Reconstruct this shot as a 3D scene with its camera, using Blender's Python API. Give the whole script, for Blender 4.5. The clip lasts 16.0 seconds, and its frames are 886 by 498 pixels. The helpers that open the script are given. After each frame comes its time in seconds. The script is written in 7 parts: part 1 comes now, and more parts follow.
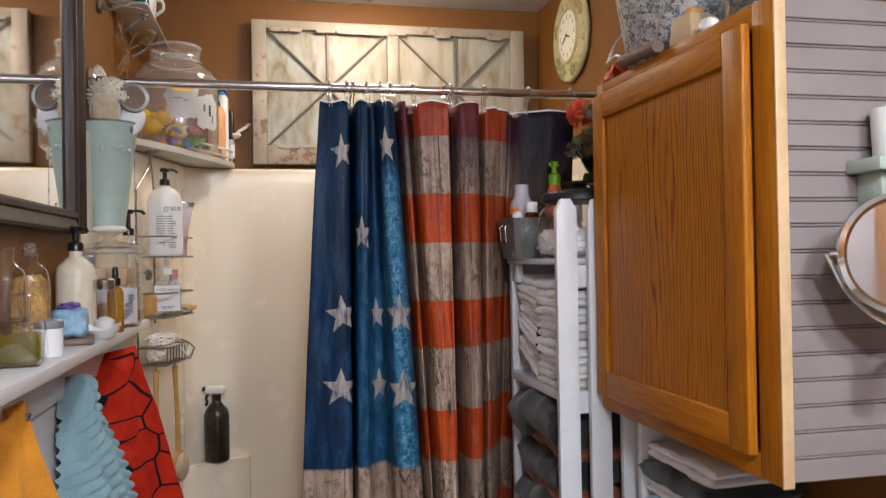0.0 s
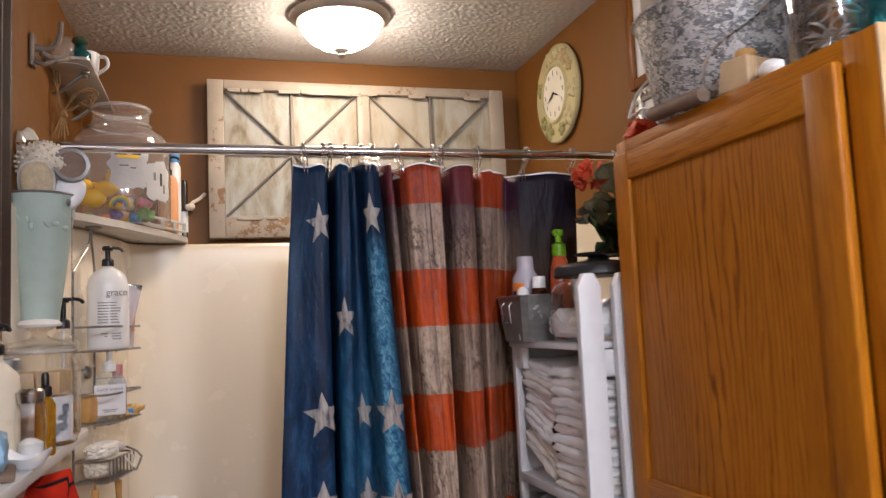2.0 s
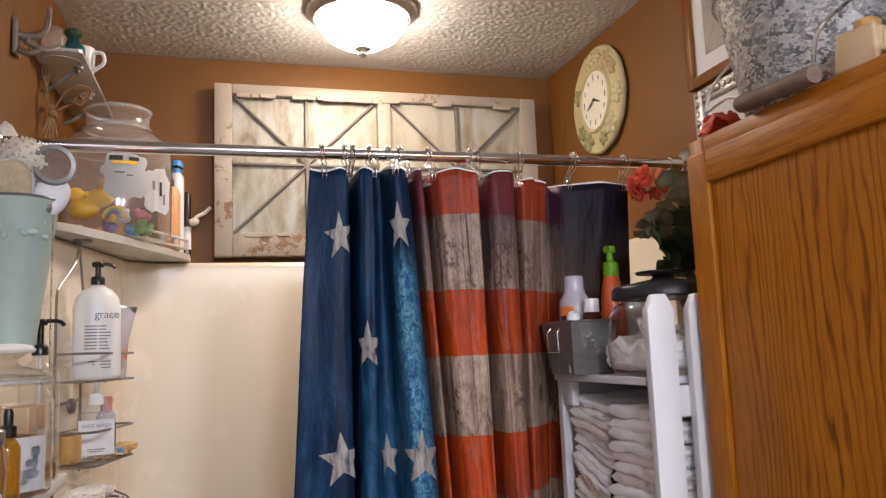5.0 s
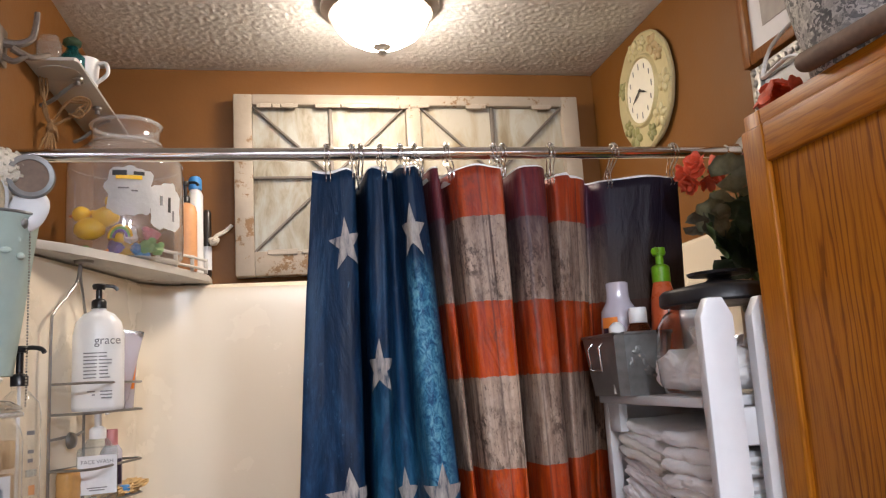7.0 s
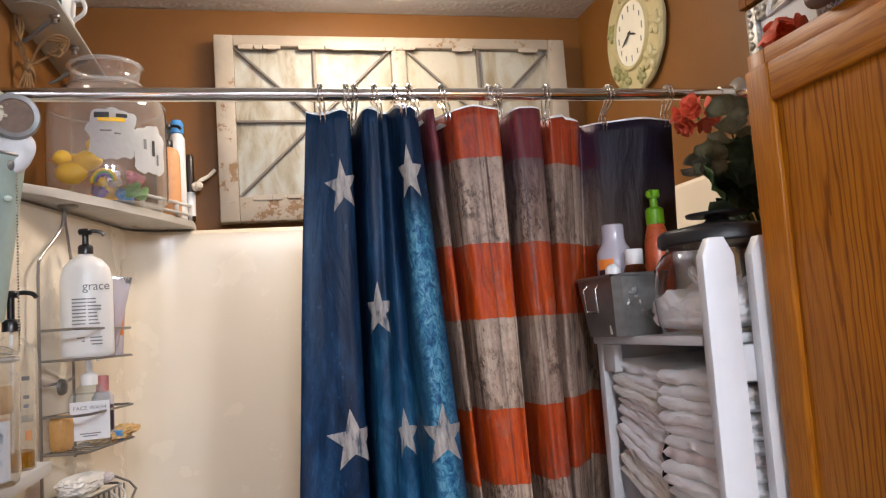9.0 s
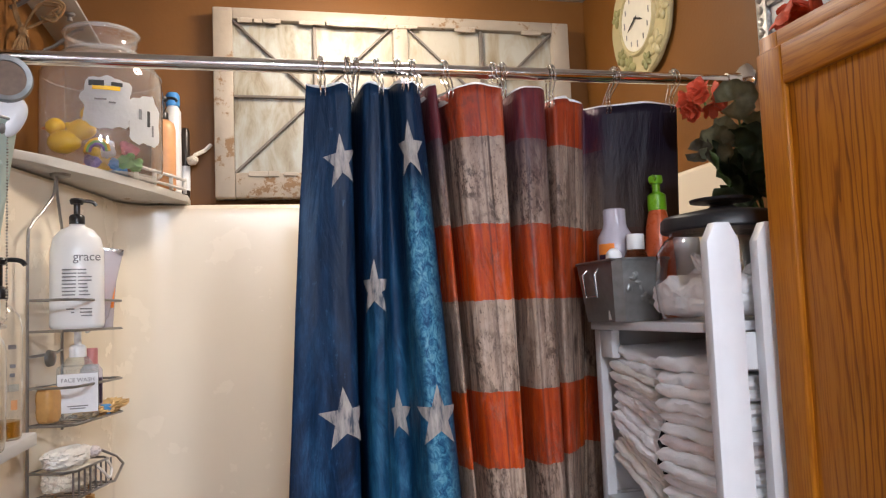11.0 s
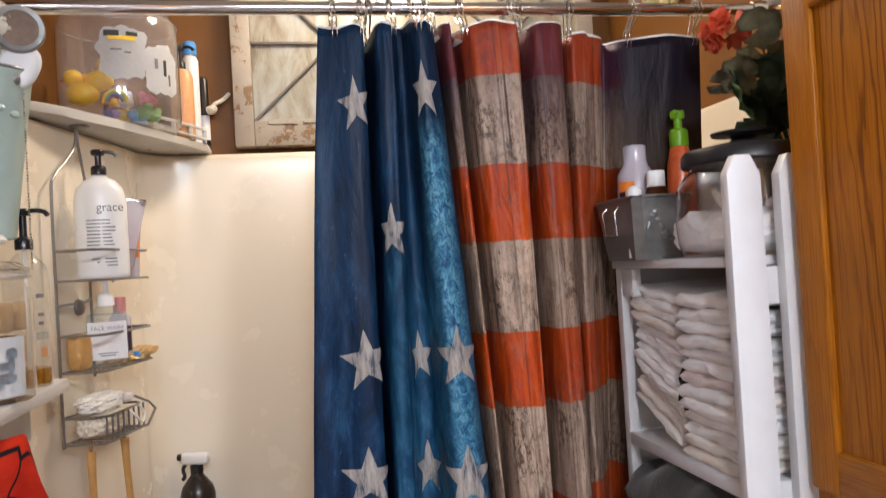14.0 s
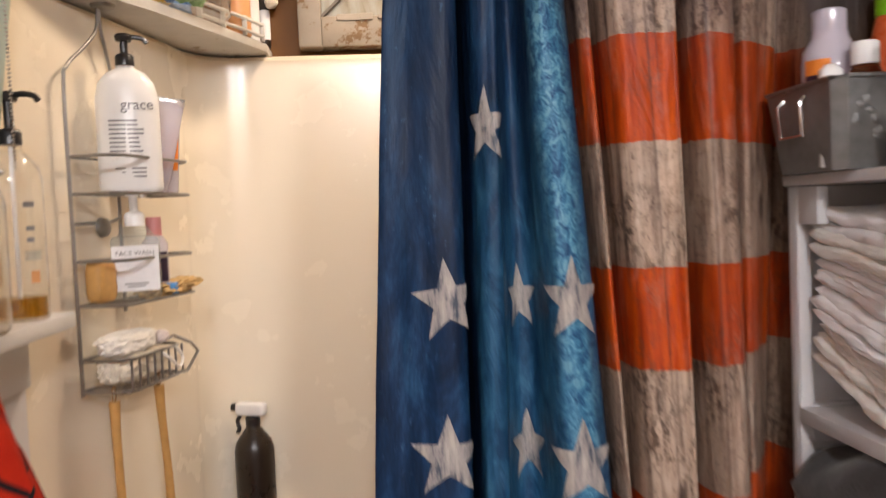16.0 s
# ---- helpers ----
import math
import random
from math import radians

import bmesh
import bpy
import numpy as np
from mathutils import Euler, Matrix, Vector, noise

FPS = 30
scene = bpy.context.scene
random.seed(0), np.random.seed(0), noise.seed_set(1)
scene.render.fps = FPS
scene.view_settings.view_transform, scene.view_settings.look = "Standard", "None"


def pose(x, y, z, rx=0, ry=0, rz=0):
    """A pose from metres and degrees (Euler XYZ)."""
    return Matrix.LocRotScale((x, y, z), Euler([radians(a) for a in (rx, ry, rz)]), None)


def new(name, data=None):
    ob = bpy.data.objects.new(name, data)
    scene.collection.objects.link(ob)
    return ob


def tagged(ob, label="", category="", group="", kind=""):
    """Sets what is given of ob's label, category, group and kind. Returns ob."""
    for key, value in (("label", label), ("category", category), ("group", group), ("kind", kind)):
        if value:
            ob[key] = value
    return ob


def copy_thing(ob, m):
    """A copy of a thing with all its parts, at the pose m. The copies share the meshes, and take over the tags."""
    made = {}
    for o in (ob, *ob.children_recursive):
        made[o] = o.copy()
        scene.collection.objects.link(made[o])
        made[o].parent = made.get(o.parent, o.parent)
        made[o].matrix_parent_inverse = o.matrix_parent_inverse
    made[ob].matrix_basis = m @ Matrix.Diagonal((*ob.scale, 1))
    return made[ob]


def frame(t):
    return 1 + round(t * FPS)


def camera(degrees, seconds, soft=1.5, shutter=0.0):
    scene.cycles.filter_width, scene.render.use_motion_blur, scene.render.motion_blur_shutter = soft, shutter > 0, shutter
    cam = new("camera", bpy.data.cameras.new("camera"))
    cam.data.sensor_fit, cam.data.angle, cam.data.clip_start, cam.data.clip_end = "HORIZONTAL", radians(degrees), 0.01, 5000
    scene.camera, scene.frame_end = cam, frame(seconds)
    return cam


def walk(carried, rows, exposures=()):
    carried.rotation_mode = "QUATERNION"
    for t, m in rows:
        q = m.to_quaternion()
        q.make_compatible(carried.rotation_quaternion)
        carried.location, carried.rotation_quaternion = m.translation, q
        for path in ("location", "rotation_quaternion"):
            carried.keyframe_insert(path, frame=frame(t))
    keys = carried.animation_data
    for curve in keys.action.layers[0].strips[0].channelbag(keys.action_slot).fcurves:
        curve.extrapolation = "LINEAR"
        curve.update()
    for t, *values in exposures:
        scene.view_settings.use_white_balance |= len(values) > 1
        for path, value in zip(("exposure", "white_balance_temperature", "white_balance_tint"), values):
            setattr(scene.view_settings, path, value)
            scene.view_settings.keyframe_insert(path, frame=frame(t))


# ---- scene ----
cam = camera(59.3, 16.0, soft=1.2, shutter=0.6)
METRES, EYE, TILT, LEAN, TURN = 1.5, 1.40, 0.5, 1.0, -12.2
ROWS = [
    (0.0, 0.0, 0.0, 0.0, 0.0, -0.0, -0.0),
    (0.5, 0.0051, 0.0075, -0.0106, 0.51, 2.14, -1.41),
    (1.0, 0.0106, 0.0157, -0.0118, 0.52, 2.54, -2.38),
    (1.5, -0.0136, 0.0929, -0.0105, -1.79, 3.0, -1.51),
    (2.0, -0.0786, 0.1978, 0.03, -3.85, 4.82, 1.6),
    (2.5, -0.0995, 0.2241, 0.0266, -3.93, 5.46, 1.88),
    (3.0, -0.0951, 0.2288, 0.0287, -3.71, 6.11, 1.63),
    (3.5, -0.0953, 0.245, 0.031, -3.37, 6.15, 1.36),
    (4.0, -0.1002, 0.2773, 0.0295, -3.54, 6.52, 1.18),
    (4.5, -0.1105, 0.3218, 0.0291, -3.89, 6.66, 1.03),
    (7.0, -0.0473, 0.5025, 0.0232, 1.69, 8.8, 2.42),
    (7.5, -0.0642, 0.4954, 0.019, 0.81, 8.06, 3.38),
    (8.0, -0.0723, 0.498, 0.0214, 0.15, 7.08, 3.44),
    (8.5, -0.0784, 0.5034, 0.0165, -0.3, 5.71, 3.08),
    (9.0, -0.0809, 0.509, 0.0164, -0.43, 5.01, 2.89),
    (11.5, -0.0874, 0.5273, 0.0065, -1.08, 3.92, 1.1),
    (12.0, -0.074, 0.5229, 0.0082, -1.12, 3.58, 1.67),
    (12.5, -0.0795, 0.5216, 0.0108, -0.8, 3.1, 1.98),
    (13.0, -0.0811, 0.5267, 0.0113, -0.1, 2.58, 2.05),
    (13.5, -0.0745, 0.5297, 0.0087, 0.75, 2.05, 2.42),
    (14.0, -0.0735, 0.5304, -0.001, 1.16, 0.39, 2.44),
    (14.5, -0.062, 0.5497, -0.0301, 2.6, -1.38, 2.34),
    (15.0, -0.0356, 0.5809, -0.0524, 7.66, -3.34, 0.31),
    (15.5, -0.0495, 0.6563, -0.0605, 8.84, -4.24, 0.49),
    (16.0, -0.1000, 0.7725, -0.0385, 7.52, -3.24, 1.51),
]
walk(cam, [(t, pose(0, 0, EYE, TILT, LEAN, TURN) @ pose(METRES * x, METRES * y, METRES * z, 90 + pitch, roll, yaw)) for t, x, y, z, yaw, pitch, roll in ROWS],
     exposures=[(0.0, -0.06, 6450, 5), (1.5, -0.06, 6600, 10), (4.5, 0.04, 6450, 9), (8.5, 0.20, 6350, 6), (12.5, 0.26, 6250, 6), (13.5, 0.28, 6450, 6), (14.0, 0.29, 6550, 6), (15.0, 0.32, 7050, 10), (16.0, 0.40, 7350, 10)])

# ---- plan of the room, in metres ----
LEFT, RIGHT, BACK, REAR, CEIL = -0.48, 1.10, 3.12, -1.30, 2.42
SURTOP = 1.745
ROD_Y, ROD_Z = 2.235, 1.885
LAMP = (0.335, 2.67)

# ---- world and lights ----
world = bpy.data.worlds.new("world")
scene.world = world
world.use_nodes = True
sky = world.node_tree.nodes.new("ShaderNodeTexSky")
sky.sky_type, sky.sun_disc, sky.sun_elevation, sky.sun_rotation = "NISHITA", False, radians(40), radians(200)
world.node_tree.links.new(sky.outputs[0], world.node_tree.nodes["Background"].inputs[0])
world.node_tree.nodes["Background"].inputs[1].default_value = 0.1


WARM, COOL = 54.0, 290.0
# the warm lamp is the glowing ceiling bowl, the cool bowls are added unseen; all built with their fittings below


# ---- materials ----
class N:
    """A small helper for node trees."""

    def __init__(self, name):
        self.mat = bpy.data.materials.new(name)
        self.mat.use_nodes = True
        self.t = self.mat.node_tree
        self.b = self.t.nodes["Principled BSDF"]

    def node(self, kind, **inputs):
        n = self.t.nodes.new("ShaderNode" + kind)
        for k, v in inputs.items():
            self.set(n, k, v)
        return n

    def set(self, n, k, v):
        sock = n.inputs[int(k[1:])] if k[0] == "i" and k[1:].isdigit() else n.inputs[k.replace("_", " ")]
        if isinstance(v, bpy.types.NodeSocket):
            self.t.links.new(v, sock)
        else:
            sock.default_value = v

    def coords(self, which="Object", scale=(1, 1, 1), rot=(0, 0, 0)):
        c = self.t.nodes.new("ShaderNodeTexCoord")
        m = self.node("Mapping", Vector=c.outputs[which], Scale=scale, Rotation=rot)
        return m.outputs[0]

    def noise(self, vec, scale, detail=4.0, rough=0.55, dist=0.0):
        return self.node("TexNoise", Vector=vec, Scale=scale, Detail=detail, Roughness=rough, Distortion=dist).outputs[0]

    def ramp(self, fac, stops, mode="LINEAR"):
        r = self.t.nodes.new("ShaderNodeValToRGB")
        r.color_ramp.interpolation = mode
        el = r.color_ramp.elements
        while len(el) < len(stops):
            el.new(0.5)
        for e, (p, c) in zip(el, stops):
            e.position = p
            e.color = (*c, 1) if not isinstance(c, (int, float)) else (c, c, c, 1)
        self.t.links.new(fac, r.inputs[0])
        return r.outputs[0]

    def mix(self, fac, a, b, mode="MIX"):
        m = self.t.nodes.new("ShaderNodeMix")
        m.data_type, m.blend_type = "RGBA", mode
        for s, v in ((m.inputs[0], fac), (m.inputs[6], a), (m.inputs[7], b)):
            if isinstance(v, bpy.types.NodeSocket):
                self.t.links.new(v, s)
            else:
                s.default_value = (*v, 1) if isinstance(v, tuple) and len(v) == 3 else v
        return m.outputs[2]

    def math(self, op, a, b=0.0, c=0.0):
        m = self.t.nodes.new("ShaderNodeMath")
        m.operation = op
        for s, v in zip(m.inputs, (a, b, c)):
            if isinstance(v, bpy.types.NodeSocket):
                self.t.links.new(v, s)
            else:
                s.default_value = v
        return m.outputs[0]

    def bump(self, height, strength=0.3, distance=0.002):
        b = self.node("Bump", Height=height, Strength=strength, Distance=distance)
        self.set(self.b, "Normal", b.outputs[0])

    def done(self, color=None, rough=0.5, metal=0.0, **more):
        if color is not None:
            self.set(self.b, "Base_Color", (*color, 1) if isinstance(color, tuple) and len(color) == 3 else color)
        self.set(self.b, "Roughness", rough)
        self.set(self.b, "Metallic", metal)
        for k, v in more.items():
            self.set(self.b, k, v)
        return self.mat


def plain(name, color, rough=0.5, metal=0.0, var=0.12, scale=30.0, bump=0.1, bump_scale=200.0, dist=0.0006, **more):
    """A surface of one colour with faint large stains and fine grain."""
    n = N(name)
    v = n.coords()
    big = n.noise(v, scale * 0.25, 3.0)
    fine = n.noise(v, scale * 2.0, 5.0)
    both = n.math("ADD", n.math("MULTIPLY", big, 0.6), n.math("MULTIPLY", fine, 0.4))
    lo = tuple(max(0.0, c * (1 - var)) for c in color)
    hi = tuple(min(1.0, c * (1 + var)) for c in color)
    col = n.ramp(both, [(0.3, lo), (0.7, hi)])
    if bump:
        n.bump(n.noise(v, bump_scale, 4.0), bump, dist)
    r = n.ramp(fine, [(0.3, max(0.0, rough - 0.06)), (0.7, min(1.0, rough + 0.06))])
    return n.done(col, r, metal, **more)


def clear(name, tint=(0.96, 0.98, 0.98), rough=0.03, body=0.0, body_color=(0.9, 0.9, 0.9), ior=1.5):
    """Thin glass or clear plastic: lets light through, with Fresnel gloss."""
    n = N(name)
    tr = n.node("BsdfTransparent", Color=(*tint, 1))
    gl = n.node("BsdfGlossy", Roughness=rough)
    rim = n.node("LayerWeight", Blend=0.5)
    gloss = n.math("MULTIPLY_ADD", n.math("POWER", rim.outputs[1], 4.0), 1.5 * (ior - 1.0), 0.08 * (ior - 1.0) + 0.01)
    wob = n.node("Bump", Height=n.noise(n.coords(), 25.0, 2.0), Strength=0.12, Distance=0.002)
    n.set(gl, "Normal", wob.outputs[0])
    first = tr.outputs[0]
    if body:
        df = n.node("BsdfDiffuse", Color=(*body_color, 1))
        mx0 = n.node("MixShader", i0=body, i1=first, i2=df.outputs[0])
        first = mx0.outputs[0]
    mx = n.node("MixShader", i0=gloss, i1=first, i2=gl.outputs[0])
    out = n.t.nodes["Material Output"]
    n.t.links.new(mx.outputs[0], out.inputs[0])
    return n.mat


def oak(name, tone=1.0, axis=2, flat=False):
    """Golden oak along one axis: fine pores and soft bands; a flat sawn panel has thin wavy dark lines with arches."""
    n = N(name)
    s = [1.0, 1.0, 1.0]
    s[axis] = 0.16
    v = n.coords(scale=tuple(s))
    sep = n.node("SeparateXYZ", Vector=n.coords())
    across = sep.outputs[1 if axis == 2 else 2]
    big = n.noise(v, 3.4, 2.0, 0.4)
    mid = n.noise(v, 26.0, 3.0, 0.55)
    if flat:
        bend = n.math("ADD", n.math("MULTIPLY", big, 20.0), n.math("MULTIPLY", mid, 2.6))
        phase = n.math("ADD", n.math("MULTIPLY", across, 66.0), bend)
        lines = n.ramp(n.math("FRACT", phase), [(0.0, 0.05), (0.08, 0.0), (0.19, 0.40), (0.32, 1.0), (0.86, 0.92), (1.0, 0.40)])
        fade = n.ramp(n.noise(v, 9.0, 2.0), [(0.40, 0.0), (0.68, 0.68)])
    else:
        bend = n.math("ADD", n.math("MULTIPLY", big, 17.0), n.math("MULTIPLY", mid, 3.2))
        phase = n.math("ADD", n.math("MULTIPLY", across, 24.0), bend)
        lines = n.ramp(n.math("FRACT", phase), [(0.0, 0.55), (0.10, 0.60), (0.22, 0.90), (0.80, 1.0), (1.0, 0.70)])
        fade = n.ramp(n.noise(v, 11.0, 2.0), [(0.38, 0.1), (0.62, 0.8)])
    lines = n.math("ADD", n.math("MULTIPLY", lines, n.math("SUBTRACT", 1.0, fade)), n.math("MULTIPLY", fade, 0.88))
    s2 = [340.0, 340.0, 340.0]
    s2[axis] = 11.0
    pores = n.ramp(n.noise(n.coords(scale=tuple(s2)), 1.0, 3.0), [(0.36, 0.55), (0.52, 1.0)])
    g = n.math("MULTIPLY", lines, pores)
    col = n.ramp(g, [(0.0, (0.12 * tone, 0.030 * tone, 0.002)), (0.42, (0.32 * tone, 0.098 * tone, 0.005)), (1.0, (0.50 * tone, 0.178 * tone, 0.008))])
    col = n.mix(n.ramp(n.noise(n.coords(), 3.0, 2.0), [(0.35, 0.0), (0.7, 0.35)]), col, (0.39 * tone, 0.122 * tone, 0.005))
    n.bump(g, 0.20, 0.0006)
    return n.done(col, n.ramp(pores, [(0.0, 0.55), (1.0, 0.40)]), 0.0, Coat_Weight=0.03, Coat_Roughness=0.25, Specular_IOR_Level=0.18)


def chipped(name, paint=(0.41, 0.345, 0.27), under=(0.24, 0.145, 0.075), amount=0.415):
    """Old paint with crazing, chips down to the wood and yellowed stains."""
    n = N(name)
    v = n.coords()
    chips = n.math("ADD", n.math("MULTIPLY", n.noise(v, 16.0, 8.0, 0.7), 0.7), n.math("MULTIPLY", n.noise(v, 3.0, 2.0), 0.3))
    m = n.ramp(chips, [(amount, 1.0), (amount + 0.03, 0.0)])
    stain = n.ramp(n.noise(v, 7.0, 5.0), [(0.35, tuple(c * 0.80 for c in paint)), (0.65, paint)])
    col = n.mix(m, stain, under)
    n.bump(n.math("SUBTRACT", n.noise(v, 60.0, 6.0), n.math("MULTIPLY", m, 0.8)), 0.45, 0.002)
    return n.done(col, n.ramp(m, [(0.0, 0.45), (1.0, 0.8)]))


def painted_wall(name, color, rough=0.5, relief=0.25, scale=90.0):
    n = N(name)
    v = n.coords()
    big = n.noise(v, 1.7, 4.0)
    mid = n.noise(v, 9.0, 5.0)
    col = n.ramp(n.math("ADD", n.math("MULTIPLY", big, 0.6), n.math("MULTIPLY", mid, 0.4)),
                 [(0.3, tuple(c * 0.86 for c in color)), (0.7, tuple(min(1.0, c * 1.12) for c in color))])
    n.bump(n.noise(v, scale, 3.0), relief, 0.0015)
    return n.done(col, n.ramp(mid, [(0.3, rough - 0.07), (0.7, rough + 0.07)]), 0.0, Specular_IOR_Level=0.3)


def popcorn(name):
    """White knock-down plaster with fine grit."""
    n = N(name)
    v = n.coords()
    n.bump(n.math("ADD", n.noise(v, 45.0, 5.0, 0.6), n.math("MULTIPLY", n.noise(v, 220.0, 3.0), 0.4)), 0.55, 0.005)
    col = n.ramp(n.noise(v, 2.2, 4.0), [(0.3, (0.60, 0.59, 0.575)), (0.7, (0.70, 0.69, 0.675))])
    return n.done(col, 0.9)


def galvanised(name, scale=38.0):
    """Zinc with its crystal flakes."""
    n = N(name)
    v = n.coords()
    warp = n.node("TexNoise", Vector=v, Scale=scale * 0.9, Detail=4.0).outputs[1]
    vo = n.node("TexVoronoi", Vector=n.mix(0.06, v, warp, "ADD"), Scale=scale)
    sep = n.node("SeparateColor", Color=vo.outputs[1])
    mixv = n.math("ADD", n.math("MULTIPLY", sep.outputs[0], 0.7), n.math("MULTIPLY", n.noise(v, scale * 2.2, 5.0, 0.7), 0.45))
    col = n.ramp(mixv, [(0.25, (0.15, 0.155, 0.165)), (0.5, (0.30, 0.305, 0.315)), (0.62, (0.48, 0.48, 0.48)), (0.85, (0.70, 0.70, 0.69))])
    n.bump(mixv, 0.25, 0.001)
    return n.done(col, n.ramp(mixv, [(0.2, 0.55), (0.9, 0.35)]), 0.55)


def terry(name, color, scale=420.0, var=0.25, rough=0.95):
    """Cotton loops."""
    n = N(name)
    v = n.coords()
    loops = n.node("TexVoronoi", Vector=v, Scale=scale).outputs[0]
    crease = n.noise(v, 14.0, 4.0)
    col = n.ramp(n.math("ADD", n.math("MULTIPLY", loops, -0.25), crease), [(0.2, tuple(c * (1 - var) for c in color)), (0.6, color)])
    n.bump(n.math("ADD", n.math("MULTIPLY", loops, -0.6), n.noise(v, 60.0, 4.0)), 0.45, 0.002)
    return n.done(col, rough, 0.0, Sheen_Weight=0.3)


def web_towel(name):
    """Red cotton with a black net of curved lines."""
    n = N(name)
    v = n.coords("UV")
    warp = n.node("TexNoise", Vector=v, Scale=5.0, Detail=1.0).outputs[1]
    vo = n.t.nodes.new("ShaderNodeTexVoronoi")
    vo.feature = "DISTANCE_TO_EDGE"
    n.set(vo, "Vector", n.mix(0.06, v, warp, "ADD"))
    n.set(vo, "Scale", 13.0)
    n.set(vo, "Randomness", 0.75)
    line = n.ramp(vo.outputs[0], [(0.024, 1.0), (0.040, 0.0)])
    o = n.coords()
    red = n.ramp(n.noise(o, 20.0, 4.0), [(0.3, (0.36, 0.012, 0.005)), (0.7, (0.54, 0.028, 0.008))])
    n.bump(n.noise(o, 260.0, 4.0), 0.5, 0.002)
    return n.done(n.mix(line, red, (0.010, 0.008, 0.010)), 0.92, 0.0, Specular_IOR_Level=0.2)


def flag_print(name, canton_s, soft_a, light_a, light_b, end_s, tinge, far_s, brown_s):
    """The print of the cloth: weathered planks, stripes by height, a blue field. UV is metres along the cloth and height / 2."""
    n = N(name)
    v = n.coords("UV")
    sep = n.node("SeparateXYZ", Vector=v)
    s, h = sep.outputs[0], sep.outputs[1]
    ragged = n.math("MULTIPLY", n.math("SUBTRACT", n.noise(v, 55.0, 5.0, 0.7), 0.5), 0.006)
    hh = n.math("ADD", h, ragged)
    edges = [0.0, 0.07, 0.22, 0.37, 0.52, 0.67, 0.822, 0.966, 1.133, 1.272, 1.431, 1.578, 1.735]
    stops = []
    for k, e in enumerate(edges):
        stops.append((e / 2, 1.0 if k % 2 == 0 else 0.0))
    is_red = n.ramp(hh, stops, "CONSTANT")
    grain_v = n.coords("UV", scale=(75.0, 11.0, 1.0))
    grain = n.noise(grain_v, 1.0, 6.0, 0.65)
    crack_v = n.coords("UV", scale=(70.0, 5.0, 1.0))
    cracks = n.ramp(n.noise(crack_v, 1.0, 8.0, 0.75), [(0.38, 1.0), (0.45, 0.0)])
    cell = n.math("FLOOR", n.math("MULTIPLY", s, 11.0))
    wn = n.t.nodes.new("ShaderNodeTexWhiteNoise")
    wn.noise_dimensions = "1D"
    n.set(wn, "W", cell)
    seam = n.ramp(n.math("FRACT", n.math("MULTIPLY", s, 11.0)), [(0.0, 1.0), (0.035, 0.0), (0.97, 0.0), (1.0, 1.0)])
    plank = wn.outputs[0]
    worn = n.ramp(plank, [(0.30, 0.25), (0.75, 1.0)])
    white = n.ramp(grain, [(0.30, (0.12, 0.080, 0.060)), (0.42, (0.31, 0.222, 0.168)), (0.58, (0.52, 0.385, 0.290))])
    white = n.mix(n.math("MULTIPLY", plank, 0.62), white, (0.21, 0.135, 0.105))
    red = n.ramp(grain, [(0.30, (0.24, 0.018, 0.003)), (0.46, (0.44, 0.052, 0.003)), (0.64, (0.60, 0.092, 0.004))])
    red = n.mix(n.math("MULTIPLY", plank, 0.50), red, (0.27, 0.024, 0.008))
    stripe = n.mix(is_red, white, red)
    # long drying cracks in bundles, crusty patches and knots, stronger on the worn planks
    weak = n.math("SUBTRACT", 1.0, n.math("MULTIPLY", is_red, 0.55))
    long_v = n.coords("UV", scale=(230.0, 2.2, 1.0))
    long_cracks = n.ramp(n.noise(long_v, 1.0, 4.0, 0.6, 0.4), [(0.36, 1.0), (0.44, 0.0)])
    bundle = n.ramp(n.noise(n.coords("UV", scale=(17.0, 3.0, 1.0)), 1.0, 3.0), [(0.44, 0.0), (0.56, 1.0)])
    stripe = n.mix(n.math("MULTIPLY", n.math("MULTIPLY", long_cracks, bundle), n.math("MULTIPLY", weak, 0.85)), stripe, (0.045, 0.026, 0.018))
    stripe = n.mix(n.math("MULTIPLY", n.math("MULTIPLY", cracks, worn), n.math("MULTIPLY", weak, 0.85)), stripe, (0.050, 0.030, 0.022))
    crust_zone = n.ramp(n.noise(n.coords("UV", scale=(9.0, 13.0, 1.0)), 1.0, 3.0), [(0.48, 0.0), (0.60, 1.0)])
    crust = n.ramp(n.noise(n.coords("UV", scale=(95.0, 95.0, 1.0)), 1.0, 6.0, 0.75), [(0.44, 1.0), (0.52, 0.0)])
    stripe = n.mix(n.math("MULTIPLY", n.math("MULTIPLY", crust, crust_zone), n.math("MULTIPLY", weak, 0.9)), stripe, (0.060, 0.038, 0.026))
    patch = n.ramp(n.noise(n.coords("UV", scale=(26.0, 30.0, 1.0)), 1.0, 7.0, 0.75), [(0.36, 0.45), (0.48, 0.0)])
    stripe = n.mix(n.math("MULTIPLY", patch, weak), stripe, (0.085, 0.040, 0.024))
    knots = n.node("TexVoronoi", Vector=n.coords("UV", scale=(9.0, 7.0, 1.0)), Scale=1.0)
    stripe = n.mix(n.ramp(knots.outputs[0], [(0.06, 0.85), (0.11, 0.0)]), stripe, (0.035, 0.020, 0.014))
    speck = n.ramp(n.noise(n.coords("UV", scale=(190.0, 150.0, 1.0)), 1.0, 4.0, 0.8), [(0.37, 1.0), (0.43, 0.0)])
    stripe = n.mix(n.math("MULTIPLY", speck, n.math("MULTIPLY", weak, 0.75)), stripe, (0.055, 0.034, 0.026))
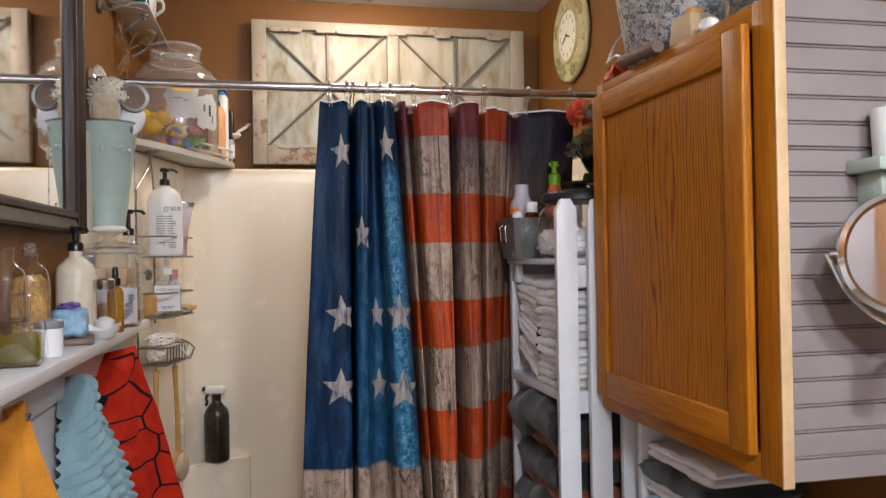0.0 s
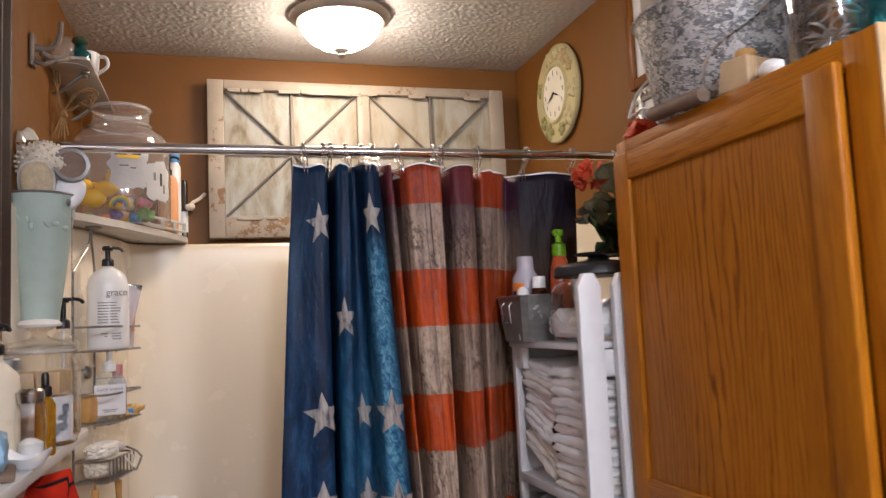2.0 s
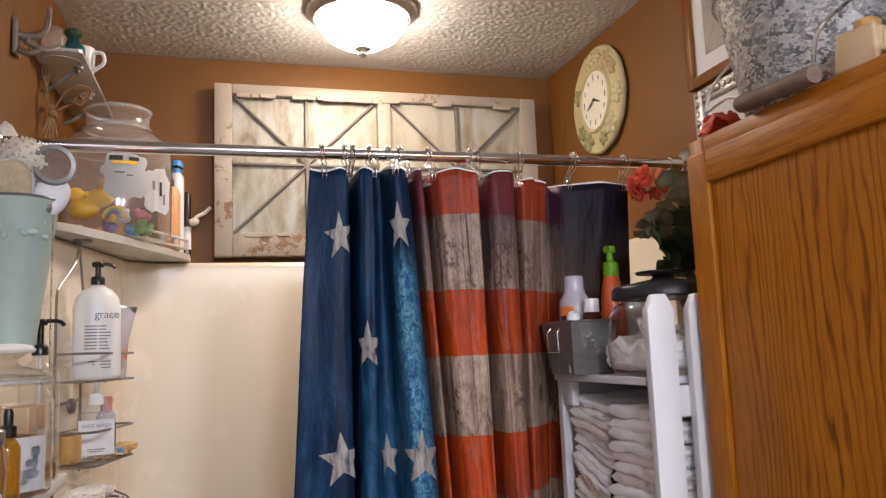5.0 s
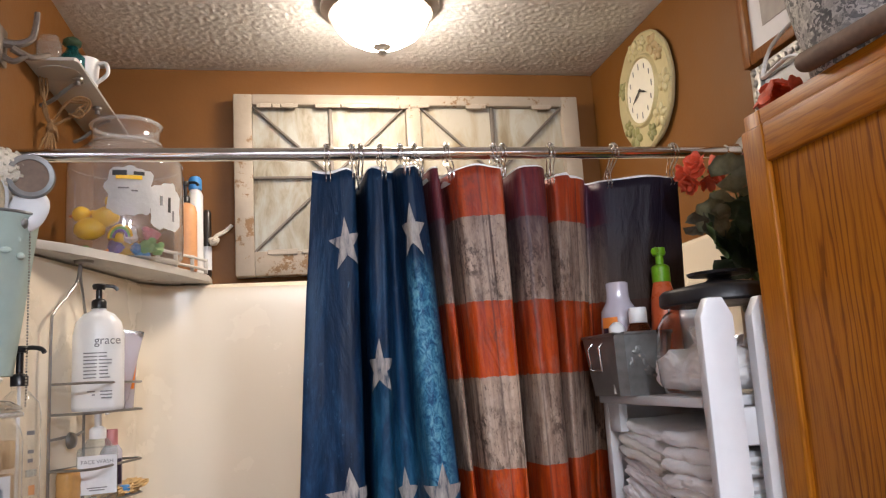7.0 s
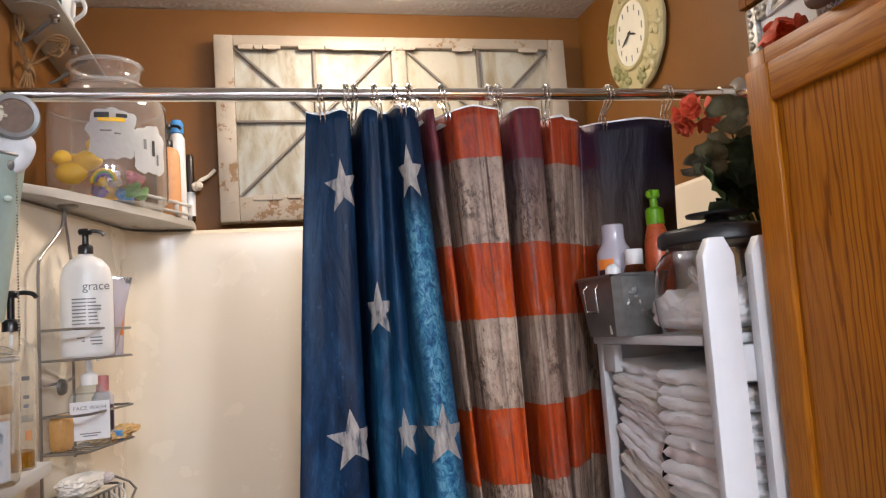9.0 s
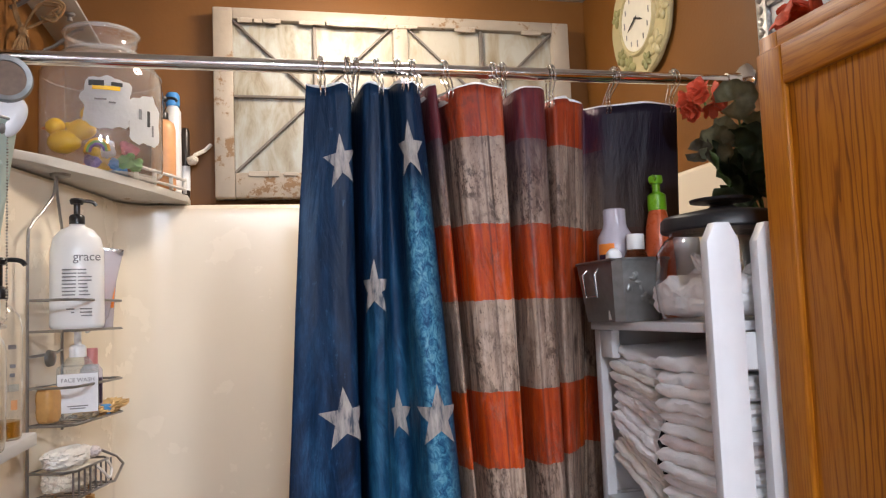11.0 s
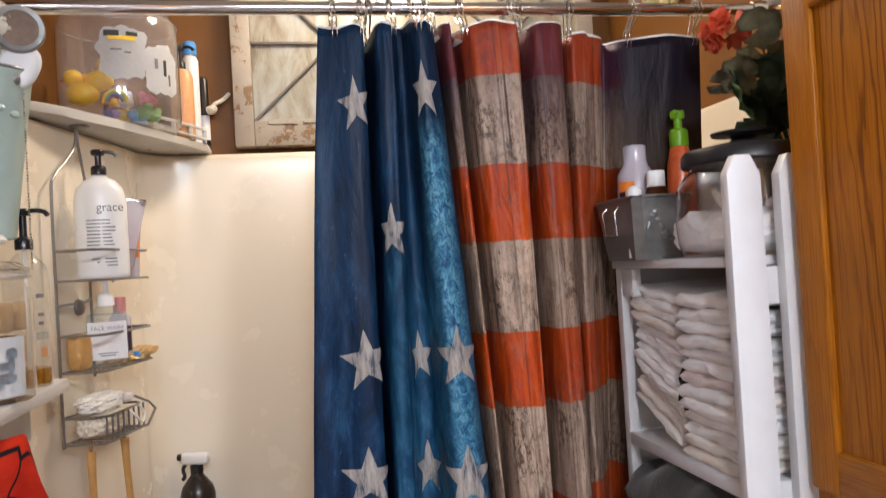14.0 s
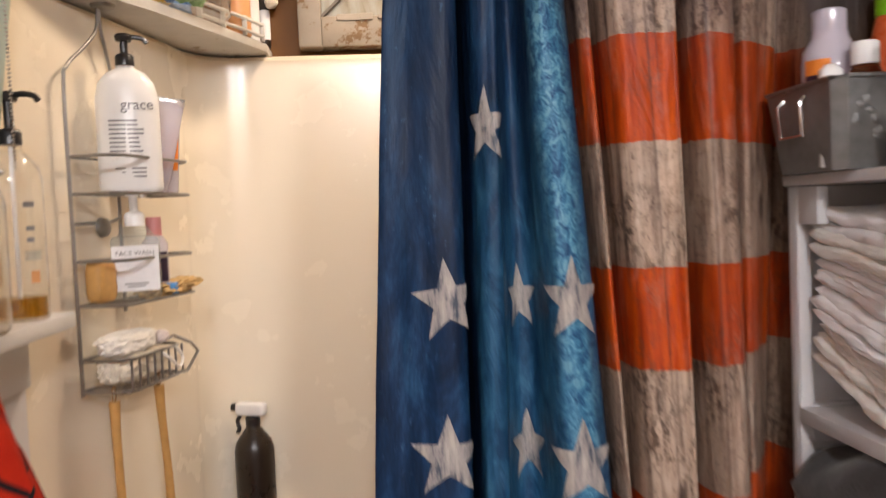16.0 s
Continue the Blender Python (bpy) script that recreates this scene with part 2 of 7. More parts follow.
    rub = n.ramp(n.noise(n.coords("UV", scale=(34.0, 20.0, 1.0)), 1.0, 6.0, 0.7, 0.6), [(0.52, 0.0), (0.66, 0.55)])
    stripe = n.mix(n.math("MULTIPLY", rub, n.math("SUBTRACT", 1.0, n.math("MULTIPLY", is_red, 0.75))), stripe, (0.58, 0.455, 0.36))
    stripe = n.mix(n.math("MULTIPLY", seam, 0.60), stripe, (0.05, 0.03, 0.025))
    # the planks past the middle are mixed a little towards dark brown
    stripe = n.mix(n.ramp(n.math("DIVIDE", s, end_s), [(brown_s / end_s - 0.01, 0.0), (brown_s / end_s + 0.01, 0.14)]), stripe, (0.085, 0.036, 0.022))
    # plum tinge on some planks along the upper hem, and the near black far end
    share = n.math("DIVIDE", s, end_s)
    plum = n.ramp(share, [(p / end_s, v) for p, v in tinge])
    upper = n.ramp(n.math("ADD", h, n.math("MULTIPLY", n.noise(n.coords("UV", scale=(11.0, 2.0, 1.0)), 1.0, 2.0), 0.10)), [(0.80, 0.0), (0.87, 0.35), (0.925, 1.0)])
    stripe = n.mix(n.math("MULTIPLY", upper, plum), stripe, (0.034, 0.016, 0.040))
    # far end: dark print edge and the fold's shade painted as one near black
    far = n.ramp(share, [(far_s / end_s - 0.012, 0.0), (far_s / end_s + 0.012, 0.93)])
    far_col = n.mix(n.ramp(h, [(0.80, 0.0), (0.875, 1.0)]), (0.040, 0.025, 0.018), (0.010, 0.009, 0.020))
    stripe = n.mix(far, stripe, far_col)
    blotch = n.noise(n.coords("UV", scale=(19.0, 10.0, 1.0)), 1.0, 8.0, 0.72, 0.5)
    blue = n.ramp(blotch, [(0.38, (0.003, 0.010, 0.028)), (0.50, (0.005, 0.025, 0.070)), (0.66, (0.020, 0.085, 0.185))])
    blue = n.mix(n.math("MULTIPLY", plank, 0.35), blue, (0.004, 0.022, 0.065))
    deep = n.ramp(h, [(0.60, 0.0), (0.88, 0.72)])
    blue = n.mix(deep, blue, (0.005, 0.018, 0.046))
    pale_zone = n.math("MULTIPLY", n.ramp(s, [(light_a - 0.03, 0.0), (light_a, 1.0), (light_b, 1.0), (light_b + 0.025, 0.0)]), n.ramp(h, [(0.80, 1.0), (0.835, 0.0)]))
    flakes = n.ramp(n.noise(n.coords("UV", scale=(75.0, 110.0, 1.0)), 1.0, 7.0, 0.78, 0.8), [(0.40, (0.007, 0.055, 0.140)), (0.50, (0.045, 0.185, 0.310)), (0.60, (0.150, 0.360, 0.480))])
    blue = n.mix(n.math("MULTIPLY", pale_zone, 0.9), blue, flakes)
    low_zone = n.math("MULTIPLY", n.ramp(s, [(soft_a - 0.02, 0.0), (soft_a, 1.0), (light_a, 1.0), (light_a + 0.01, 0.0)]), n.ramp(h, [(0.66, 1.0), (0.76, 0.0)]))
    worn_blue = n.ramp(n.noise(n.coords("UV", scale=(38.0, 22.0, 1.0)), 1.0, 8.0, 0.72, 0.6), [(0.40, (0.006, 0.038, 0.090)), (0.52, (0.018, 0.090, 0.175)), (0.66, (0.050, 0.185, 0.300))])
    blue = n.mix(n.math("MULTIPLY", low_zone, 0.8), blue, worn_blue)
    chip = n.ramp(n.noise(n.coords("UV", scale=(80.0, 60.0, 1.0)), 1.0, 6.0, 0.75), [(0.60, 0.0), (0.68, 0.55)])
    blue = n.mix(chip, blue, (0.045, 0.120, 0.215))
    blue = n.mix(n.math("MULTIPLY", cracks, 0.25), blue, (0.006, 0.016, 0.035))
    in_s = n.ramp(s, [(canton_s - 0.0015, 1.0), (canton_s + 0.0015, 0.0)])
    in_h = n.ramp(hh, [(0.4105, 0.0), (0.4108, 1.0)])
    col = n.mix(n.math("MULTIPLY", in_s, in_h), stripe, blue)
    n.bump(n.math("ADD", n.math("MULTIPLY", grain, 0.5), n.math("MULTIPLY", n.noise(n.coords("UV", scale=(16, 9, 1)), 1.0, 4.0, 0.5, 0.8), 4.0)), 0.60, 0.004)
    return n.done(col, n.ramp(grain, [(0.3, 0.40), (0.7, 0.55)]), 0.0, Specular_IOR_Level=0.18)


def star_print(name):
    n = N(name)
    g = n.noise(n.coords("Object", scale=(120.0, 30.0, 22.0)), 1.0, 6.0, 0.7)
    return n.done(n.ramp(g, [(0.36, (0.06, 0.075, 0.10)), (0.45, (0.26, 0.24, 0.235)), (0.64, (0.43, 0.385, 0.345))]), 0.5, 0.0, Specular_IOR_Level=0.25)


M = {}
M["brown"] = painted_wall("brown_wall_paint", (0.190, 0.077, 0.014), 0.5, 0.25, 120.0)
M["ceiling"] = popcorn("textured_ceiling")
M["surround"] = plain("moulded_surround", (0.87, 0.785, 0.64), 0.24, 0.0, 0.012, 4.0, 0.05, 8.0, 0.002)
M["white_wall"] = painted_wall("white_wall_paint", (0.70, 0.70, 0.71), 0.5, 0.12, 60.0)
M["white"] = plain("white_painted_wood", (0.70, 0.705, 0.72), 0.38, 0.0, 0.05, 18.0, 0.25, 60.0, 0.0012)
M["floor"] = plain("vinyl_floor", (0.13, 0.095, 0.065), 0.45, 0.0, 0.2, 8.0)
M["oak"] = oak("oak_upright", 0.90, 2)
M["oak_panel"] = oak("oak_flat_panel", 0.88, 2, True)
M["oak_side"] = oak("oak_across", 0.90, 1)
# cabinet edge strip: the light it reflects is put into this paler oak
M["oak_edge_lit"] = plain("lit_oak_edge", (0.62, 0.42, 0.23), 0.4, 0.0, 0.18, 30.0)
M["lavender"] = painted_wall("lavender_grey_paint", (0.262, 0.218, 0.210), 0.45, 0.15, 40.0)
M["groove"] = plain("joint_backing", (0.07, 0.056, 0.056), 0.7)
M["sash"] = chipped("cream_chipped_paint")
M["sash_flaked"] = chipped("flaking_cream_paint", amount=0.475)
M["chrome"] = plain("chrome", (0.78, 0.78, 0.78), 0.10, 1.0, 0.04, 20.0, 0.0)
M["steel"] = plain("brushed_nickel", (0.50, 0.49, 0.47), 0.28, 1.0, 0.1, 30.0, 0.0)
M["wire"] = plain("dull_steel_wire", (0.30, 0.295, 0.29), 0.36, 0.9, 0.2, 40.0, 0.1)
M["lamp_metal"] = plain("brushed_pewter", (0.50, 0.47, 0.43), 0.42, 0.85, 0.1, 30.0, 0.05)
M["black"] = plain("black_plastic", (0.010, 0.010, 0.012), 0.32, 0.0, 0.2, 20.0, 0.0)
M["black_lid"] = plain("black_painted_lid", (0.012, 0.012, 0.014), 0.42)
M["dark_brown"] = plain("brown_black_bottle", (0.020, 0.013, 0.009), 0.30, 0.0, 0.2, 10.0, 0.0)
M["white_plastic"] = plain("white_plastic", (0.80, 0.80, 0.79), 0.32, 0.0, 0.03, 10.0, 0.0)
M["cream_plastic"] = plain("cream_lotion", (0.72, 0.64, 0.50), 0.3, 0.0, 0.04, 10.0, 0.0)
M["glass"] = clear("clear_glass", (0.985, 0.99, 0.99), 0.03, 0.0, (0.9, 0.9, 0.9), 1.9)
M["cotton"] = plain("cotton_wool", (0.93, 0.93, 0.94), 0.9, 0.0, 0.04, 40.0, 0.6, 60.0, 0.004)
M["plastic"] = clear("clear_plastic", (0.99, 0.99, 0.99), 0.04, 0.11, (0.9, 0.9, 0.9), 1.95)
M["milky_rim"] = clear("thick_clear_plastic", (0.97, 0.97, 0.97), 0.05, 0.28, (0.85, 0.84, 0.82), 1.9)
M["milky"] = clear("milky_plastic", (0.93, 0.92, 0.95), 0.10, 0.55, (0.72, 0.68, 0.76))
M["amber_glass"] = clear("amber_glass", (0.45, 0.16, 0.05), 0.05, 0.25, (0.25, 0.06, 0.02))
M["smoke_glass"] = clear("bluish_glass", (0.90, 0.94, 0.95), 0.04, 0.10, (0.8, 0.82, 0.82), 1.35)
M["galvanised"] = galvanised("galvanised_zinc", 85.0)
M["tin"] = plain("dull_tin", (0.25, 0.25, 0.245), 0.42, 0.6, 0.25, 40.0, 0.15, 80.0)
M["teal"] = chipped("pale_teal_paint", (0.48, 0.61, 0.565), (0.55, 0.66, 0.61), 0.36)
M["clock"] = plain("ivory_glazed_clay", (0.47, 0.41, 0.22), 0.35, 0.0, 0.14, 24.0, 0.2, 60.0)
M["dial"] = plain("cream_dial", (0.74, 0.71, 0.60), 0.45, 0.0, 0.06, 20.0)
M["clay_rose"] = plain("brown_relief", (0.40, 0.30, 0.15), 0.5)
M["clay_green"] = plain("green_relief", (0.27, 0.26, 0.11), 0.5)
M["ink"] = plain("dark_ink", (0.03, 0.03, 0.03), 0.6)
M["grey_ink"] = plain("grey_ink", (0.22, 0.22, 0.23), 0.6)
M["lead"] = plain("lead_came", (0.16, 0.135, 0.11), 0.5, 0.3)
M["towel_white"] = terry("white_cotton", (0.90, 0.90, 0.905), 420.0, 0.10)
M["towel_warm"] = terry("warm_white_cotton", (0.84, 0.81, 0.75), 420.0, 0.12)
M["towel_pink"] = terry("pinkish_cotton", (0.78, 0.69, 0.68))
M["towel_dark"] = terry("charcoal_fleece", (0.034, 0.031, 0.030), 260.0)
M["towel_black"] = terry("black_cotton", (0.016, 0.017, 0.022))
M["towel_rust"] = terry("rust_cotton", (0.30, 0.075, 0.030))
M["towel_blue"] = terry("pale_blue_cotton", (0.30, 0.42, 0.54))
M["towel_teal"] = terry("grey_teal_cotton", (0.24, 0.39, 0.44), 300.0)
M["towel_mustard"] = terry("mustard_cotton", (0.66, 0.26, 0.016), 380.0)
M["towel_red"] = web_towel("red_cotton_black_net")
M["yellow"] = plain("yellow_rubber", (0.95, 0.58, 0.012), 0.4, 0.0, 0.08)
M["orange"] = plain("orange_plastic", (0.72, 0.14, 0.045), 0.3, 0.0, 0.05)
M["peach"] = plain("peach_soap", (0.72, 0.36, 0.16), 0.4)
M["lime"] = plain("lime_plastic", (0.20, 0.50, 0.015), 0.3, 0.0, 0.05)
M["toy_green"] = plain("green_rubber", (0.22, 0.50, 0.14), 0.45)
M["toy_blue"] = plain("blue_rubber", (0.06, 0.26, 0.60), 0.45)
M["toy_pink"] = plain("pink_rubber", (0.68, 0.20, 0.26), 0.45)
M["toy_purple"] = plain("purple_rubber", (0.20, 0.12, 0.40), 0.45)
M["purple"] = plain("dark_plum_label", (0.035, 0.018, 0.045), 0.5)
M["pink_cap"] = plain("dusty_pink_cap", (0.52, 0.20, 0.20), 0.4)
M["orange_label"] = plain("orange_label", (0.75, 0.22, 0.03), 0.5)
M["label"] = plain("white_paper_label", (0.80, 0.81, 0.82), 0.5, 0.0, 0.05, 60.0, 0.5, 45.0, 0.004)
M["bamboo"] = plain("bamboo", (0.52, 0.29, 0.095), 0.5, 0.0, 0.2, 40.0)
M["wood_grey"] = plain("weathered_grip", (0.185, 0.125, 0.090), 0.7, 0.0, 0.3, 60.0, 0.4, 90.0)
M["bristle"] = plain("natural_bristle", (0.60, 0.50, 0.34), 0.9, 0.0, 0.25, 200.0, 0.8, 500.0, 0.004)
M["loofah"] = plain("loofah_mesh", (0.72, 0.66, 0.55), 0.9, 0.0, 0.25, 120.0, 0.9, 160.0, 0.006)
M["sponge"] = plain("sea_sponge", (0.62, 0.42, 0.19), 0.95, 0.0, 0.3, 120.0, 0.9, 200.0, 0.004)
M["gold_sponge"] = plain("golden_sponge", (0.62, 0.36, 0.11), 0.95, 0.0, 0.35, 90.0, 0.9, 160.0, 0.006)
M["petals"] = plain("dried_petals", (0.46, 0.27, 0.09), 0.8, 0.0, 0.75, 130.0, 1.0, 140.0, 0.006)
M["twine"] = plain("jute_twine", (0.27, 0.155, 0.065), 0.9, 0.0, 0.35, 200.0, 0.8, 600.0, 0.002)
M["olive_oil"] = clear("olive_oil_glass", (0.52, 0.46, 0.05), 0.04, 0.38, (0.22, 0.18, 0.01))
M["gold_oil"] = clear("golden_oil_glass", (0.72, 0.45, 0.06), 0.04, 0.35, (0.55, 0.30, 0.03))
M["soap_blue"] = plain("blue_soap", (0.24, 0.40, 0.55), 0.5, 0.0, 0.25, 60.0)
M["flowers_red"] = plain("coral_petal", (0.62, 0.085, 0.035), 0.6, 0.0, 0.3, 60.0)
M["leaf"] = plain("dark_green_leaf", (0.040, 0.070, 0.032), 0.5, 0.0, 0.45, 50.0)
M["leaf_light"] = plain("variegated_leaf", (0.23, 0.235, 0.15), 0.55, 0.0, 0.35, 60.0)
M["leaf_dusk"] = plain("brown_green_leaf", (0.10, 0.085, 0.055), 0.55, 0.0, 0.4, 60.0)
M["leaf_mid"] = plain("green_leaf", (0.075, 0.15, 0.035), 0.5, 0.0, 0.35, 60.0)
M["frame_wood"] = oak("frame_brown_wood", 0.45, 2)
M["mat_board"] = plain("pale_mat_board", (0.70, 0.70, 0.71), 0.8, 0.0, 0.04)
M["print_grey"] = plain("grey_print", (0.34, 0.31, 0.28), 0.7, 0.0, 0.3, 20.0)
M["silver"] = plain("tarnished_silver", (0.42, 0.41, 0.39), 0.35, 0.85, 0.35, 90.0, 0.8, 150.0, 0.003)
M["mirror"] = plain("mirror_silver", (0.86, 0.87, 0.87), 0.015, 1.0, 0.0, 3.0, 0.0)
M["mirror_frame"] = plain("dark_walnut_frame", (0.040, 0.024, 0.017), 0.5, 0.0, 0.35, 40.0, 0.2)
M["wax"] = plain("ivory_candle_wax", (0.50, 0.35, 0.20), 0.45, 0.0, 0.08, 30.0)
M["jar_lid_grey"] = plain("zinc_lid", (0.42, 0.47, 0.50), 0.4, 0.7, 0.15)
M["teal_glass"] = clear("teal_glass", (0.10, 0.45, 0.46), 0.05, 0.2, (0.02, 0.20, 0.22))
M["photo"] = plain("blue_grey_photo", (0.38, 0.43, 0.48), 0.5, 0.0, 0.7, 60.0)
M["sage"] = plain("sage_green_paint", (0.34, 0.40, 0.33), 0.5)
M["pale_cloth"] = terry("pale_green_grey_cotton", (0.42, 0.48, 0.46))
M["antler"] = plain("weathered_resin", (0.17, 0.13, 0.10), 0.55, 0.0, 0.35, 60.0, 0.5)
M["star"] = star_print("weathered_white_star")


def lampglass(name, dim, bright, strength):
    n = N(name)
    v = n.coords()
    cloud = n.ramp(n.noise(v, 14.0, 5.0, 0.6, 1.2), [(0.3, dim), (0.6, bright)])
    n.set(n.b, "Emission_Color", cloud)
    n.set(n.b, "Emission_Strength", strength)
    return n.done((0.85, 0.80, 0.70), 0.35)


def old_pane():
    """Wavy cracked pane, milky with streaks of old whitewash."""
    n = N("whitewashed_pane")
    v = n.coords("Object", scale=(9.0, 9.0, 3.0))
    streak = n.noise(v, 2.0, 6.0, 0.6, 0.5)
    col = n.ramp(streak, [(0.33, (0.14, 0.11, 0.07)), (0.45, (0.275, 0.255, 0.20)), (0.60, (0.36, 0.37, 0.345))])
    info = n.t.nodes.new("ShaderNodeObjectInfo")
    col = n.mix(n.math("MULTIPLY", info.outputs["Random"], 0.40), col, (0.50, 0.40, 0.24))
    n.bump(n.noise(n.coords(), 26.0, 3.0), 0.25, 0.003)
    return n.done(col, 0.5)


M["lamp_glass"] = lampglass("lit_alabaster_glass", (1.0, 0.76, 0.56), (1.0, 0.87, 0.77), WARM)
M["fill_glow"] = lampglass("added_lamp_glow", (0.81, 0.86, 1.0), (0.84, 0.88, 1.0), COOL)
M["sash_white"] = chipped("rubbed_white_paint", (0.66, 0.64, 0.60), (0.40, 0.33, 0.25), 0.37)
M["frosted"] = clear("frosted_glass", (0.84, 0.86, 0.84), 0.25, 0.6, (0.74, 0.74, 0.70))

M["sash_glass"] = old_pane()


# ---- shapes ----
def part(name, bm, material, parent=None, label="", smooth=True, angle=40):
    """Links a bmesh as one mesh object under a thing or a part."""
    me = bpy.data.meshes.new(name)
    bmesh.ops.recalc_face_normals(bm, faces=bm.faces[:])
    if smooth:
        for f in bm.faces:
            f.smooth = True
        lim = radians(angle)
        for e in bm.edges:
            if len(e.link_faces) == 2 and e.calc_face_angle(0.0) > lim:
                e.smooth = False
    bm.to_mesh(me)
    bm.free()
    me.materials.append(M[material] if isinstance(material, str) else material)
    ob = new(name, me)
    if parent is not None:
        ob.parent = parent
    if label:
        ob["label"] = label
    return ob


def thing(name, label, category, at=(0, 0, 0), rz=0.0, group="", kind=""):
    ob = new(name)
    ob.matrix_world = pose(*at, 0, 0, rz)
    ob.empty_display_size = 0.05
    return tagged(ob, label, category, group, kind)


def setting(name, bm, material, label="", smooth=False):
    return tagged(part(name, bm, material, None, "", smooth), label, "", "", "structure")


def box(x0, x1, y0, y1, z0, z1, bev=0.0, seg=2, bm=None):
    own = bmesh.new()
    r = bmesh.ops.create_cube(own, size=1.0)
    bmesh.ops.scale(own, vec=(x1 - x0, y1 - y0, z1 - z0), verts=own.verts)
    bmesh.ops.translate(own, vec=((x0 + x1) / 2, (y0 + y1) / 2, (z0 + z1) / 2), verts=own.verts)
    if bev:
        bmesh.ops.bevel(own, geom=own.edges[:], offset=bev, segments=seg, profile=0.5, affect="EDGES")
    return join(bm, own)


def join(bm, other):
    """Adds other to bm, or returns other where there is none yet."""
    if bm is None:
        return other
    me = bpy.data.meshes.new("tmp")
    other.to_mesh(me)
    other.free()
    bm.from_mesh(me)
    bpy.data.meshes.remove(me)
    return bm


def moved(bm, m):
    bmesh.ops.transform(bm, matrix=m, verts=bm.verts)
    return bm


def lathe(profile, seg=32, sx=1.0, sy=1.0, bm=None):
    """Turns a profile of (radius, z) round z."""
    own = bmesh.new()
    rings = []
    for r, z in profile:
        if r < 1e-5:
            rings.append([own.verts.new((0, 0, z))])
        else:
            rings.append([own.verts.new((r * sx * math.cos(2 * math.pi * k / seg), r * sy * math.sin(2 * math.pi * k / seg), z)) for k in range(seg)])
    for a, b in zip(rings, rings[1:]):
        for k in range(seg):
            k2 = (k + 1) % seg
            q = [a[k % len(a)], a[k2 % len(a)], b[k2 % len(b)], b[k % len(b)]]
            q = list(dict.fromkeys(q))
            if len(q) > 2:
                own.faces.new(q)
    return join(bm, own)


def tube(points, r, seg=8, closed=False, bm=None, taper=None):
    """A round bar along points."""
    own = bmesh.new()
    pts = [Vector(p) for p in points]
    n = len(pts)
    up = Vector((0.13, 0.31, 0.94))
    rings = []
    for i, p in enumerate(pts):
        a = pts[(i - 1) % n] if closed or i else p
        b = pts[(i + 1) % n] if closed or i < n - 1 else p
        d = (b - a).normalized()
        if abs(d.dot(up)) > 0.97:
            up = Vector((0.95, 0.2, 0.1))
        x = d.cross(up).normalized()
        y = d.cross(x)
        up = -y if (-y).dot(up) > 0 else y
        rr = r if taper is None else r * taper[i]
        rings.append([own.verts.new(p + x * rr * math.cos(2 * math.pi * k / seg) + y * rr * math.sin(2 * math.pi * k / seg)) for k in range(seg)])
    last = n if closed else n - 1
    for i in range(last):
        a, b = rings[i], rings[(i + 1) % n]
        best = min(range(seg), key=lambda o: (a[0].co - b[o].co).length) if closed and i == n - 1 else 0
        for k in range(seg):
            own.faces.new((a[k], a[(k + 1) % seg], b[(k + 1 + best) % seg], b[(k + best) % seg]))
    if not closed:
        own.faces.new(rings[0])
        own.faces.new(rings[-1][::-1])
    return join(bm, own)


def smooth_line(points, n=8):
    """A Catmull-Rom line through points."""
    p = [Vector(q) for q in points]
    p = [p[0]] + p + [p[-1]]
    out = []
    for i in range(1, len(p) - 2):
        for k in range(n):
            t = k / n
            a, b, c, d = p[i - 1], p[i], p[i + 1], p[i + 2]
            out.append(0.5 * ((2 * b) + (c - a) * t + (2 * a - 5 * b + 4 * c - d) * t * t + (3 * b - a - 3 * c + d) * t ** 3))
    out.append(p[-2])
    return out


def prism(poly, z0, z1, bev=0.0, bm=None):
    """A plate with the outline poly (x, y) from z0 to z1."""
    own = bmesh.new()
    lo = [own.verts.new((x, y, z0)) for x, y in poly]
    hi = [own.verts.new((x, y, z1)) for x, y in poly]
    own.faces.new(lo[::-1])
    own.faces.new(hi)
    for k in range(len(poly)):
        j = (k + 1) % len(poly)
        own.faces.new((lo[k], lo[j], hi[j], hi[k]))
    if bev:
        bmesh.ops.bevel(own, geom=own.edges[:], offset=bev, segments=2, profile=0.5, affect="EDGES")
    return join(bm, own)


def blob(sx, sy, sz, rough=0.0, freq=8.0, sub=3, seed=0.0, square=2.0):
    """A rounded lump; square above 2 makes it boxier."""
    own = bmesh.new()
    bmesh.ops.create_icosphere(own, subdivisions=sub, radius=1.0)
    for v in own.verts:
        c = v.co.copy()
        k = (abs(c.x) ** square + abs(c.y) ** square + abs(c.z) ** square) ** (-1.0 / square)
        c *= k
        if rough:
            c *= 1 + rough * noise.noise(c * freq + Vector((seed, seed * 1.7, 3.1)))
        v.co = (c.x * sx, c.y * sy, c.z * sz)
    return own


def bars(rows, depth=0.0006):
    """Plain printed bars on a face that looks towards -y: rows of (x0, x1, z0, z1, y)."""
    bm = None
    for x0, x1, z0, z1, y in rows:
        bm = box(x0, x1, y - depth, y, z0, z1, 0, 2, bm)
    return bm


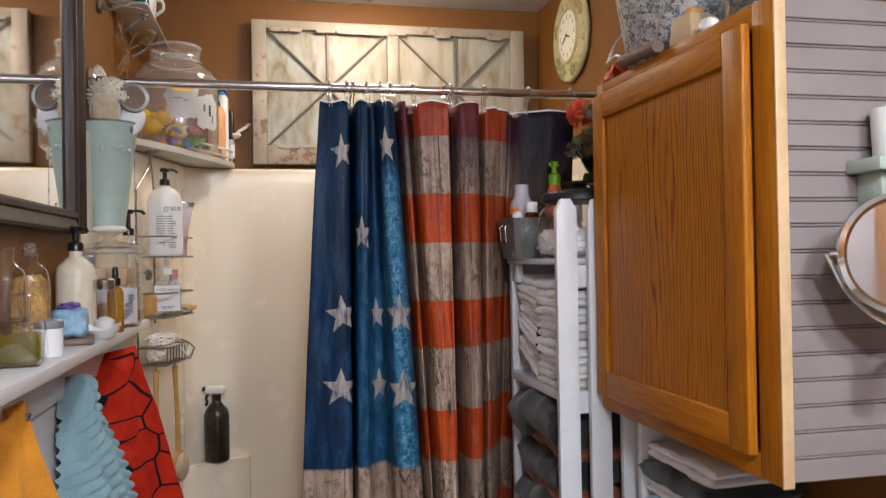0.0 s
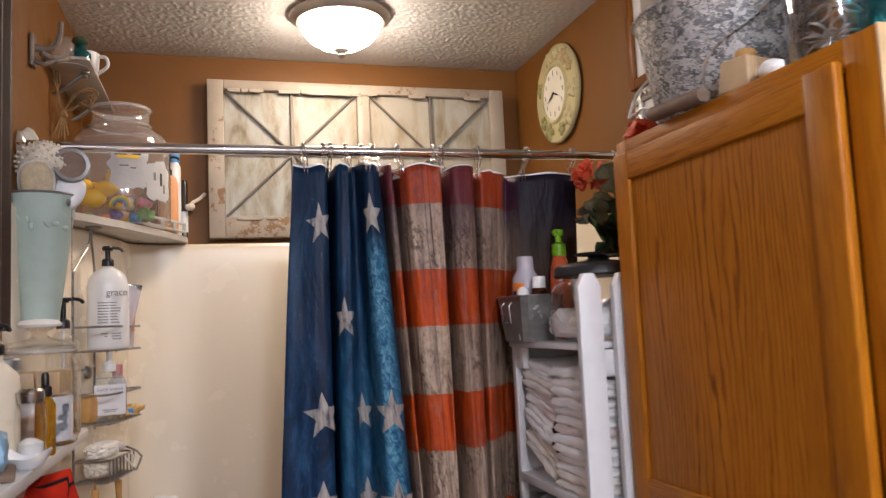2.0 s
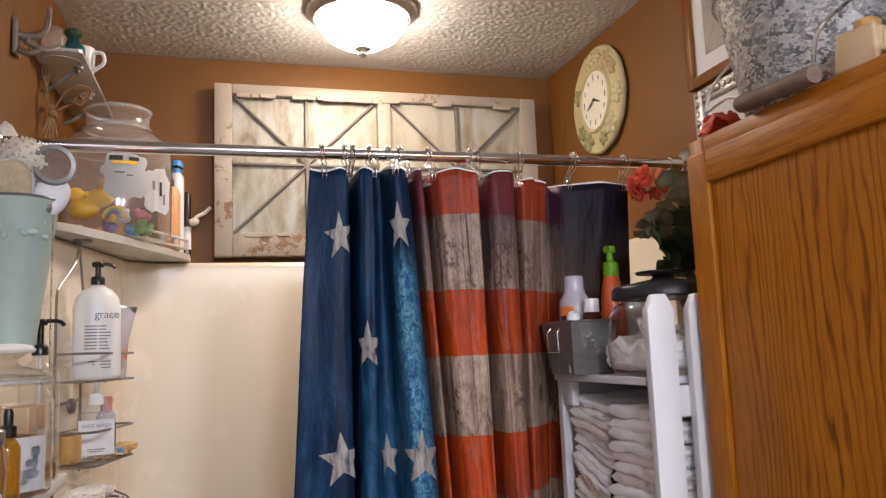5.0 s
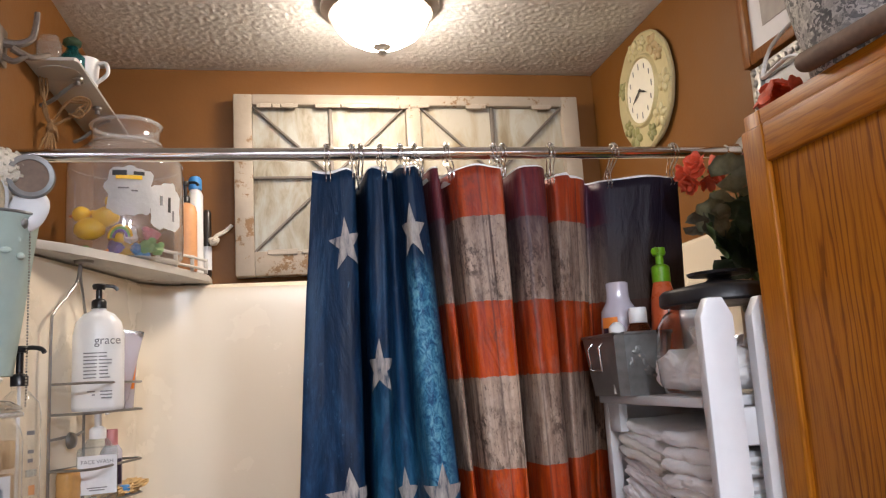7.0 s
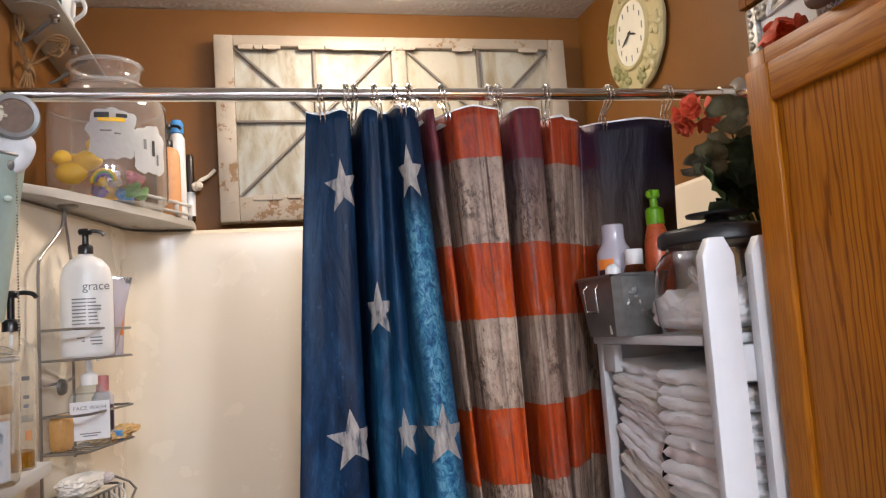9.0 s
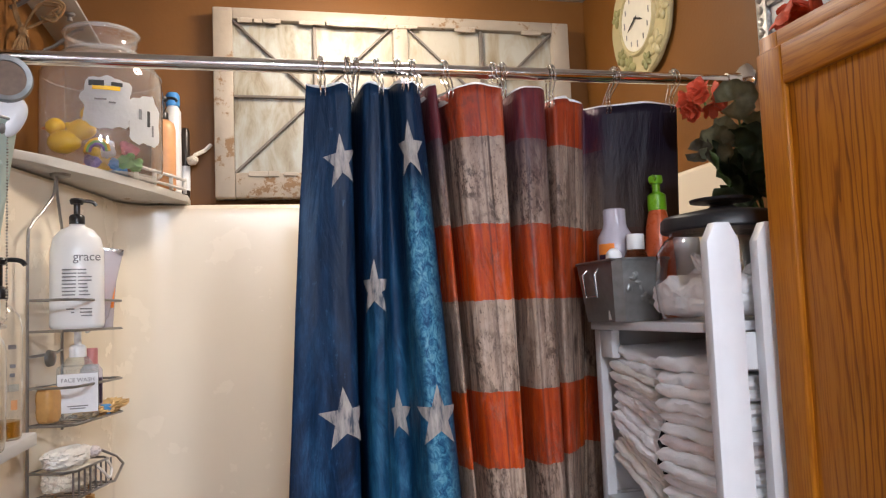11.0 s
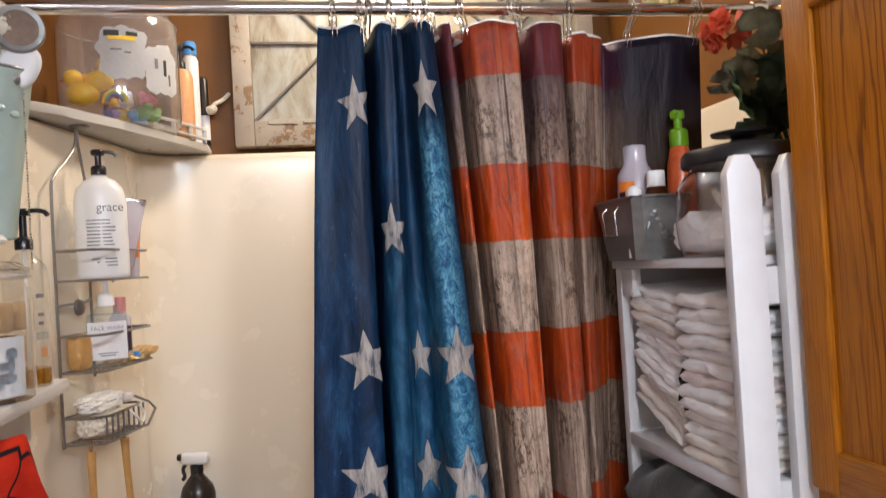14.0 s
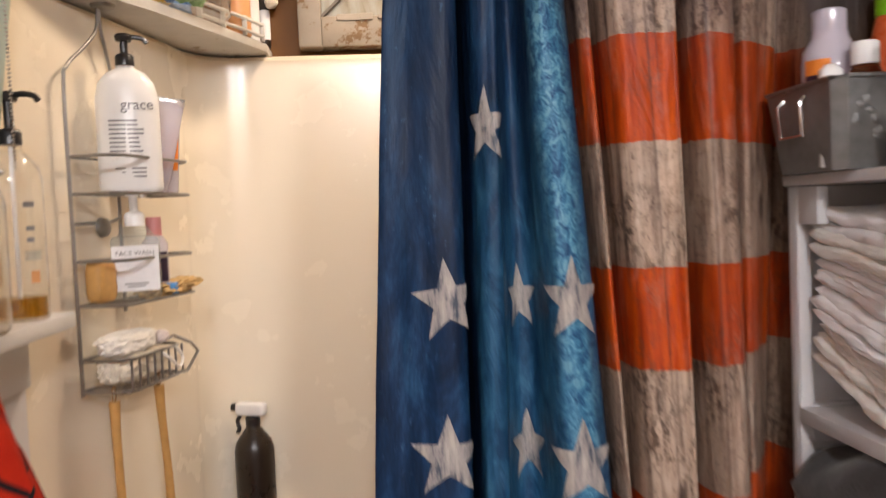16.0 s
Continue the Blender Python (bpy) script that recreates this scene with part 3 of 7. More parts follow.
def text_mesh(body, size, m, depth=0.0005):
    cu = bpy.data.curves.new("writing", "FONT")
    cu.body, cu.size, cu.extrude, cu.align_x = body, size, depth, "CENTER"
    ob = bpy.data.objects.new("writing", cu)
    scene.collection.objects.link(ob)
    me = bpy.data.meshes.new_from_object(ob.evaluated_get(bpy.context.evaluated_depsgraph_get()))
    bm = bmesh.new()
    bm.from_mesh(me)
    bpy.data.objects.remove(ob)
    bpy.data.curves.remove(cu)
    bpy.data.meshes.remove(me)
    return moved(bm, m)


# ---- the room ----
T = 0.10
setting("floor", box(LEFT - T, RIGHT + T, REAR - T, BACK + T, -0.06, 0.0), "floor", "worn tan vinyl bathroom floor")


def plaster_ceiling():
    """A slab whose underside over the tub carries raised ridges of plaster."""
    bm = box(LEFT - T, RIGHT + T, REAR - T, BACK + T, CEIL + 0.004, CEIL + 0.08)
    nx, ny, y0 = 290, 250, 1.75
    rows = []
    for j in range(ny + 1):
        row = []
        for i in range(nx + 1):
            x, y = LEFT - 0.01 + (RIGHT - LEFT + 0.02) * i / nx, y0 + (BACK + 0.01 - y0) * j / ny
            w = noise.noise(Vector((x * 22, y * 22, 4.0))) * 0.5
            h = noise.noise(Vector((x * 96 + w, y * 96 - w, 0.0))) + 0.5 * noise.noise(Vector((x * 150, y * 150, 2.0)))
            h = min(max((h - 0.02) / 0.35, 0.0), 1.0)
            row.append(bm.verts.new((x, y, CEIL + 0.003 - 0.0024 * h * h * (3 - 2 * h))))
        rows.append(row)
    for p, q in zip(rows, rows[1:]):
        for i in range(nx):
            bm.faces.new((p[i], q[i], q[i + 1], p[i + 1]))
    return bm


setting("ceiling", plaster_ceiling(), "ceiling", "white textured plaster ceiling", True)
setting("wall_back", box(LEFT - T, RIGHT + T, BACK, BACK + T, 0, CEIL), "brown", "chocolate brown painted wall above the tub")
setting("wall_right", box(RIGHT, RIGHT + T, REAR, BACK, 0, CEIL), "brown", "chocolate brown painted side wall")
setting("wall_left", box(LEFT - T, LEFT, REAR, BACK, 1.21, CEIL), "brown", "chocolate brown painted wall over the shelf")
setting("wall_left_lower", box(LEFT - T, LEFT + 0.05, REAR, 2.34, 0, 1.21), "white_wall", "white painted lower wall under the shelf")
rear = box(LEFT - T, RIGHT + T, REAR - T, REAR, 0, CEIL)
setting("wall_rear", rear, "lavender", "plain grey painted rear wall")


# ---- moulded tub surround ----
def surround():
    corner = [(-0.466, 2.06), (-0.460, 2.28), (-0.447, 2.42), (-0.395, 2.63), (-0.345, 2.84), (-0.328, 2.915), (-0.322, 2.955), (-0.300, 3.005),
              (-0.262, 3.035), (-0.215, 3.048), (-0.165, 3.050), (-0.125, 3.050)]
    line = smooth_line([(x, y, 0) for x, y in corner], 5) + [Vector((0.3, 3.05, 0)), Vector((0.98, 3.05, 0)), Vector((1.03, 3.04, 0)), Vector((1.058, 3.01, 0)), Vector((1.064, 2.95, 0)), Vector((1.064, 2.33, 0))]
    outer = [Vector((RIGHT - 0.001, 2.33, 0)), Vector((RIGHT - 0.001, BACK - 0.001, 0)), Vector((LEFT + 0.001, BACK - 0.001, 0)), Vector((LEFT + 0.001, 2.06, 0))]
    bm = bmesh.new()
    zs = [0.0, 0.66, SURTOP - 0.012, SURTOP - 0.004, SURTOP]
    back = [0, 0, 0, 0.004, 0.012]
    rings = []
    for z, b in zip(zs, back):
        ring = []
        for i, p in enumerate(line):
            a, c = line[max(i - 1, 0)], line[min(i + 1, len(line) - 1)]
            d = (c - a).normalized()
            n = Vector((-d.y, d.x, 0))
            ring.append(bm.verts.new((p.x + n.x * b, p.y + n.y * b, z)))
        rings.append(ring)
    for a, b in zip(rings, rings[1:]):
        for k in range(len(line) - 1):
            bm.faces.new((a[k], a[k + 1], b[k + 1], b[k]))
    cap = [bm.verts.new((p.x, p.y, SURTOP)) for p in outer]
    bm.faces.new(rings[-1] + cap)
    # the front lips at both ends
    low = [bm.verts.new((p.x, p.y, 0)) for p in outer]
    bm.faces.new([low[3], low[2], low[1], low[0]] + rings[0][::-1])
    bm.faces.new([r[0] for r in rings] + [cap[3], low[3]])
    bm.faces.new([r[-1] for r in rings] + [cap[0], low[0]])
    for k in range(3):
        bm.faces.new((cap[k], cap[k + 1], low[k + 1], low[k]))
    ob = tagged(part("tub_surround", bm, "surround", None, "", True, 17), "glossy cream moulded plastic tub surround", "tub surround", "", "structure")
    return ob


sur = surround()
ledge = prism([(-0.338, 2.902), (-0.29, 2.935), (-0.20, 2.985), (-0.105, 3.012), (-0.10, 3.056), (-0.2, 3.056), (-0.27, 3.04), (-0.325, 2.96)], 0.0, 0.66, 0.008)
setting("surround_ledge", ledge, "surround", "cream moulded corner ledge of the surround", True)


# ---- ceiling lamp ----
cl = thing("ceiling_light", "lit alabaster bowl ceiling light with pewter rim", "ceiling light", (LAMP[0], LAMP[1], CEIL))
part("canopy", lathe([(0, 0), (0.150, 0), (0.158, -0.006), (0.156, -0.014), (0.142, -0.024), (0.138, -0.032), (0.128, -0.034), (0.120, -0.030), (0.0, -0.030)], 64), "lamp_metal", cl, "brushed pewter canopy ring")
part("bowl", lathe([(0.128, -0.030), (0.127, -0.044), (0.118, -0.066), (0.098, -0.092), (0.066, -0.114), (0.030, -0.126), (0.0, -0.128)], 64), "lamp_glass", cl, "glowing alabaster glass bowl")
part("finial", lathe([(0, -0.124), (0.022, -0.126), (0.024, -0.131), (0.014, -0.137), (0.010, -0.143), (0.013, -0.149), (0.008, -0.157), (0, -0.161)], 24), "lamp_metal", cl, "pewter finial")
cl.scale = (1.0, 1.0, 0.88)


# two bowls added out of view, standing in for the room's cool light
for fill_x in (0.12, 0.84):
    fill_lamp = copy_thing(cl, pose(fill_x, -0.55, CEIL))
    fill_lamp.scale = (1.0, 1.0, 0.88)
    tagged(fill_lamp, "added unseen bowl lamp giving cool fill light", "ceiling light", "white ceiling lights")
    for o in fill_lamp.children:
        if o.name.startswith("bowl"):
            o.data = o.data.copy()
            o.data.materials[0] = M["fill_glow"]
            o["label"] = "glowing bowl of the added lamp"


# ---- old window sash hung on the back wall ----
def sash():
    w, h, y0, y1 = 1.093, 0.557, 3.060, 3.116
    th = thing("window_sash", "reclaimed double window sash with chipped cream paint", "wall decor", (-0.075, 0, 1.765))
    part("stile", box(0, 0.055, y0, y1, 0, h, 0.004), "sash", th)
    part("stile", box(w - 0.055, w, y0, y1, 0, h, 0.004), "sash", th)
    part("mullion", box(0.525, 0.570, y0, y1, 0.072, h - 0.032, 0.004), "sash", th)
    part("top_rail", box(0.055, w - 0.055, y0, y1, h - 0.034, h, 0.004), "sash", th)
    part("bottom_rail", box(0.055, w - 0.055, y0, y1, 0, 0.072, 0.004), "sash_flaked", th, "bottom rail with flaking paint")
    # ragged splinters where the paint peels off the rails
    rnd = random.Random(4)
    for zz in (h - 0.036, 0.070):
        for k in range(22):
            x = 0.06 + rnd.random() * (w - 0.15)
            ln = 0.02 + rnd.random() * 0.05
            part("paint_flake", box(x, x + ln, y0 - 0.002 - rnd.random() * 0.003, y0 + 0.004, zz - 0.004 - rnd.random() * 0.006, zz + 0.003 + rnd.random() * 0.004, 0.001, 1), "sash", th)
    for k, xa in enumerate((0.055, 0.570)):
        xb = 0.525 if k == 0 else w - 0.055
        xm = (xa + xb) / 2
        zm = 0.072 + (h - 0.106) * 0.5
        for qa, qb in ((xa, xm), (xm, xb)):
            for za, zb in ((0.072, zm), (zm, h - 0.034)):
                part("pane", box(qa + 0.001, qb - 0.001, y0 + 0.022, y0 + 0.026, za + 0.001, zb - 0.001), "sash_glass", th)
        part("vertical_bar", box(xm - 0.006, xm + 0.006, y0 + 0.010, y0 + 0.021, 0.072, h - 0.034, 0.002), "lead", th)
        part("cross_bar", box(xa, xb, y0 + 0.011, y0 + 0.020, zm - 0.004, zm + 0.004, 0.0015), "lead", th)
        for (ax, az), (bx, bz) in (((xa, h - 0.034), (xm, zm)), ((xb, h - 0.034), (xm, zm)), ((xa, 0.072), (xm, zm)), ((xb, 0.072), (xm, zm))):
            part("diagonal_bar", tube([(ax, y0 + 0.013, az), (bx, y0 + 0.013, bz)], 0.0045, 6), "lead", th)
    # loop of cord with a knot at the lower end
    cord = tube(smooth_line([(-0.012, 3.10, 0.16), (-0.03, 3.09, 0.14), (-0.052, 3.075, 0.125), (-0.060, 3.07, 0.112)], 5), 0.006, 6)
    part("cord", cord, "loofah", th, "frayed white cord end")
    part("knot", moved(blob(0.017, 0.014, 0.014, 0.3, 3.0, 2), pose(-0.060, 3.068, 0.108)), "loofah", th, "white cord knot")
    return th


sash()


# ---- shower rod, rings and curtain ----
rod = thing("shower_rod", "polished chrome shower curtain rod across the tub", "shower rod", (0, ROD_Y, ROD_Z))
part("bar", tube([(LEFT + 0.02, 0, 0), (0.2, 0, 0), (0.7, 0, 0), (RIGHT - 0.042, 0, 0)], 0.0128, 24), "chrome", rod)
for x, s in ((LEFT, 1), (RIGHT - 0.036, -1)):
    fl = lathe([(0, 0.0), (0.036, 0.0), (0.038, 0.006), (0.030, 0.016), (0.018, 0.022), (0.016, 0.05), (0.0, 0.05)], 32)
    part("flange", moved(fl, pose(x, 0, 0, 0, 90 * s, 0)), "chrome", rod, "round chrome end flange")

CURT = [(.130, .062, 0.0), (.157, .100, .008), (.190, .150, .020), (.208, .194, .016), (.213, .200, -.020), (.221, .204, -.120), (.231, .210, -.010), (.243, .222, .018), (.262, .242, .020),
        (.270, .252, .000), (.277, .276, -.022), (.286, .302, -.014), (.294, .314, .030), (.306, .340, .046), (.325, .374, .036), (.338, .394, .010), (.345, .400, -.085), (.356, .410, -.004),
        (.372, .420, .008), (.386, .430, -.055), (.398, .442, .014), (.430, .462, .026), (.466, .482, .028), (.498, .490, .018), (.507, .505, -.150), (.523, .526, .004), (.556, .552, .024),
        (.592, .578, .014), (.606, .592, -.050), (.622, .606, .006), (.662, .634, .008), (.700, .662, -.012), (.722, .690, -.055), (.745, .715, -.014), (.806, .775, .004), (.858, .830, .008), (.909, .885, 0.0)]
CTOP, CBOT = 1.838, 0.10


def cloth(q, z):
    """A point of the curtain: q runs along its control folds, z is the height."""
    n = len(CURT) - 1
    q = min(max(q, 0.0), n - 1e-6)
    i = int(q)
    t = q - i
    p = [Vector(CURT[min(max(i + k, 0), n)]) for k in (-1, 0, 1, 2)]
    v = 0.5 * ((2 * p[1]) + (p[2] - p[0]) * t + (2 * p[0] - 5 * p[1] + 4 * p[2] - p[3]) * t * t + (3 * p[1] - p[0] - 3 * p[2] + p[3]) * t ** 3)
    f = (CTOP - z) / (CTOP - 0.75)
    x = v.x + (v.y - v.x) * min(max(f, 0.0) ** 0.88, 1.25)
    e = min(max((x - 0.54) / 0.135, 0.0), 1.0)
    base = 2.205 - 0.055 * min(f, 1.2) + (0.055 + 0.088 * min(f, 1.2)) * e * e * (3 - 2 * e)
    wob = 0.006 * noise.noise(Vector((q * 0.6, z * 3.0, 0.3))) + 0.003 * noise.noise(Vector((q * 1.7, z * 9.0, 5.3)))
    return Vector((x + 0.4 * wob, base - v.z * (1.05 + 0.35 * min(f, 1.2)) + wob, z))


def arc_table():
    acc, out, last = 0.0, [0.0], cloth(0, 1.5)
    for k in range(1, (len(CURT) - 1) * 10 + 1):
        p = cloth(k / 10, 1.5)
        acc += (p - last).length
        out.append(acc)
        last = p
    return out


ARC = arc_table()


def arc(q):
    k = min(int(q * 10), len(ARC) - 2)
    return ARC[k] + (ARC[k + 1] - ARC[k]) * (q * 10 - k)


def q_of(s):
    for k in range(len(ARC) - 1):
        if ARC[k + 1] >= s:
            return (k + (s - ARC[k]) / max(ARC[k + 1] - ARC[k], 1e-9)) / 10
    return len(CURT) - 1.001


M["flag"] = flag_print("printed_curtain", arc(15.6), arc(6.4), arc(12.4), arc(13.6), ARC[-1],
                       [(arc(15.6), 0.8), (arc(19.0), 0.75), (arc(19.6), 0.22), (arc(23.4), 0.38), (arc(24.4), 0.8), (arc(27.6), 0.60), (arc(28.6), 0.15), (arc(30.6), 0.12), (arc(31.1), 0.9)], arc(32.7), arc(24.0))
hook_q = [1.1, 3.1, 5.6, 8.3, 12.9, 14.5, 19.9, 22.9, 24.6, 28.8, 33.2, 35.6]


def hem(q):
    """How far the upper hem rises between the rings."""
    near = min(abs(q - k) for k in hook_q)
    return (0.010 if q < 30 else 0.003) * (1 - math.exp(-near * near * 1.2)) - 0.004


curtain = thing("shower_curtain", "printed cloth shower curtain with rustic flag stars and stripes", "shower curtain", (0, 0, 0))


def curtain_mesh():
    bm = bmesh.new()
    uv = bm.loops.layers.uv.new("UVMap")
    nq, nz = (len(CURT) - 1) * 9, 90
    grid, coord = [], {}
    for j in range(nz + 1):
        row = []
        for i in range(nq + 1):
            q = i / 9
            top = CTOP + hem(q)
            z = top + (CBOT - top) * j / nz
            v = bm.verts.new(cloth(q, z))
            coord[v] = (arc(q), z / 2)
            row.append(v)
        grid.append(row)
    for a, b in zip(grid, grid[1:]):
        for i in range(nq):
            f = bm.faces.new((a[i], a[i + 1], b[i + 1], b[i]))
            for lp in f.loops:
                lp[uv].uv = coord[lp.vert]
    return bm


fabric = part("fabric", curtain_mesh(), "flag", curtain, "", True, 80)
solid = fabric.modifiers.new("thickness", "SOLIDIFY")
solid.thickness, solid.offset = 0.0015, 1.0
# pale lining edge that shows over the hem
lining = bmesh.new()
prev = None
for i in range((len(CURT) - 1) * 6 + 1):
    q = i / 6
    z = CTOP + hem(q)
    p = cloth(q, z)
    w = 0.004 + 0.005 * max(0.0, noise.noise(Vector((q * 0.45, 7.0, 1.0))))
    cur = [lining.verts.new((p.x, p.y + 0.004, z - 0.02)), lining.verts.new((p.x, p.y + 0.004, z + w)), lining.verts.new((p.x, p.y + 0.0055, z + w)), lining.verts.new((p.x, p.y + 0.0055, z - 0.02))]
    if prev:
        for k in range(4):
            lining.faces.new((prev[k], prev[(k + 1) % 4], cur[(k + 1) % 4], cur[k]))
    prev = cur
part("lining", lining, "white_plastic", curtain, "white waterproof lining edge")


def star(x, z, r, turn=0.0, sx=1.0):
    """A printed star that follows the folds of the cloth."""
    q0 = min((k / 20 for k in range((len(CURT) - 1) * 20)), key=lambda q: abs(cloth(q, z).x - x) + (0.02 if cloth(q, z).y > 2.21 else 0))
    s0 = arc(q0)
    out = []
    for k in range(10):
        a = radians(90 + 36 * k + turn)
        rr = r if k % 2 == 0 else r * 0.40
        out.append((rr * math.cos(a) * sx, rr * math.sin(a)))
    bm = bmesh.new()
    cache = {}

    def vert(ds, dz):
        key = (round(ds, 5), round(dz, 5))
        if key not in cache:
            q = q_of(max(s0 + ds, 0.0))
            p = cloth(q, z + dz)
            t = cloth(q + 0.05, z + dz) - cloth(q - 0.05, z + dz)
            n = Vector((t.y, -t.x, 0)).normalized()
            cache[key] = bm.verts.new(p + n * 0.0022)
        return cache[key]

    m = 7
    for k in range(10):
        a, b = out[k], out[(k + 1) % 10]
        pt = lambda i, j: (a[0] * i / m + b[0] * j / m, a[1] * i / m + b[1] * j / m)
        for i in range(m):
            for j in range(m - i):
                bm.faces.new((vert(*pt(i, j)), vert(*pt(i + 1, j)), vert(*pt(i, j + 1))))
                if i + j < m - 1:
                    bm.faces.new((vert(*pt(i + 1, j)), vert(*pt(i + 1, j + 1)), vert(*pt(i, j + 1))))
    part("printed_star", bm, "star", curtain, "", True, 80)


for x, z, r, turn, sx in ((.188, 1.695, .053, 8, .72), (.307, 1.711, .056, 0, .62), (.238, 1.465, .053, 0, .66), (.179, 1.243, .056, 6, .80), (.278, 1.238, .048, 0, .72), (.336, 1.240, .057, 0, .76), (.362, 1.470, .050, 0, .8),
                          (.172, 1.044, .055, 0, .80), (.284, 1.038, .050, 0, .74), (.340, 1.034, .059, 0, .78)):
    star(x, z, r, turn, sx)

for k, q in enumerate(hook_q):
    p = cloth(q, CTOP - 0.01)
    th = thing("curtain_ring", "chrome double roller shower curtain ring on the rod", "curtain ring", (p.x, ROD_Y, ROD_Z), 0, "curtain rings")
    dy = p.y - ROD_Y
    for s in (-0.004, 0.004):
        pts = [(s, dy - 0.004, -0.066), (s, dy - 0.010, -0.058), (s, dy - 0.006, -0.035), (s, -0.017, -0.010), (s, -0.016, 0.008), (s, -0.004, 0.0185), (s, 0.010, 0.017), (s, 0.018, 0.002), (s, 0.016, -0.014), (s, dy + 0.010, -0.04), (s, dy + 0.007, -0.060)]
        part("wire", tube(smooth_line(pts, 4), 0.0013, 6), "chrome", th)
    for a in (-0.008, 0.0, 0.008):
        part("roller", moved(blob(0.0042, 0.0042, 0.0042, 0, 1, 2), pose(0, a, 0.0185 - abs(a) * 0.35)), "steel", th)


# ---- clock on the right wall ----
def clock():
    th = thing("wall_clock", "oval ivory ceramic wall clock with relief flowers", "clock", (RIGHT - 0.001, 2.712, 2.208))
    turn = pose(0, 0, 0, 0, -90, 0)
    a, b = 0.165, 0.170

    def disc(prof, w=1.0):
        bm = bmesh.new()
        rings = []
        for r, d in prof:
            ring = []
            for k in range(64):
                t = 2 * math.pi * k / 64
                wav = 1 + (0.007 * math.cos(12 * t) if r > 0.9 else 0.0)
                ring.append(bm.verts.new((-d, a * r * wav * math.cos(t), b * r * wav * math.sin(t))))
            rings.append(ring)
        for p, q in zip(rings, rings[1:]):
            for k in range(64):
                bm.faces.new((p[k], p[(k + 1) % 64], q[(k + 1) % 64], q[k]))
        bm.faces.new(rings[-1])
        bm.faces.new(rings[0][::-1])
        return bm

    part("plate", disc([(0.92, 0.0), (0.99, 0.008), (1.0, 0.016), (0.97, 0.022), (0.80, 0.020), (0.62, 0.024), (0.59, 0.032), (0.56, 0.032), (0.54, 0.026)]), "clock", th)
    part("dial", disc([(0.535, 0.024), (0.53, 0.028)]), "dial", th, "cream clock dial")
    rnd = random.Random(8)
    for k in range(12):
        t = 2 * math.pi * k / 12
        r = 0.42
        long = k % 3 == 0
        m = box(-0.0295, -0.0275, -0.0016, 0.0016, -0.009 if long else -0.007, 0.009 if long else 0.007)
        m = moved(m, Matrix.Translation((0, a * r * math.sin(t), b * r * math.cos(t))) @ Matrix.Rotation(0, 4, "X"))
        part("numeral", m, "grey_ink", th)
    for ang, ln, name in ((118, 0.052, "hour_pointer"), (-112, 0.045, "minute_pointer")):
        m = prism([(-0.0022, -0.008), (0.0022, -0.008), (0.003, ln * 0.6), (0, ln), (-0.003, ln * 0.6)], 0, 0.0015)
        m = moved(m, Matrix.Translation((-0.033, 0, 0)) @ Matrix.Rotation(radians(-ang), 4, "X") @ pose(0, 0, 0, 90, 0, 90))
        part(name, m, "ink", th, "thin dark clock pointer")
    for t, mat, sc in ((20, "clay_green", 1.1), (75, "clock", 1.3), (100, "clock", 0.9), (128, "clay_rose", 1.2), (150, "clay_rose", 0.9), (188, "clock", 1.3), (228, "clock", 1.4), (255, "clay_green", 1.0), (300, "clay_green", 1.4), (325, "clay_green", 1.1)):
        tt = radians(t)
        y, z = a * 0.79 * math.cos(tt), b * 0.79 * math.sin(tt)
        bm = None
        for k in range(5):
            f = 2 * math.pi * k / 5 + t
            bm = join(bm, moved(blob(0.007, 0.013 * sc, 0.009 * sc, 0.2, 3, 2, k), Matrix.Translation((-0.022, y + 0.014 * sc * math.cos(f), z + 0.014 * sc * math.sin(f))) @ Matrix.Rotation(f, 4, "X")))
        part("relief_flower" if mat != "clay_green" else "relief_leaf", bm, mat, th)


clock()


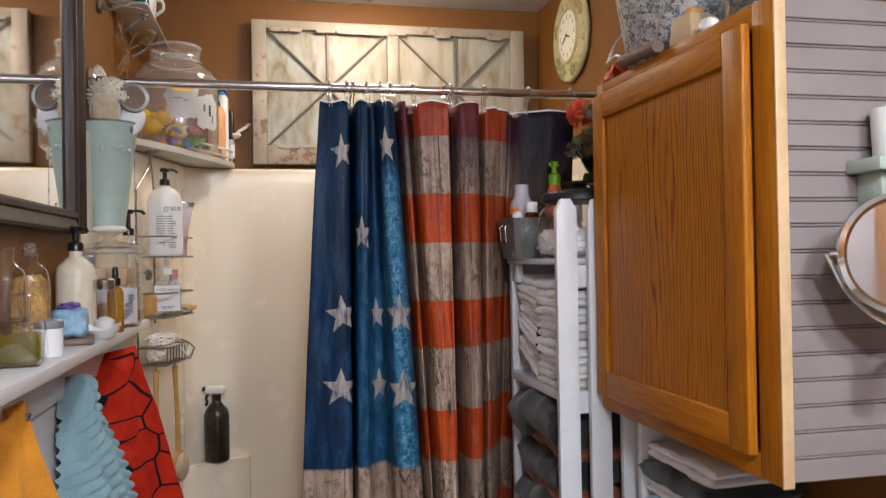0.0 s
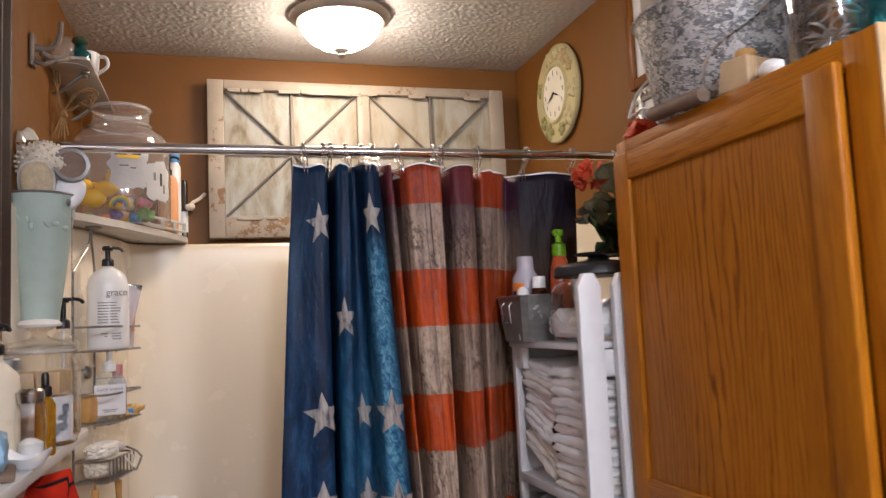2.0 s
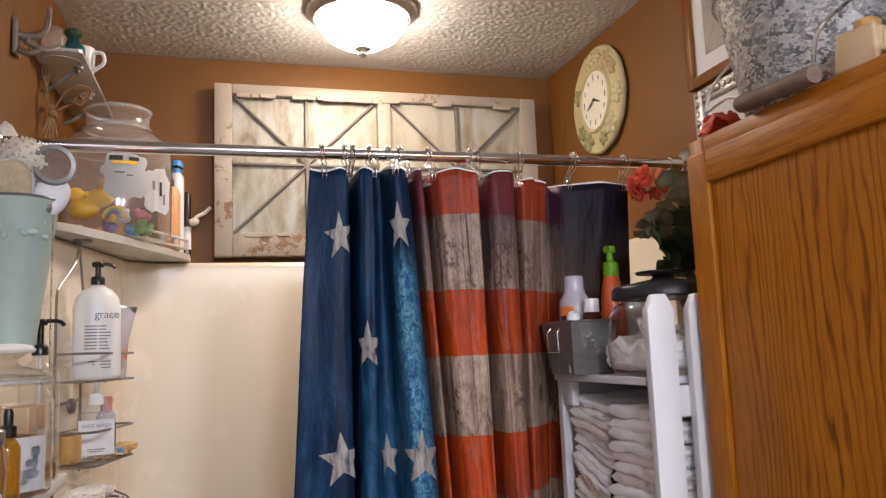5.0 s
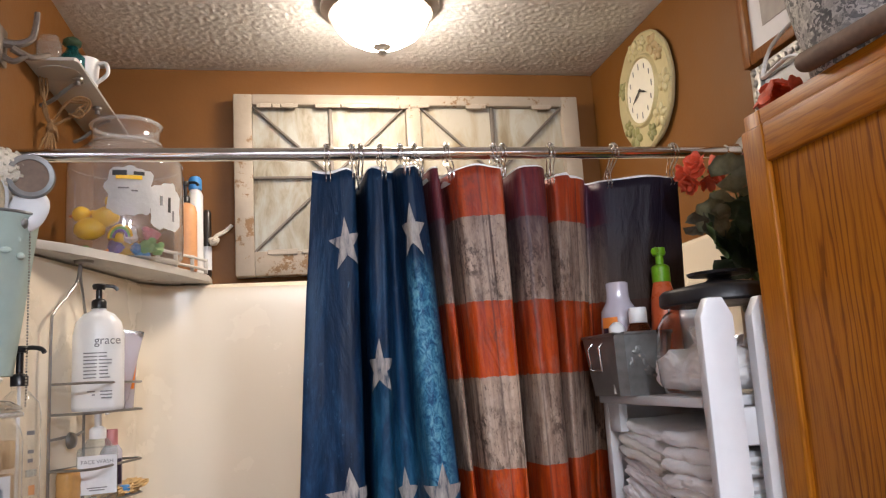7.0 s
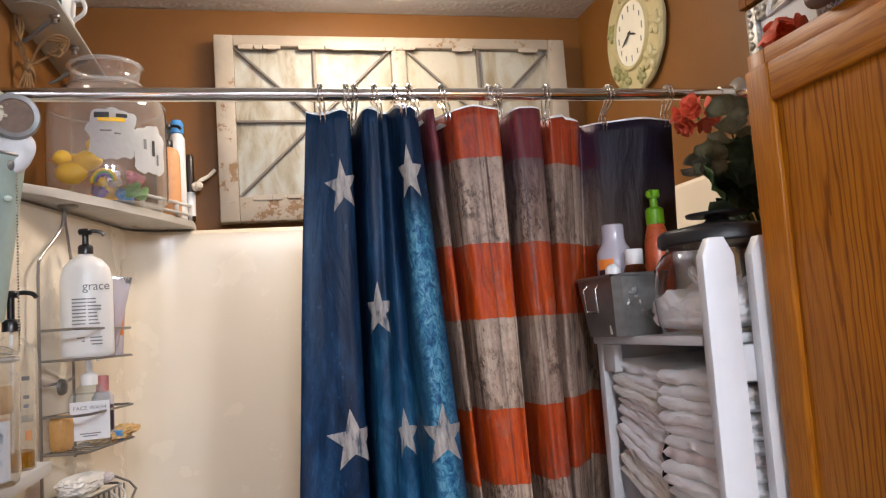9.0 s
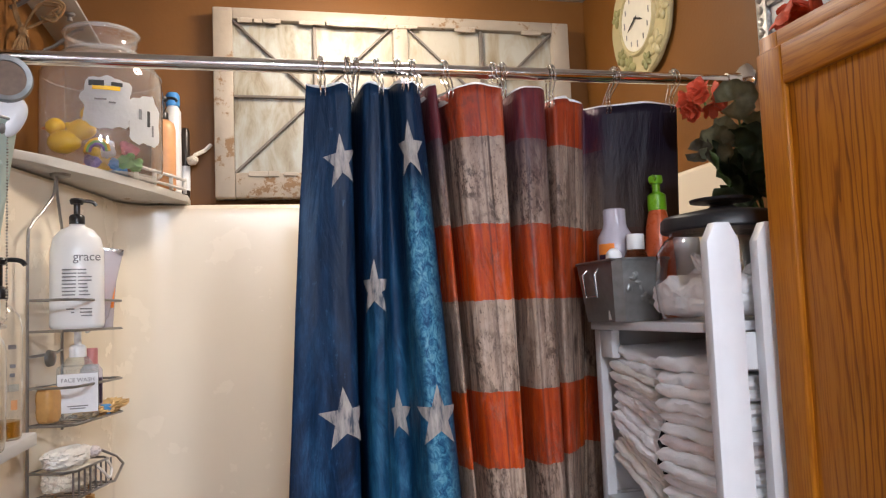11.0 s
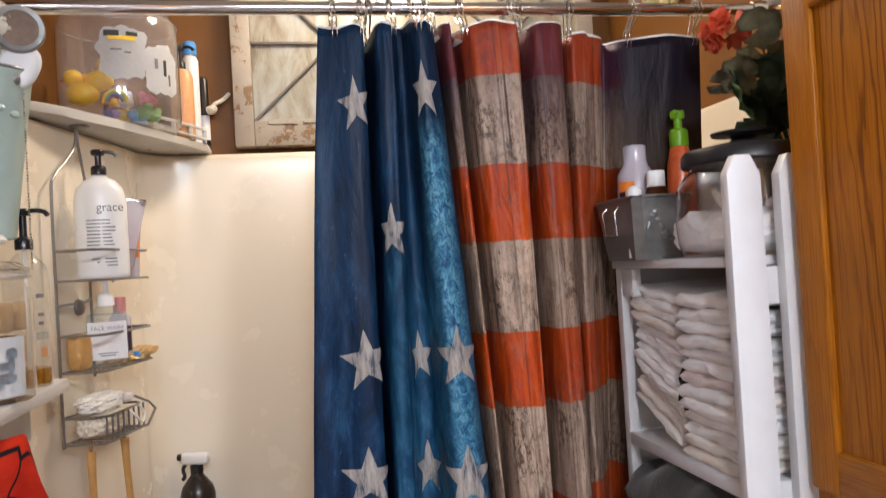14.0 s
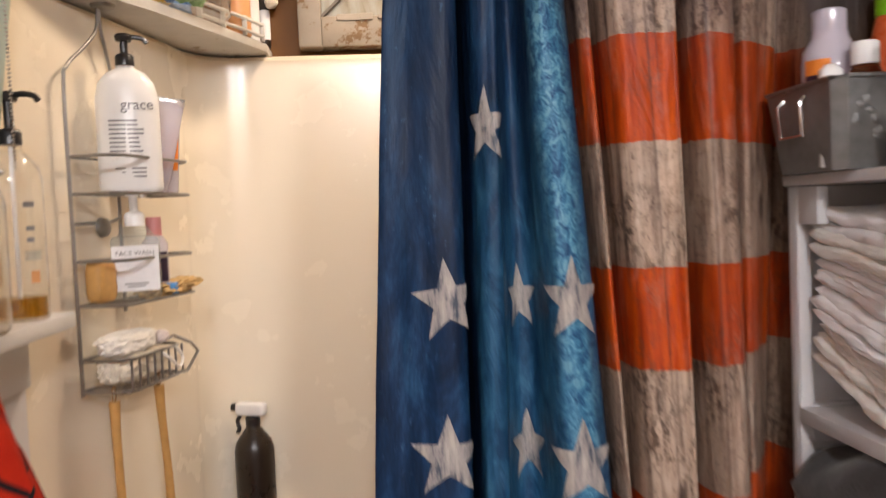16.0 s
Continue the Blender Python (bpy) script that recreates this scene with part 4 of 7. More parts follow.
# ---- oak wall cabinet with beadboard end ----
def cabinet():
    x0, x1, y0, y1, z0, z1 = 0.795, RIGHT - 0.001, 1.128, 1.822, 1.017, 1.817
    th = thing("wall_cabinet", "golden oak wall cabinet with lavender beadboard on its end", "cabinet", (0, 0, 0))
    b = box(x0 + 0.02, x1, y0 + 0.012, y1, z0, z1 - 0.001, 0.002)
    part("body", b, "oak_side", th)
    part("stile", box(x0, x0 + 0.019, y0 - 0.012, y0 + 0.045, z0 - 0.002, z1, 0.002), "oak", th)
    part("stile", box(x0, x0 + 0.019, y1 - 0.042, y1, z0 - 0.002, z1, 0.002), "oak", th)
    part("rail", box(x0, x0 + 0.019, y0 + 0.045, y1 - 0.042, z1 - 0.042, z1, 0.002), "oak_side", th)
    part("rail", box(x0, x0 + 0.019, y0 + 0.045, y1 - 0.042, z0 - 0.002, z0 + 0.042, 0.002), "oak_side", th)
    part("end_strip", box(x0 - 0.0005, x0 + 0.020, y0 - 0.017, y0 - 0.0125, z0 - 0.003, z1 + 0.001, 0.001), "oak_edge_lit", th, "oak edge strip, coloured pale for reflected light")
    # door with a recessed flat panel
    d0, d1 = y0 + 0.045, y1 - 0.018
    e0, e1 = z0 + 0.036, z1 - 0.032
    xd0, xd1 = x0 - 0.021, x0 - 0.002
    door = part("door", box(xd0, xd1, d0, d0 + 0.062, e0, e1, 0.005, 3), "oak", th, "oak door with a recessed flat panel")
    part("door_stile", box(xd0, xd1, d1 - 0.058, d1, e0, e1, 0.005, 3), "oak", door)
    part("door_rail", box(xd0 + 0.0006, xd1, d0 + 0.060, d1 - 0.056, e1 - 0.060, e1 - 0.0006, 0.004, 3), "oak_side", door)
    part("door_rail", box(xd0 + 0.0006, xd1, d0 + 0.060, d1 - 0.056, e0 + 0.0006, e0 + 0.062, 0.004, 3), "oak_side", door)
    part("door_panel", box(xd0 + 0.009, xd1 - 0.003, d0 + 0.058, d1 - 0.054, e0 + 0.058, e1 - 0.056), "oak_panel", door)
    for za in (e0 + 0.10, e1 - 0.13):
        h = box(x0 - 0.004, x0 - 0.001, y1 - 0.016, y1 - 0.004, za, za + 0.045, 0.001)
        h = tube([(x0 - 0.008, y1 - 0.012, za - 0.004), (x0 - 0.008, y1 - 0.012, za + 0.049)], 0.0035, 8, False, h)
        part("hinge", h, "mirror_frame", th, "dark bronze hinge")
    # beadboard planks on the end that faces the room
    backing = box(x0 + 0.021, x1, y0 + 0.004, y0 + 0.0119, z0, z1)
    part("beadboard_back", backing, "groove", th)
    pitch = 0.0421
    z = z1 - 0.002
    while z > z0 + 0.002:
        lo = max(z - pitch + 0.0066, z0 - 0.003)
        part("plank", box(x0 + 0.0206, x1, y0 - 0.0122, y0 + 0.004, lo, z, 0.0012, 1), "lavender", th)
        if z - pitch > z0:
            part("bead", tube([(x0 + 0.0215, y0 - 0.0092, z - pitch + 0.0033), (x1, y0 - 0.0092, z - pitch + 0.0033)], 0.0020, 6), "lavender", th)
        z -= pitch
    return th


cabinet()


# ---- white picket shelf unit ----
def towel(w, d, h, seed, folds=2, soft=0.25):
    """A folded towel: plump layers joined by a rounded fold at the front, wandering and sagging."""
    own = bmesh.new()
    ny, nx, nr = 22, 10, 10
    lh = h / folds
    for f in range(folds):
        rows = []
        for i in range(ny + 1):
            v = -1 + 2 * i / ny
            ring = []
            for k in range(2 * nx + 2 * nr):
                # a stadium outline in x and z
                if k < nx:
                    x, z = -w / 2 + w * k / nx, -1.0
                elif k < nx + nr:
                    a = -math.pi / 2 + math.pi * (k - nx) / nr
                    x, z = w / 2 + lh * 0.5 * math.cos(a), math.sin(a)
                elif k < 2 * nx + nr:
                    x, z = w / 2 - w * (k - nx - nr) / nx, 1.0
                else:
                    a = math.pi / 2 + math.pi * (k - 2 * nx - nr) / nr
                    x, z = -w / 2 + lh * 0.5 * math.cos(a), math.sin(a)
                end = (1 - abs(v) ** 8) ** 0.35 if abs(v) < 1 else 0.0
                wave = noise.noise(Vector((v * 2.2, seed + f * 5.0, 0.4)))
                sag = 0.20 * lh * noise.noise(Vector((x * 9, v * 1.8, seed + f * 3.1))) * (1 + soft)
                pinch = 1 + 0.22 * noise.noise(Vector((v * 3.4, x * 9, seed * 1.3 + f))) * soft
                zz = lh * (f + 0.5) + z * lh * 0.52 * (0.25 + 0.75 * end) * pinch + sag
                xx = x + 0.012 * wave * soft + 0.004 * noise.noise(Vector((v * 8, z * 2, seed + f)))
                ring.append(own.verts.new((xx, v * d / 2, zz)))
            rows.append(ring)
        n = len(rows[0])
        for p, q in zip(rows, rows[1:]):
            for k in range(n):
                own.faces.new((p[k], p[(k + 1) % n], q[(k + 1) % n], q[k]))
        own.faces.new(rows[0][::-1])
        own.faces.new(rows[-1])
    return own


def picket_unit():
    x0, x1, y0, y1 = 0.694, RIGHT - 0.004, 1.838, 2.262
    th = thing("picket_shelf", "white painted picket fence shelf unit", "shelf unit", (0, 0, 0))
    for k in range(5):
        xa = 0.681 + 0.0835 * k
        w = 0.054
        bm = bmesh.new()
        out = [(xa, 0.02), (xa + w, 0.02), (xa + w, 1.508), (xa + w - 0.015, 1.536), (xa + 0.015, 1.536), (xa, 1.508)]
        lo = [bm.verts.new((x, y0 - 0.020, z)) for x, z in out]
        hi = [bm.verts.new((x, y0, z)) for x, z in out]
        bm.faces.new(lo)
        bm.faces.new(hi[::-1])
        for i in range(6):
            j = (i + 1) % 6
            bm.faces.new((lo[i], lo[j], hi[j], hi[i]))
        bmesh.ops.bevel(bm, geom=bm.edges[:], offset=0.0018, segments=2, profile=0.5, affect="EDGES")
        part("picket", bm, "white", th, "", True, 30)
    for za in (1.315, 0.998, 0.55, 0.12):
        part("cross_rail", box(x0 - 0.004, x1, y0 + 0.0005, y0 + 0.016, za, za + 0.056, 0.002), "white", th)
    part("back_post", box(x0, x0 + 0.020, y1 - 0.024, y1, 0.0, 1.372, 0.002), "white", th)
    part("back_post", box(x1 - 0.020, x1, y1 - 0.024, y1, 0.0, 1.372, 0.002), "white", th)
    for za in (1.315, 0.998, 0.55):
        part("back_rail", box(x0 + 0.020, x1 - 0.020, y1 - 0.018, y1 - 0.004, za, za + 0.056, 0.002), "white", th)
    part("top_board", box(x0 - 0.006, x1, y0 + 0.0165, y1 + 0.004, 1.3725, 1.388, 0.003), "white", th)
    part("side_cleat", box(x0 + 0.001, x0 + 0.018, y1 - 0.075, y1 - 0.0245, 1.318, 1.371, 0.002), "white", th)
    part("shelf_board", box(x0 - 0.002, x1, y0 + 0.0165, y1 - 0.0245, 1.030, 1.053, 0.003), "white", th)
    part("shelf_board", box(x0 - 0.002, x1, y0 + 0.0165, y1 - 0.0245, 0.585, 0.607, 0.003), "white", th)
    part("back_panel", box(x0 + 0.021, x1 - 0.021, y1 - 0.0035, y1 - 0.0005, 0.60, 1.372), "white", th)
    return th


picket_unit()


def stack(name, label, items, x, y, z, group, w=0.30, d=0.18, tilt=0.0):
    zz = z
    for k, (mat, h, sh, folds, soft) in enumerate(items):
        th = thing(name, label if isinstance(label, str) else label[k], "towel", (x + sh, y, zz), 0, group)
        bm = towel(w, d, h, k * 3.7 + x * 10 + y, folds, soft)
        if tilt:
            for v in bm.verts:
                v.co.z += tilt * max(0.0, v.co.y + d / 2) * (1 - k / (len(items) + 2))
        part("cloth", bm, mat, th)
        zz += h * 0.93
    return zz


stack("folded_towel", "folded white cotton towel in a stacked pile", [("towel_warm", .040, .0, 2, .35), ("towel_white", .044, .004, 2, .4), ("towel_white", .048, -.004, 2, .4), ("towel_pink", .022, .002, 1, .4), ("towel_white", .046, .006, 2, .4), ("towel_white", .044, -.002, 2, .4), ("towel_white", .050, .004, 2, .5)],
      0.850, 1.945, 1.054, "white towels on the picket shelf", 0.285, 0.172)
stack("folded_towel", "folded white cotton towel in a slumped pile", [("towel_warm", .042, .0, 2, .5), ("towel_warm", .044, .004, 3, .5), ("towel_white", .036, -.004, 2, .5), ("towel_white", .044, .006, 2, .5), ("towel_white", .042, .004, 3, .5), ("towel_warm", .038, -.004, 2, .5), ("towel_white", .040, .002, 2, .5)],
      0.855, 2.138, 1.054, "white towels on the picket shelf", 0.275, 0.175, 0.38)
stack("folded_blanket", "folded dark fleece blanket on the lower shelf", [("towel_rust", .06, .0, 1, .8), ("towel_dark", .085, -.01, 1, .8), ("towel_rust", .045, .0, 1, .8), ("towel_black", .08, .0, 1, .8), ("towel_rust", .04, .01, 1, .8), ("towel_dark", .11, -.012, 1, .8)],
      0.870, 2.05, 0.608, "dark blankets on the lower shelf", 0.27, 0.35)


th = thing("black_cloth", "crumpled black cloth tucked between the white towels", "cloth", (0.732, 2.036, 1.120))
crumple = blob(0.030, 0.010, 0.050, 0.35, 3.0, 4, 5.0, 2.4)
part("cloth", moved(crumple, pose(0, 0, 0.05, 0, 8, 0)), "towel_black", th)

# ---- shelf along the left wall ----
ls = thing("wall_shelf", "long white painted wall shelf over the towels", "shelf", (0, 0, 0))
part("board", box(LEFT + 0.001, -0.349, -0.35, 2.335, 1.213, 1.236, 0.004), "white", ls)
part("apron", box(LEFT + 0.0505, LEFT + 0.066, -0.35, 2.325, 1.13, 1.2125, 0.003), "white", ls)

# ---- mirror on the left wall ----
mi = thing("wall_mirror", "large wall mirror in a dark moulded frame", "mirror", (LEFT, 0, 0))
MY1, MZ0, MZ1, FW = 2.022, 1.468, 2.20, 0.046
part("glass", box(0.006, 0.012, 0.30, MY1 - 0.05, MZ0 + 0.02, MZ1 - 0.03), "mirror", mi, "silvered mirror glass", False)


def moulding(length, w):
    """A picture frame length along y: a raised outer bead, a hollow and a thin inner bead."""
    prof = [(0.0, 0.0), (0.034, 0.0), (0.037, 0.006), (0.034, 0.014), (0.026, 0.020), (0.021, 0.034), (0.020, w - 0.022), (0.026, w - 0.016), (0.026, w - 0.006), (0.020, w), (0.0, w)]
    bm = bmesh.new()
    ends = [[bm.verts.new((x, y, z)) for x, z in prof] for y in (0.0, length)]
    n = len(prof)
    bm.faces.new(ends[0])
    bm.faces.new(ends[1][::-1])
    for k in range(n):
        bm.faces.new((ends[0][k], ends[0][(k + 1) % n], ends[1][(k + 1) % n], ends[1][k]))
    return bm


part("frame_bottom", moved(moulding(MY1 - FW - 0.27, 0.052), pose(0.002, 0.27, MZ0)), "mirror_frame", mi)
part("frame_top", moved(moulding(MY1 - FW - 0.27, 0.052), Matrix.Translation((0.002, 0.27, MZ1)) @ Matrix.Diagonal((1, 1, -1, 1))), "mirror_frame", mi)
part("frame_side", moved(moulding(MZ1 - MZ0, FW), Matrix.Translation((0.002, MY1, MZ0)) @ Matrix(((1, 0, 0, 0), (0, 0, -1, 0), (0, 1, 0, 0), (0, 0, 0, 1)))), "mirror_frame", mi)


# ---- bottles and small wares ----
def pump(th, z, mat="black", spout=(0.036, 0.0), neck=0.013, tall=0.045, stem=True):
    """A lotion pump on top of a bottle at height z; spout points along (x, y)."""
    c = lathe([(0, z), (neck, z), (neck, z + 0.016), (neck * 0.8, z + 0.020), (neck * 0.42, z + 0.022), (neck * 0.42, z + tall - 0.010), (0, z + tall - 0.010)], 24)
    part("pump_collar", c, mat, th)
    h = lathe([(0, z + tall - 0.012), (neck * 0.8, z + tall - 0.012), (neck * 0.95, z + tall - 0.004), (neck * 0.8, z + tall), (0, z + tall)], 20)
    h = tube(smooth_line([(0, 0, z + tall - 0.005), (spout[0] * 0.5, spout[1] * 0.5, z + tall - 0.004), (spout[0] * 0.85, spout[1] * 0.85, z + tall - 0.007), (spout[0], spout[1], z + tall - 0.014)], 4), 0.0042, 8, False, h)
    part("pump_head", h, mat, th)


def bottle(name, label, at, profile, mat, sx=1.0, sy=1.0, rz=0.0, cat="bottle", part_name="body"):
    th = thing(name, label, cat, at, rz)
    part(part_name, lathe(profile, 36, sx, sy), mat, th)
    return th


def curved_label(r, a0, a1, z0, z1, sx=1.0, sy=1.0, off=0.0008, seg=14):
    """A label wrapped round a bottle, between two angles in degrees."""
    bm = bmesh.new()
    rows = []
    for rr in (r + off, r - 0.0006):
        for z in (z0, z1):
            rows.append([bm.verts.new((rr * sx * math.cos(radians(a0 + (a1 - a0) * k / seg)), rr * sy * math.sin(radians(a0 + (a1 - a0) * k / seg)), z)) for k in range(seg + 1)])
    for a, b in ((0, 1), (1, 3), (3, 2), (2, 0)):
        for k in range(seg):
            bm.faces.new((rows[a][k], rows[a][k + 1], rows[b][k + 1], rows[b][k]))
    return bm


# ---- corner shelf with jar, over the surround ----
cs = thing("corner_shelf", "distressed white corner shelf with a small picket rail", "shelf", (0, 0, 0))
CSZ = SURTOP + 0.003
poly = [(-0.146, 3.028), (-0.146, BACK - 0.002), (LEFT + 0.002, BACK - 0.002), (LEFT + 0.002, 2.40), (-0.440, 2.40), (-0.372, 2.50), (-0.300, 2.645), (-0.225, 2.825)]
part("board", prism(poly, CSZ, CSZ + 0.020, 0.003), "sash_white", cs)
edge = [(-0.246, 2.795), (-0.213, 2.865), (-0.180, 2.935), (-0.152, 3.005)]
for x, y in edge:
    part("post", box(x - 0.005, x + 0.005, y - 0.005, y + 0.005, CSZ + 0.0195, CSZ + 0.062, 0.0015), "sash_white", cs)
for z in (0.030, 0.056):
    part("rail", tube([(x + 0.002, y - 0.001, CSZ + z) for x, y in edge], 0.0042, 6), "sash_white", cs)
part("hook_plate", moved(lathe([(0, 0), (0.022, 0), (0.020, -0.006), (0.008, -0.010), (0, -0.010)], 20), pose(-0.372, 2.60, CSZ)), "wire", cs, "dark round hook plate")

JX, JY, JZ = -0.322, 2.790, CSZ + 0.021
jar = thing("plastic_jar", "big clear plastic jar of bath toys on the corner shelf", "jar", (JX, JY, JZ))
part("body", lathe([(0, 0.001), (0.112, 0.001), (0.122, 0.010), (0.124, 0.030), (0.124, 0.214), (0.121, 0.236), (0.112, 0.256), (0.096, 0.273), (0.080, 0.283), (0.074, 0.290), (0.073, 0.322), (0.077, 0.328), (0.077, 0.338), (0.073, 0.342), (0.070, 0.338)], 48), "plastic", jar)
for r, z, w in ((0.0755, 0.335, 0.0046), (0.0765, 0.288, 0.0034), (0.1215, 0.236, 0.0016)):
    part("neck_ring", tube([(r * math.cos(2 * math.pi * k / 48), r * math.sin(2 * math.pi * k / 48), z) for k in range(48)], w, 8, True), "milky_rim", jar, "thick moulded rim")
jar.scale = (1.12, 1.12, 1.06)


def torn_label(r, a0, a1, z0, z1, seed):
    """A paper label with ragged edges, wrapped round a jar."""
    bm = bmesh.new()
    mid = [(a0 + a1) / 2, (z0 + z1) / 2]

    def at(f, k):
        t = 2 * math.pi * k / 40
        e = (abs(math.cos(t)) ** 3.2 + abs(math.sin(t)) ** 3.2) ** (-1 / 3.2)
        e *= f * (1 + 0.20 * noise.noise(Vector((math.cos(t) * 2.4, math.sin(t) * 2.4, seed))) + 0.10 * noise.noise(Vector((math.cos(t) * 8, math.sin(t) * 8, seed))))
        a, z = radians(mid[0] + e * math.cos(t) * (a1 - a0) / 2), mid[1] + e * math.sin(t) * (z1 - z0) / 2
        return bm.verts.new((r * math.cos(a), r * math.sin(a), z))

    c0 = at(0, 0)
    rows = [[at(f, k) for k in range(40)] for f in (0.25, 0.5, 0.75, 1.0)]
    for k in range(40):
        n = (k + 1) % 40
        bm.faces.new((c0, rows[0][k], rows[0][n]))
        for p, q in zip(rows, rows[1:]):
            bm.faces.new((p[k], q[k], q[n], p[n]))
    bmesh.ops.solidify(bm, geom=bm.faces[:], thickness=0.0006)
    return bm


part("label", torn_label(0.1252, -97, -53, 0.090, 0.200, 1.0), "label", jar, "torn white paper label")
part("label", torn_label(0.1256, -55, -16, 0.062, 0.172, 5.0), "label", jar, "creased white paper label")
for k, (a0, a1, z0, z1, m) in enumerate(((-88, -64, 0.172, 0.181, "yellow"), (-91, -78, 0.180, 0.192, "ink"), (-72, -62, 0.182, 0.190, "ink"), (-86, -76, 0.150, 0.153, "grey_ink"), (-74, -68, 0.144, 0.147, "grey_ink"), (-36, -33, 0.105, 0.140, "ink"), (-46, -43, 0.118, 0.140, "grey_ink"), (-30, -28, 0.085, 0.110, "grey_ink"))):
    part("printed_bar", curved_label(0.1265, a0, a1, z0, z1), m, jar)


def duck(at, s, rz, name="rubber_duck", mat="yellow", label="yellow rubber duck in the plastic jar"):
    th = thing(name, label, "bath toy", at, rz)
    bm = blob(0.034 * s, 0.026 * s, 0.024 * s, 0.05, 2, 3)
    bm = join(bm, moved(blob(0.019 * s, 0.018 * s, 0.018 * s, 0, 1, 3), pose(0.020 * s, 0, 0.032 * s)))
    bm = join(bm, moved(blob(0.012 * s, 0.008 * s, 0.008 * s, 0, 1, 2), pose(-0.034 * s, 0, 0.012 * s, 0, 30)))
    part("body", bm, mat, th)
    part("beak", moved(blob(0.009 * s, 0.008 * s, 0.003 * s, 0, 1, 2), pose(0.040 * s, 0, 0.030 * s)), "orange_label", th)


duck((JX - 0.072, JY - 0.055, JZ + 0.080), 1.15, 160)
duck((JX - 0.034, JY - 0.060, JZ + 0.108), 1.05, -30)
duck((JX + 0.01, JY - 0.055, JZ + 0.027), 0.8, 200)
for k, (dx, dy, dz, m, nm, s) in enumerate(((0.060, -0.065, 0.030, "toy_green", "rubber_frog", 0.8), (0.080, -0.035, 0.028, "toy_green", "rubber_fish", 0.7), (0.040, -0.085, 0.022, "toy_blue", "rubber_whale", 0.6), (-0.005, -0.088, 0.025, "toy_purple", "rubber_fish", 0.7),
                                                 (0.070, -0.05, 0.062, "toy_pink", "rubber_boat", 0.75), (-0.08, -0.03, 0.022, "toy_green", "rubber_turtle", 0.7), (0.025, -0.07, 0.055, "white_plastic", "rubber_bear", 0.8), (-0.04, 0.03, 0.026, "orange_label", "rubber_crab", 0.9), (0.03, 0.03, 0.026, "toy_blue", "rubber_boat", 0.9))):
    th = thing(nm, "small moulded rubber bath toy in the jar", "bath toy", (JX + dx, JY + dy, JZ + dz), k * 50, "bath toys in the jar")
    bm = blob(0.026 * s, 0.020 * s, 0.020 * s, 0.35, 2.2, 3, k * 4.1)
    bm = join(bm, moved(blob(0.013 * s, 0.013 * s, 0.012 * s, 0.1, 2, 2), pose(0.017 * s, 0, 0.017 * s)))
    part("body", bm, m, th)
th = thing("toy_rainbow", "little rainbow ring toy in the jar", "bath toy", (JX + 0.005, JY - 0.090, JZ + 0.050), -20, "bath toys in the jar")
for r, m in ((0.030, "yellow"), (0.024, "toy_green"), (0.018, "toy_purple")):
    part("band", tube([(r * math.cos(a), 0, r * math.sin(a)) for a in [math.pi * k / 12 for k in range(13)]], 0.0034, 8), m, th)

th = bottle("soap_bottle", "amber peach soap bottle with black pump", (-0.200, 2.958, CSZ + 0.021), [(0, 0), (0.029, 0), (0.031, 0.004), (0.031, 0.165), (0.026, 0.182), (0.012, 0.192), (0, 0.192)], "peach", 1.0, 0.8)
pump(th, 0.192, "black", (0.036, -0.010), 0.013, 0.062)
th = bottle("spray_can", "white spray can with blue cap", (-0.186, 3.062, CSZ + 0.021), [(0, 0), (0.021, 0), (0.022, 0.004), (0.022, 0.240), (0.014, 0.256), (0, 0.256)], "white_plastic")
part("cap", lathe([(0, 0.256), (0.019, 0.256), (0.019, 0.285), (0.014, 0.294), (0, 0.295)], 24), "toy_blue", th, "blue cap")
th = bottle("slim_bottle", "slim black and white bottle at the shelf end", (-0.156, 3.088, CSZ + 0.021), [(0, 0), (0.011, 0), (0.012, 0.004), (0.012, 0.190), (0.008, 0.200), (0, 0.200)], "dark_brown")
part("band", curved_label(0.012, 0, 360, 0.02, 0.09, 1, 1, 0.0008, 24), "label", th, "white paper band")


# ---- small glass shelf with trinkets on the left wall ----
gs = thing("glass_shelf", "small frosted glass wall shelf near the ceiling", "shelf", (0, 0, 0))
part("pane", prism([(LEFT + 0.002, 2.50), (-0.374, 2.50), (-0.368, 2.51), (-0.366, 3.03), (-0.372, 3.04), (LEFT + 0.002, 3.04)], 2.182, 2.190, 0.001), "frosted", gs)
for y in (2.62, 2.90):
    part("bracket", tube(smooth_line([(LEFT + 0.002, y, 2.12), (LEFT + 0.03, y, 2.135), (LEFT + 0.07, y, 2.17), (-0.385, y, 2.180)], 4), 0.005, 8), "wire", gs)
part("round_plate", moved(lathe([(0, 0), (0.045, 0), (0.046, -0.003), (0.0, -0.004)], 32), pose(-0.425, 2.57, 2.1815)), "frosted", gs)
bow = thing("twine_bow", "jute twine bow hanging under the glass shelf", "twine bow", (-0.448, 2.60, 2.062))
rnd = random.Random(17)


def twine(name, pts, r=0.0030):
    part(name, tube(smooth_line(pts, 6), r, 7), "twine", bow)


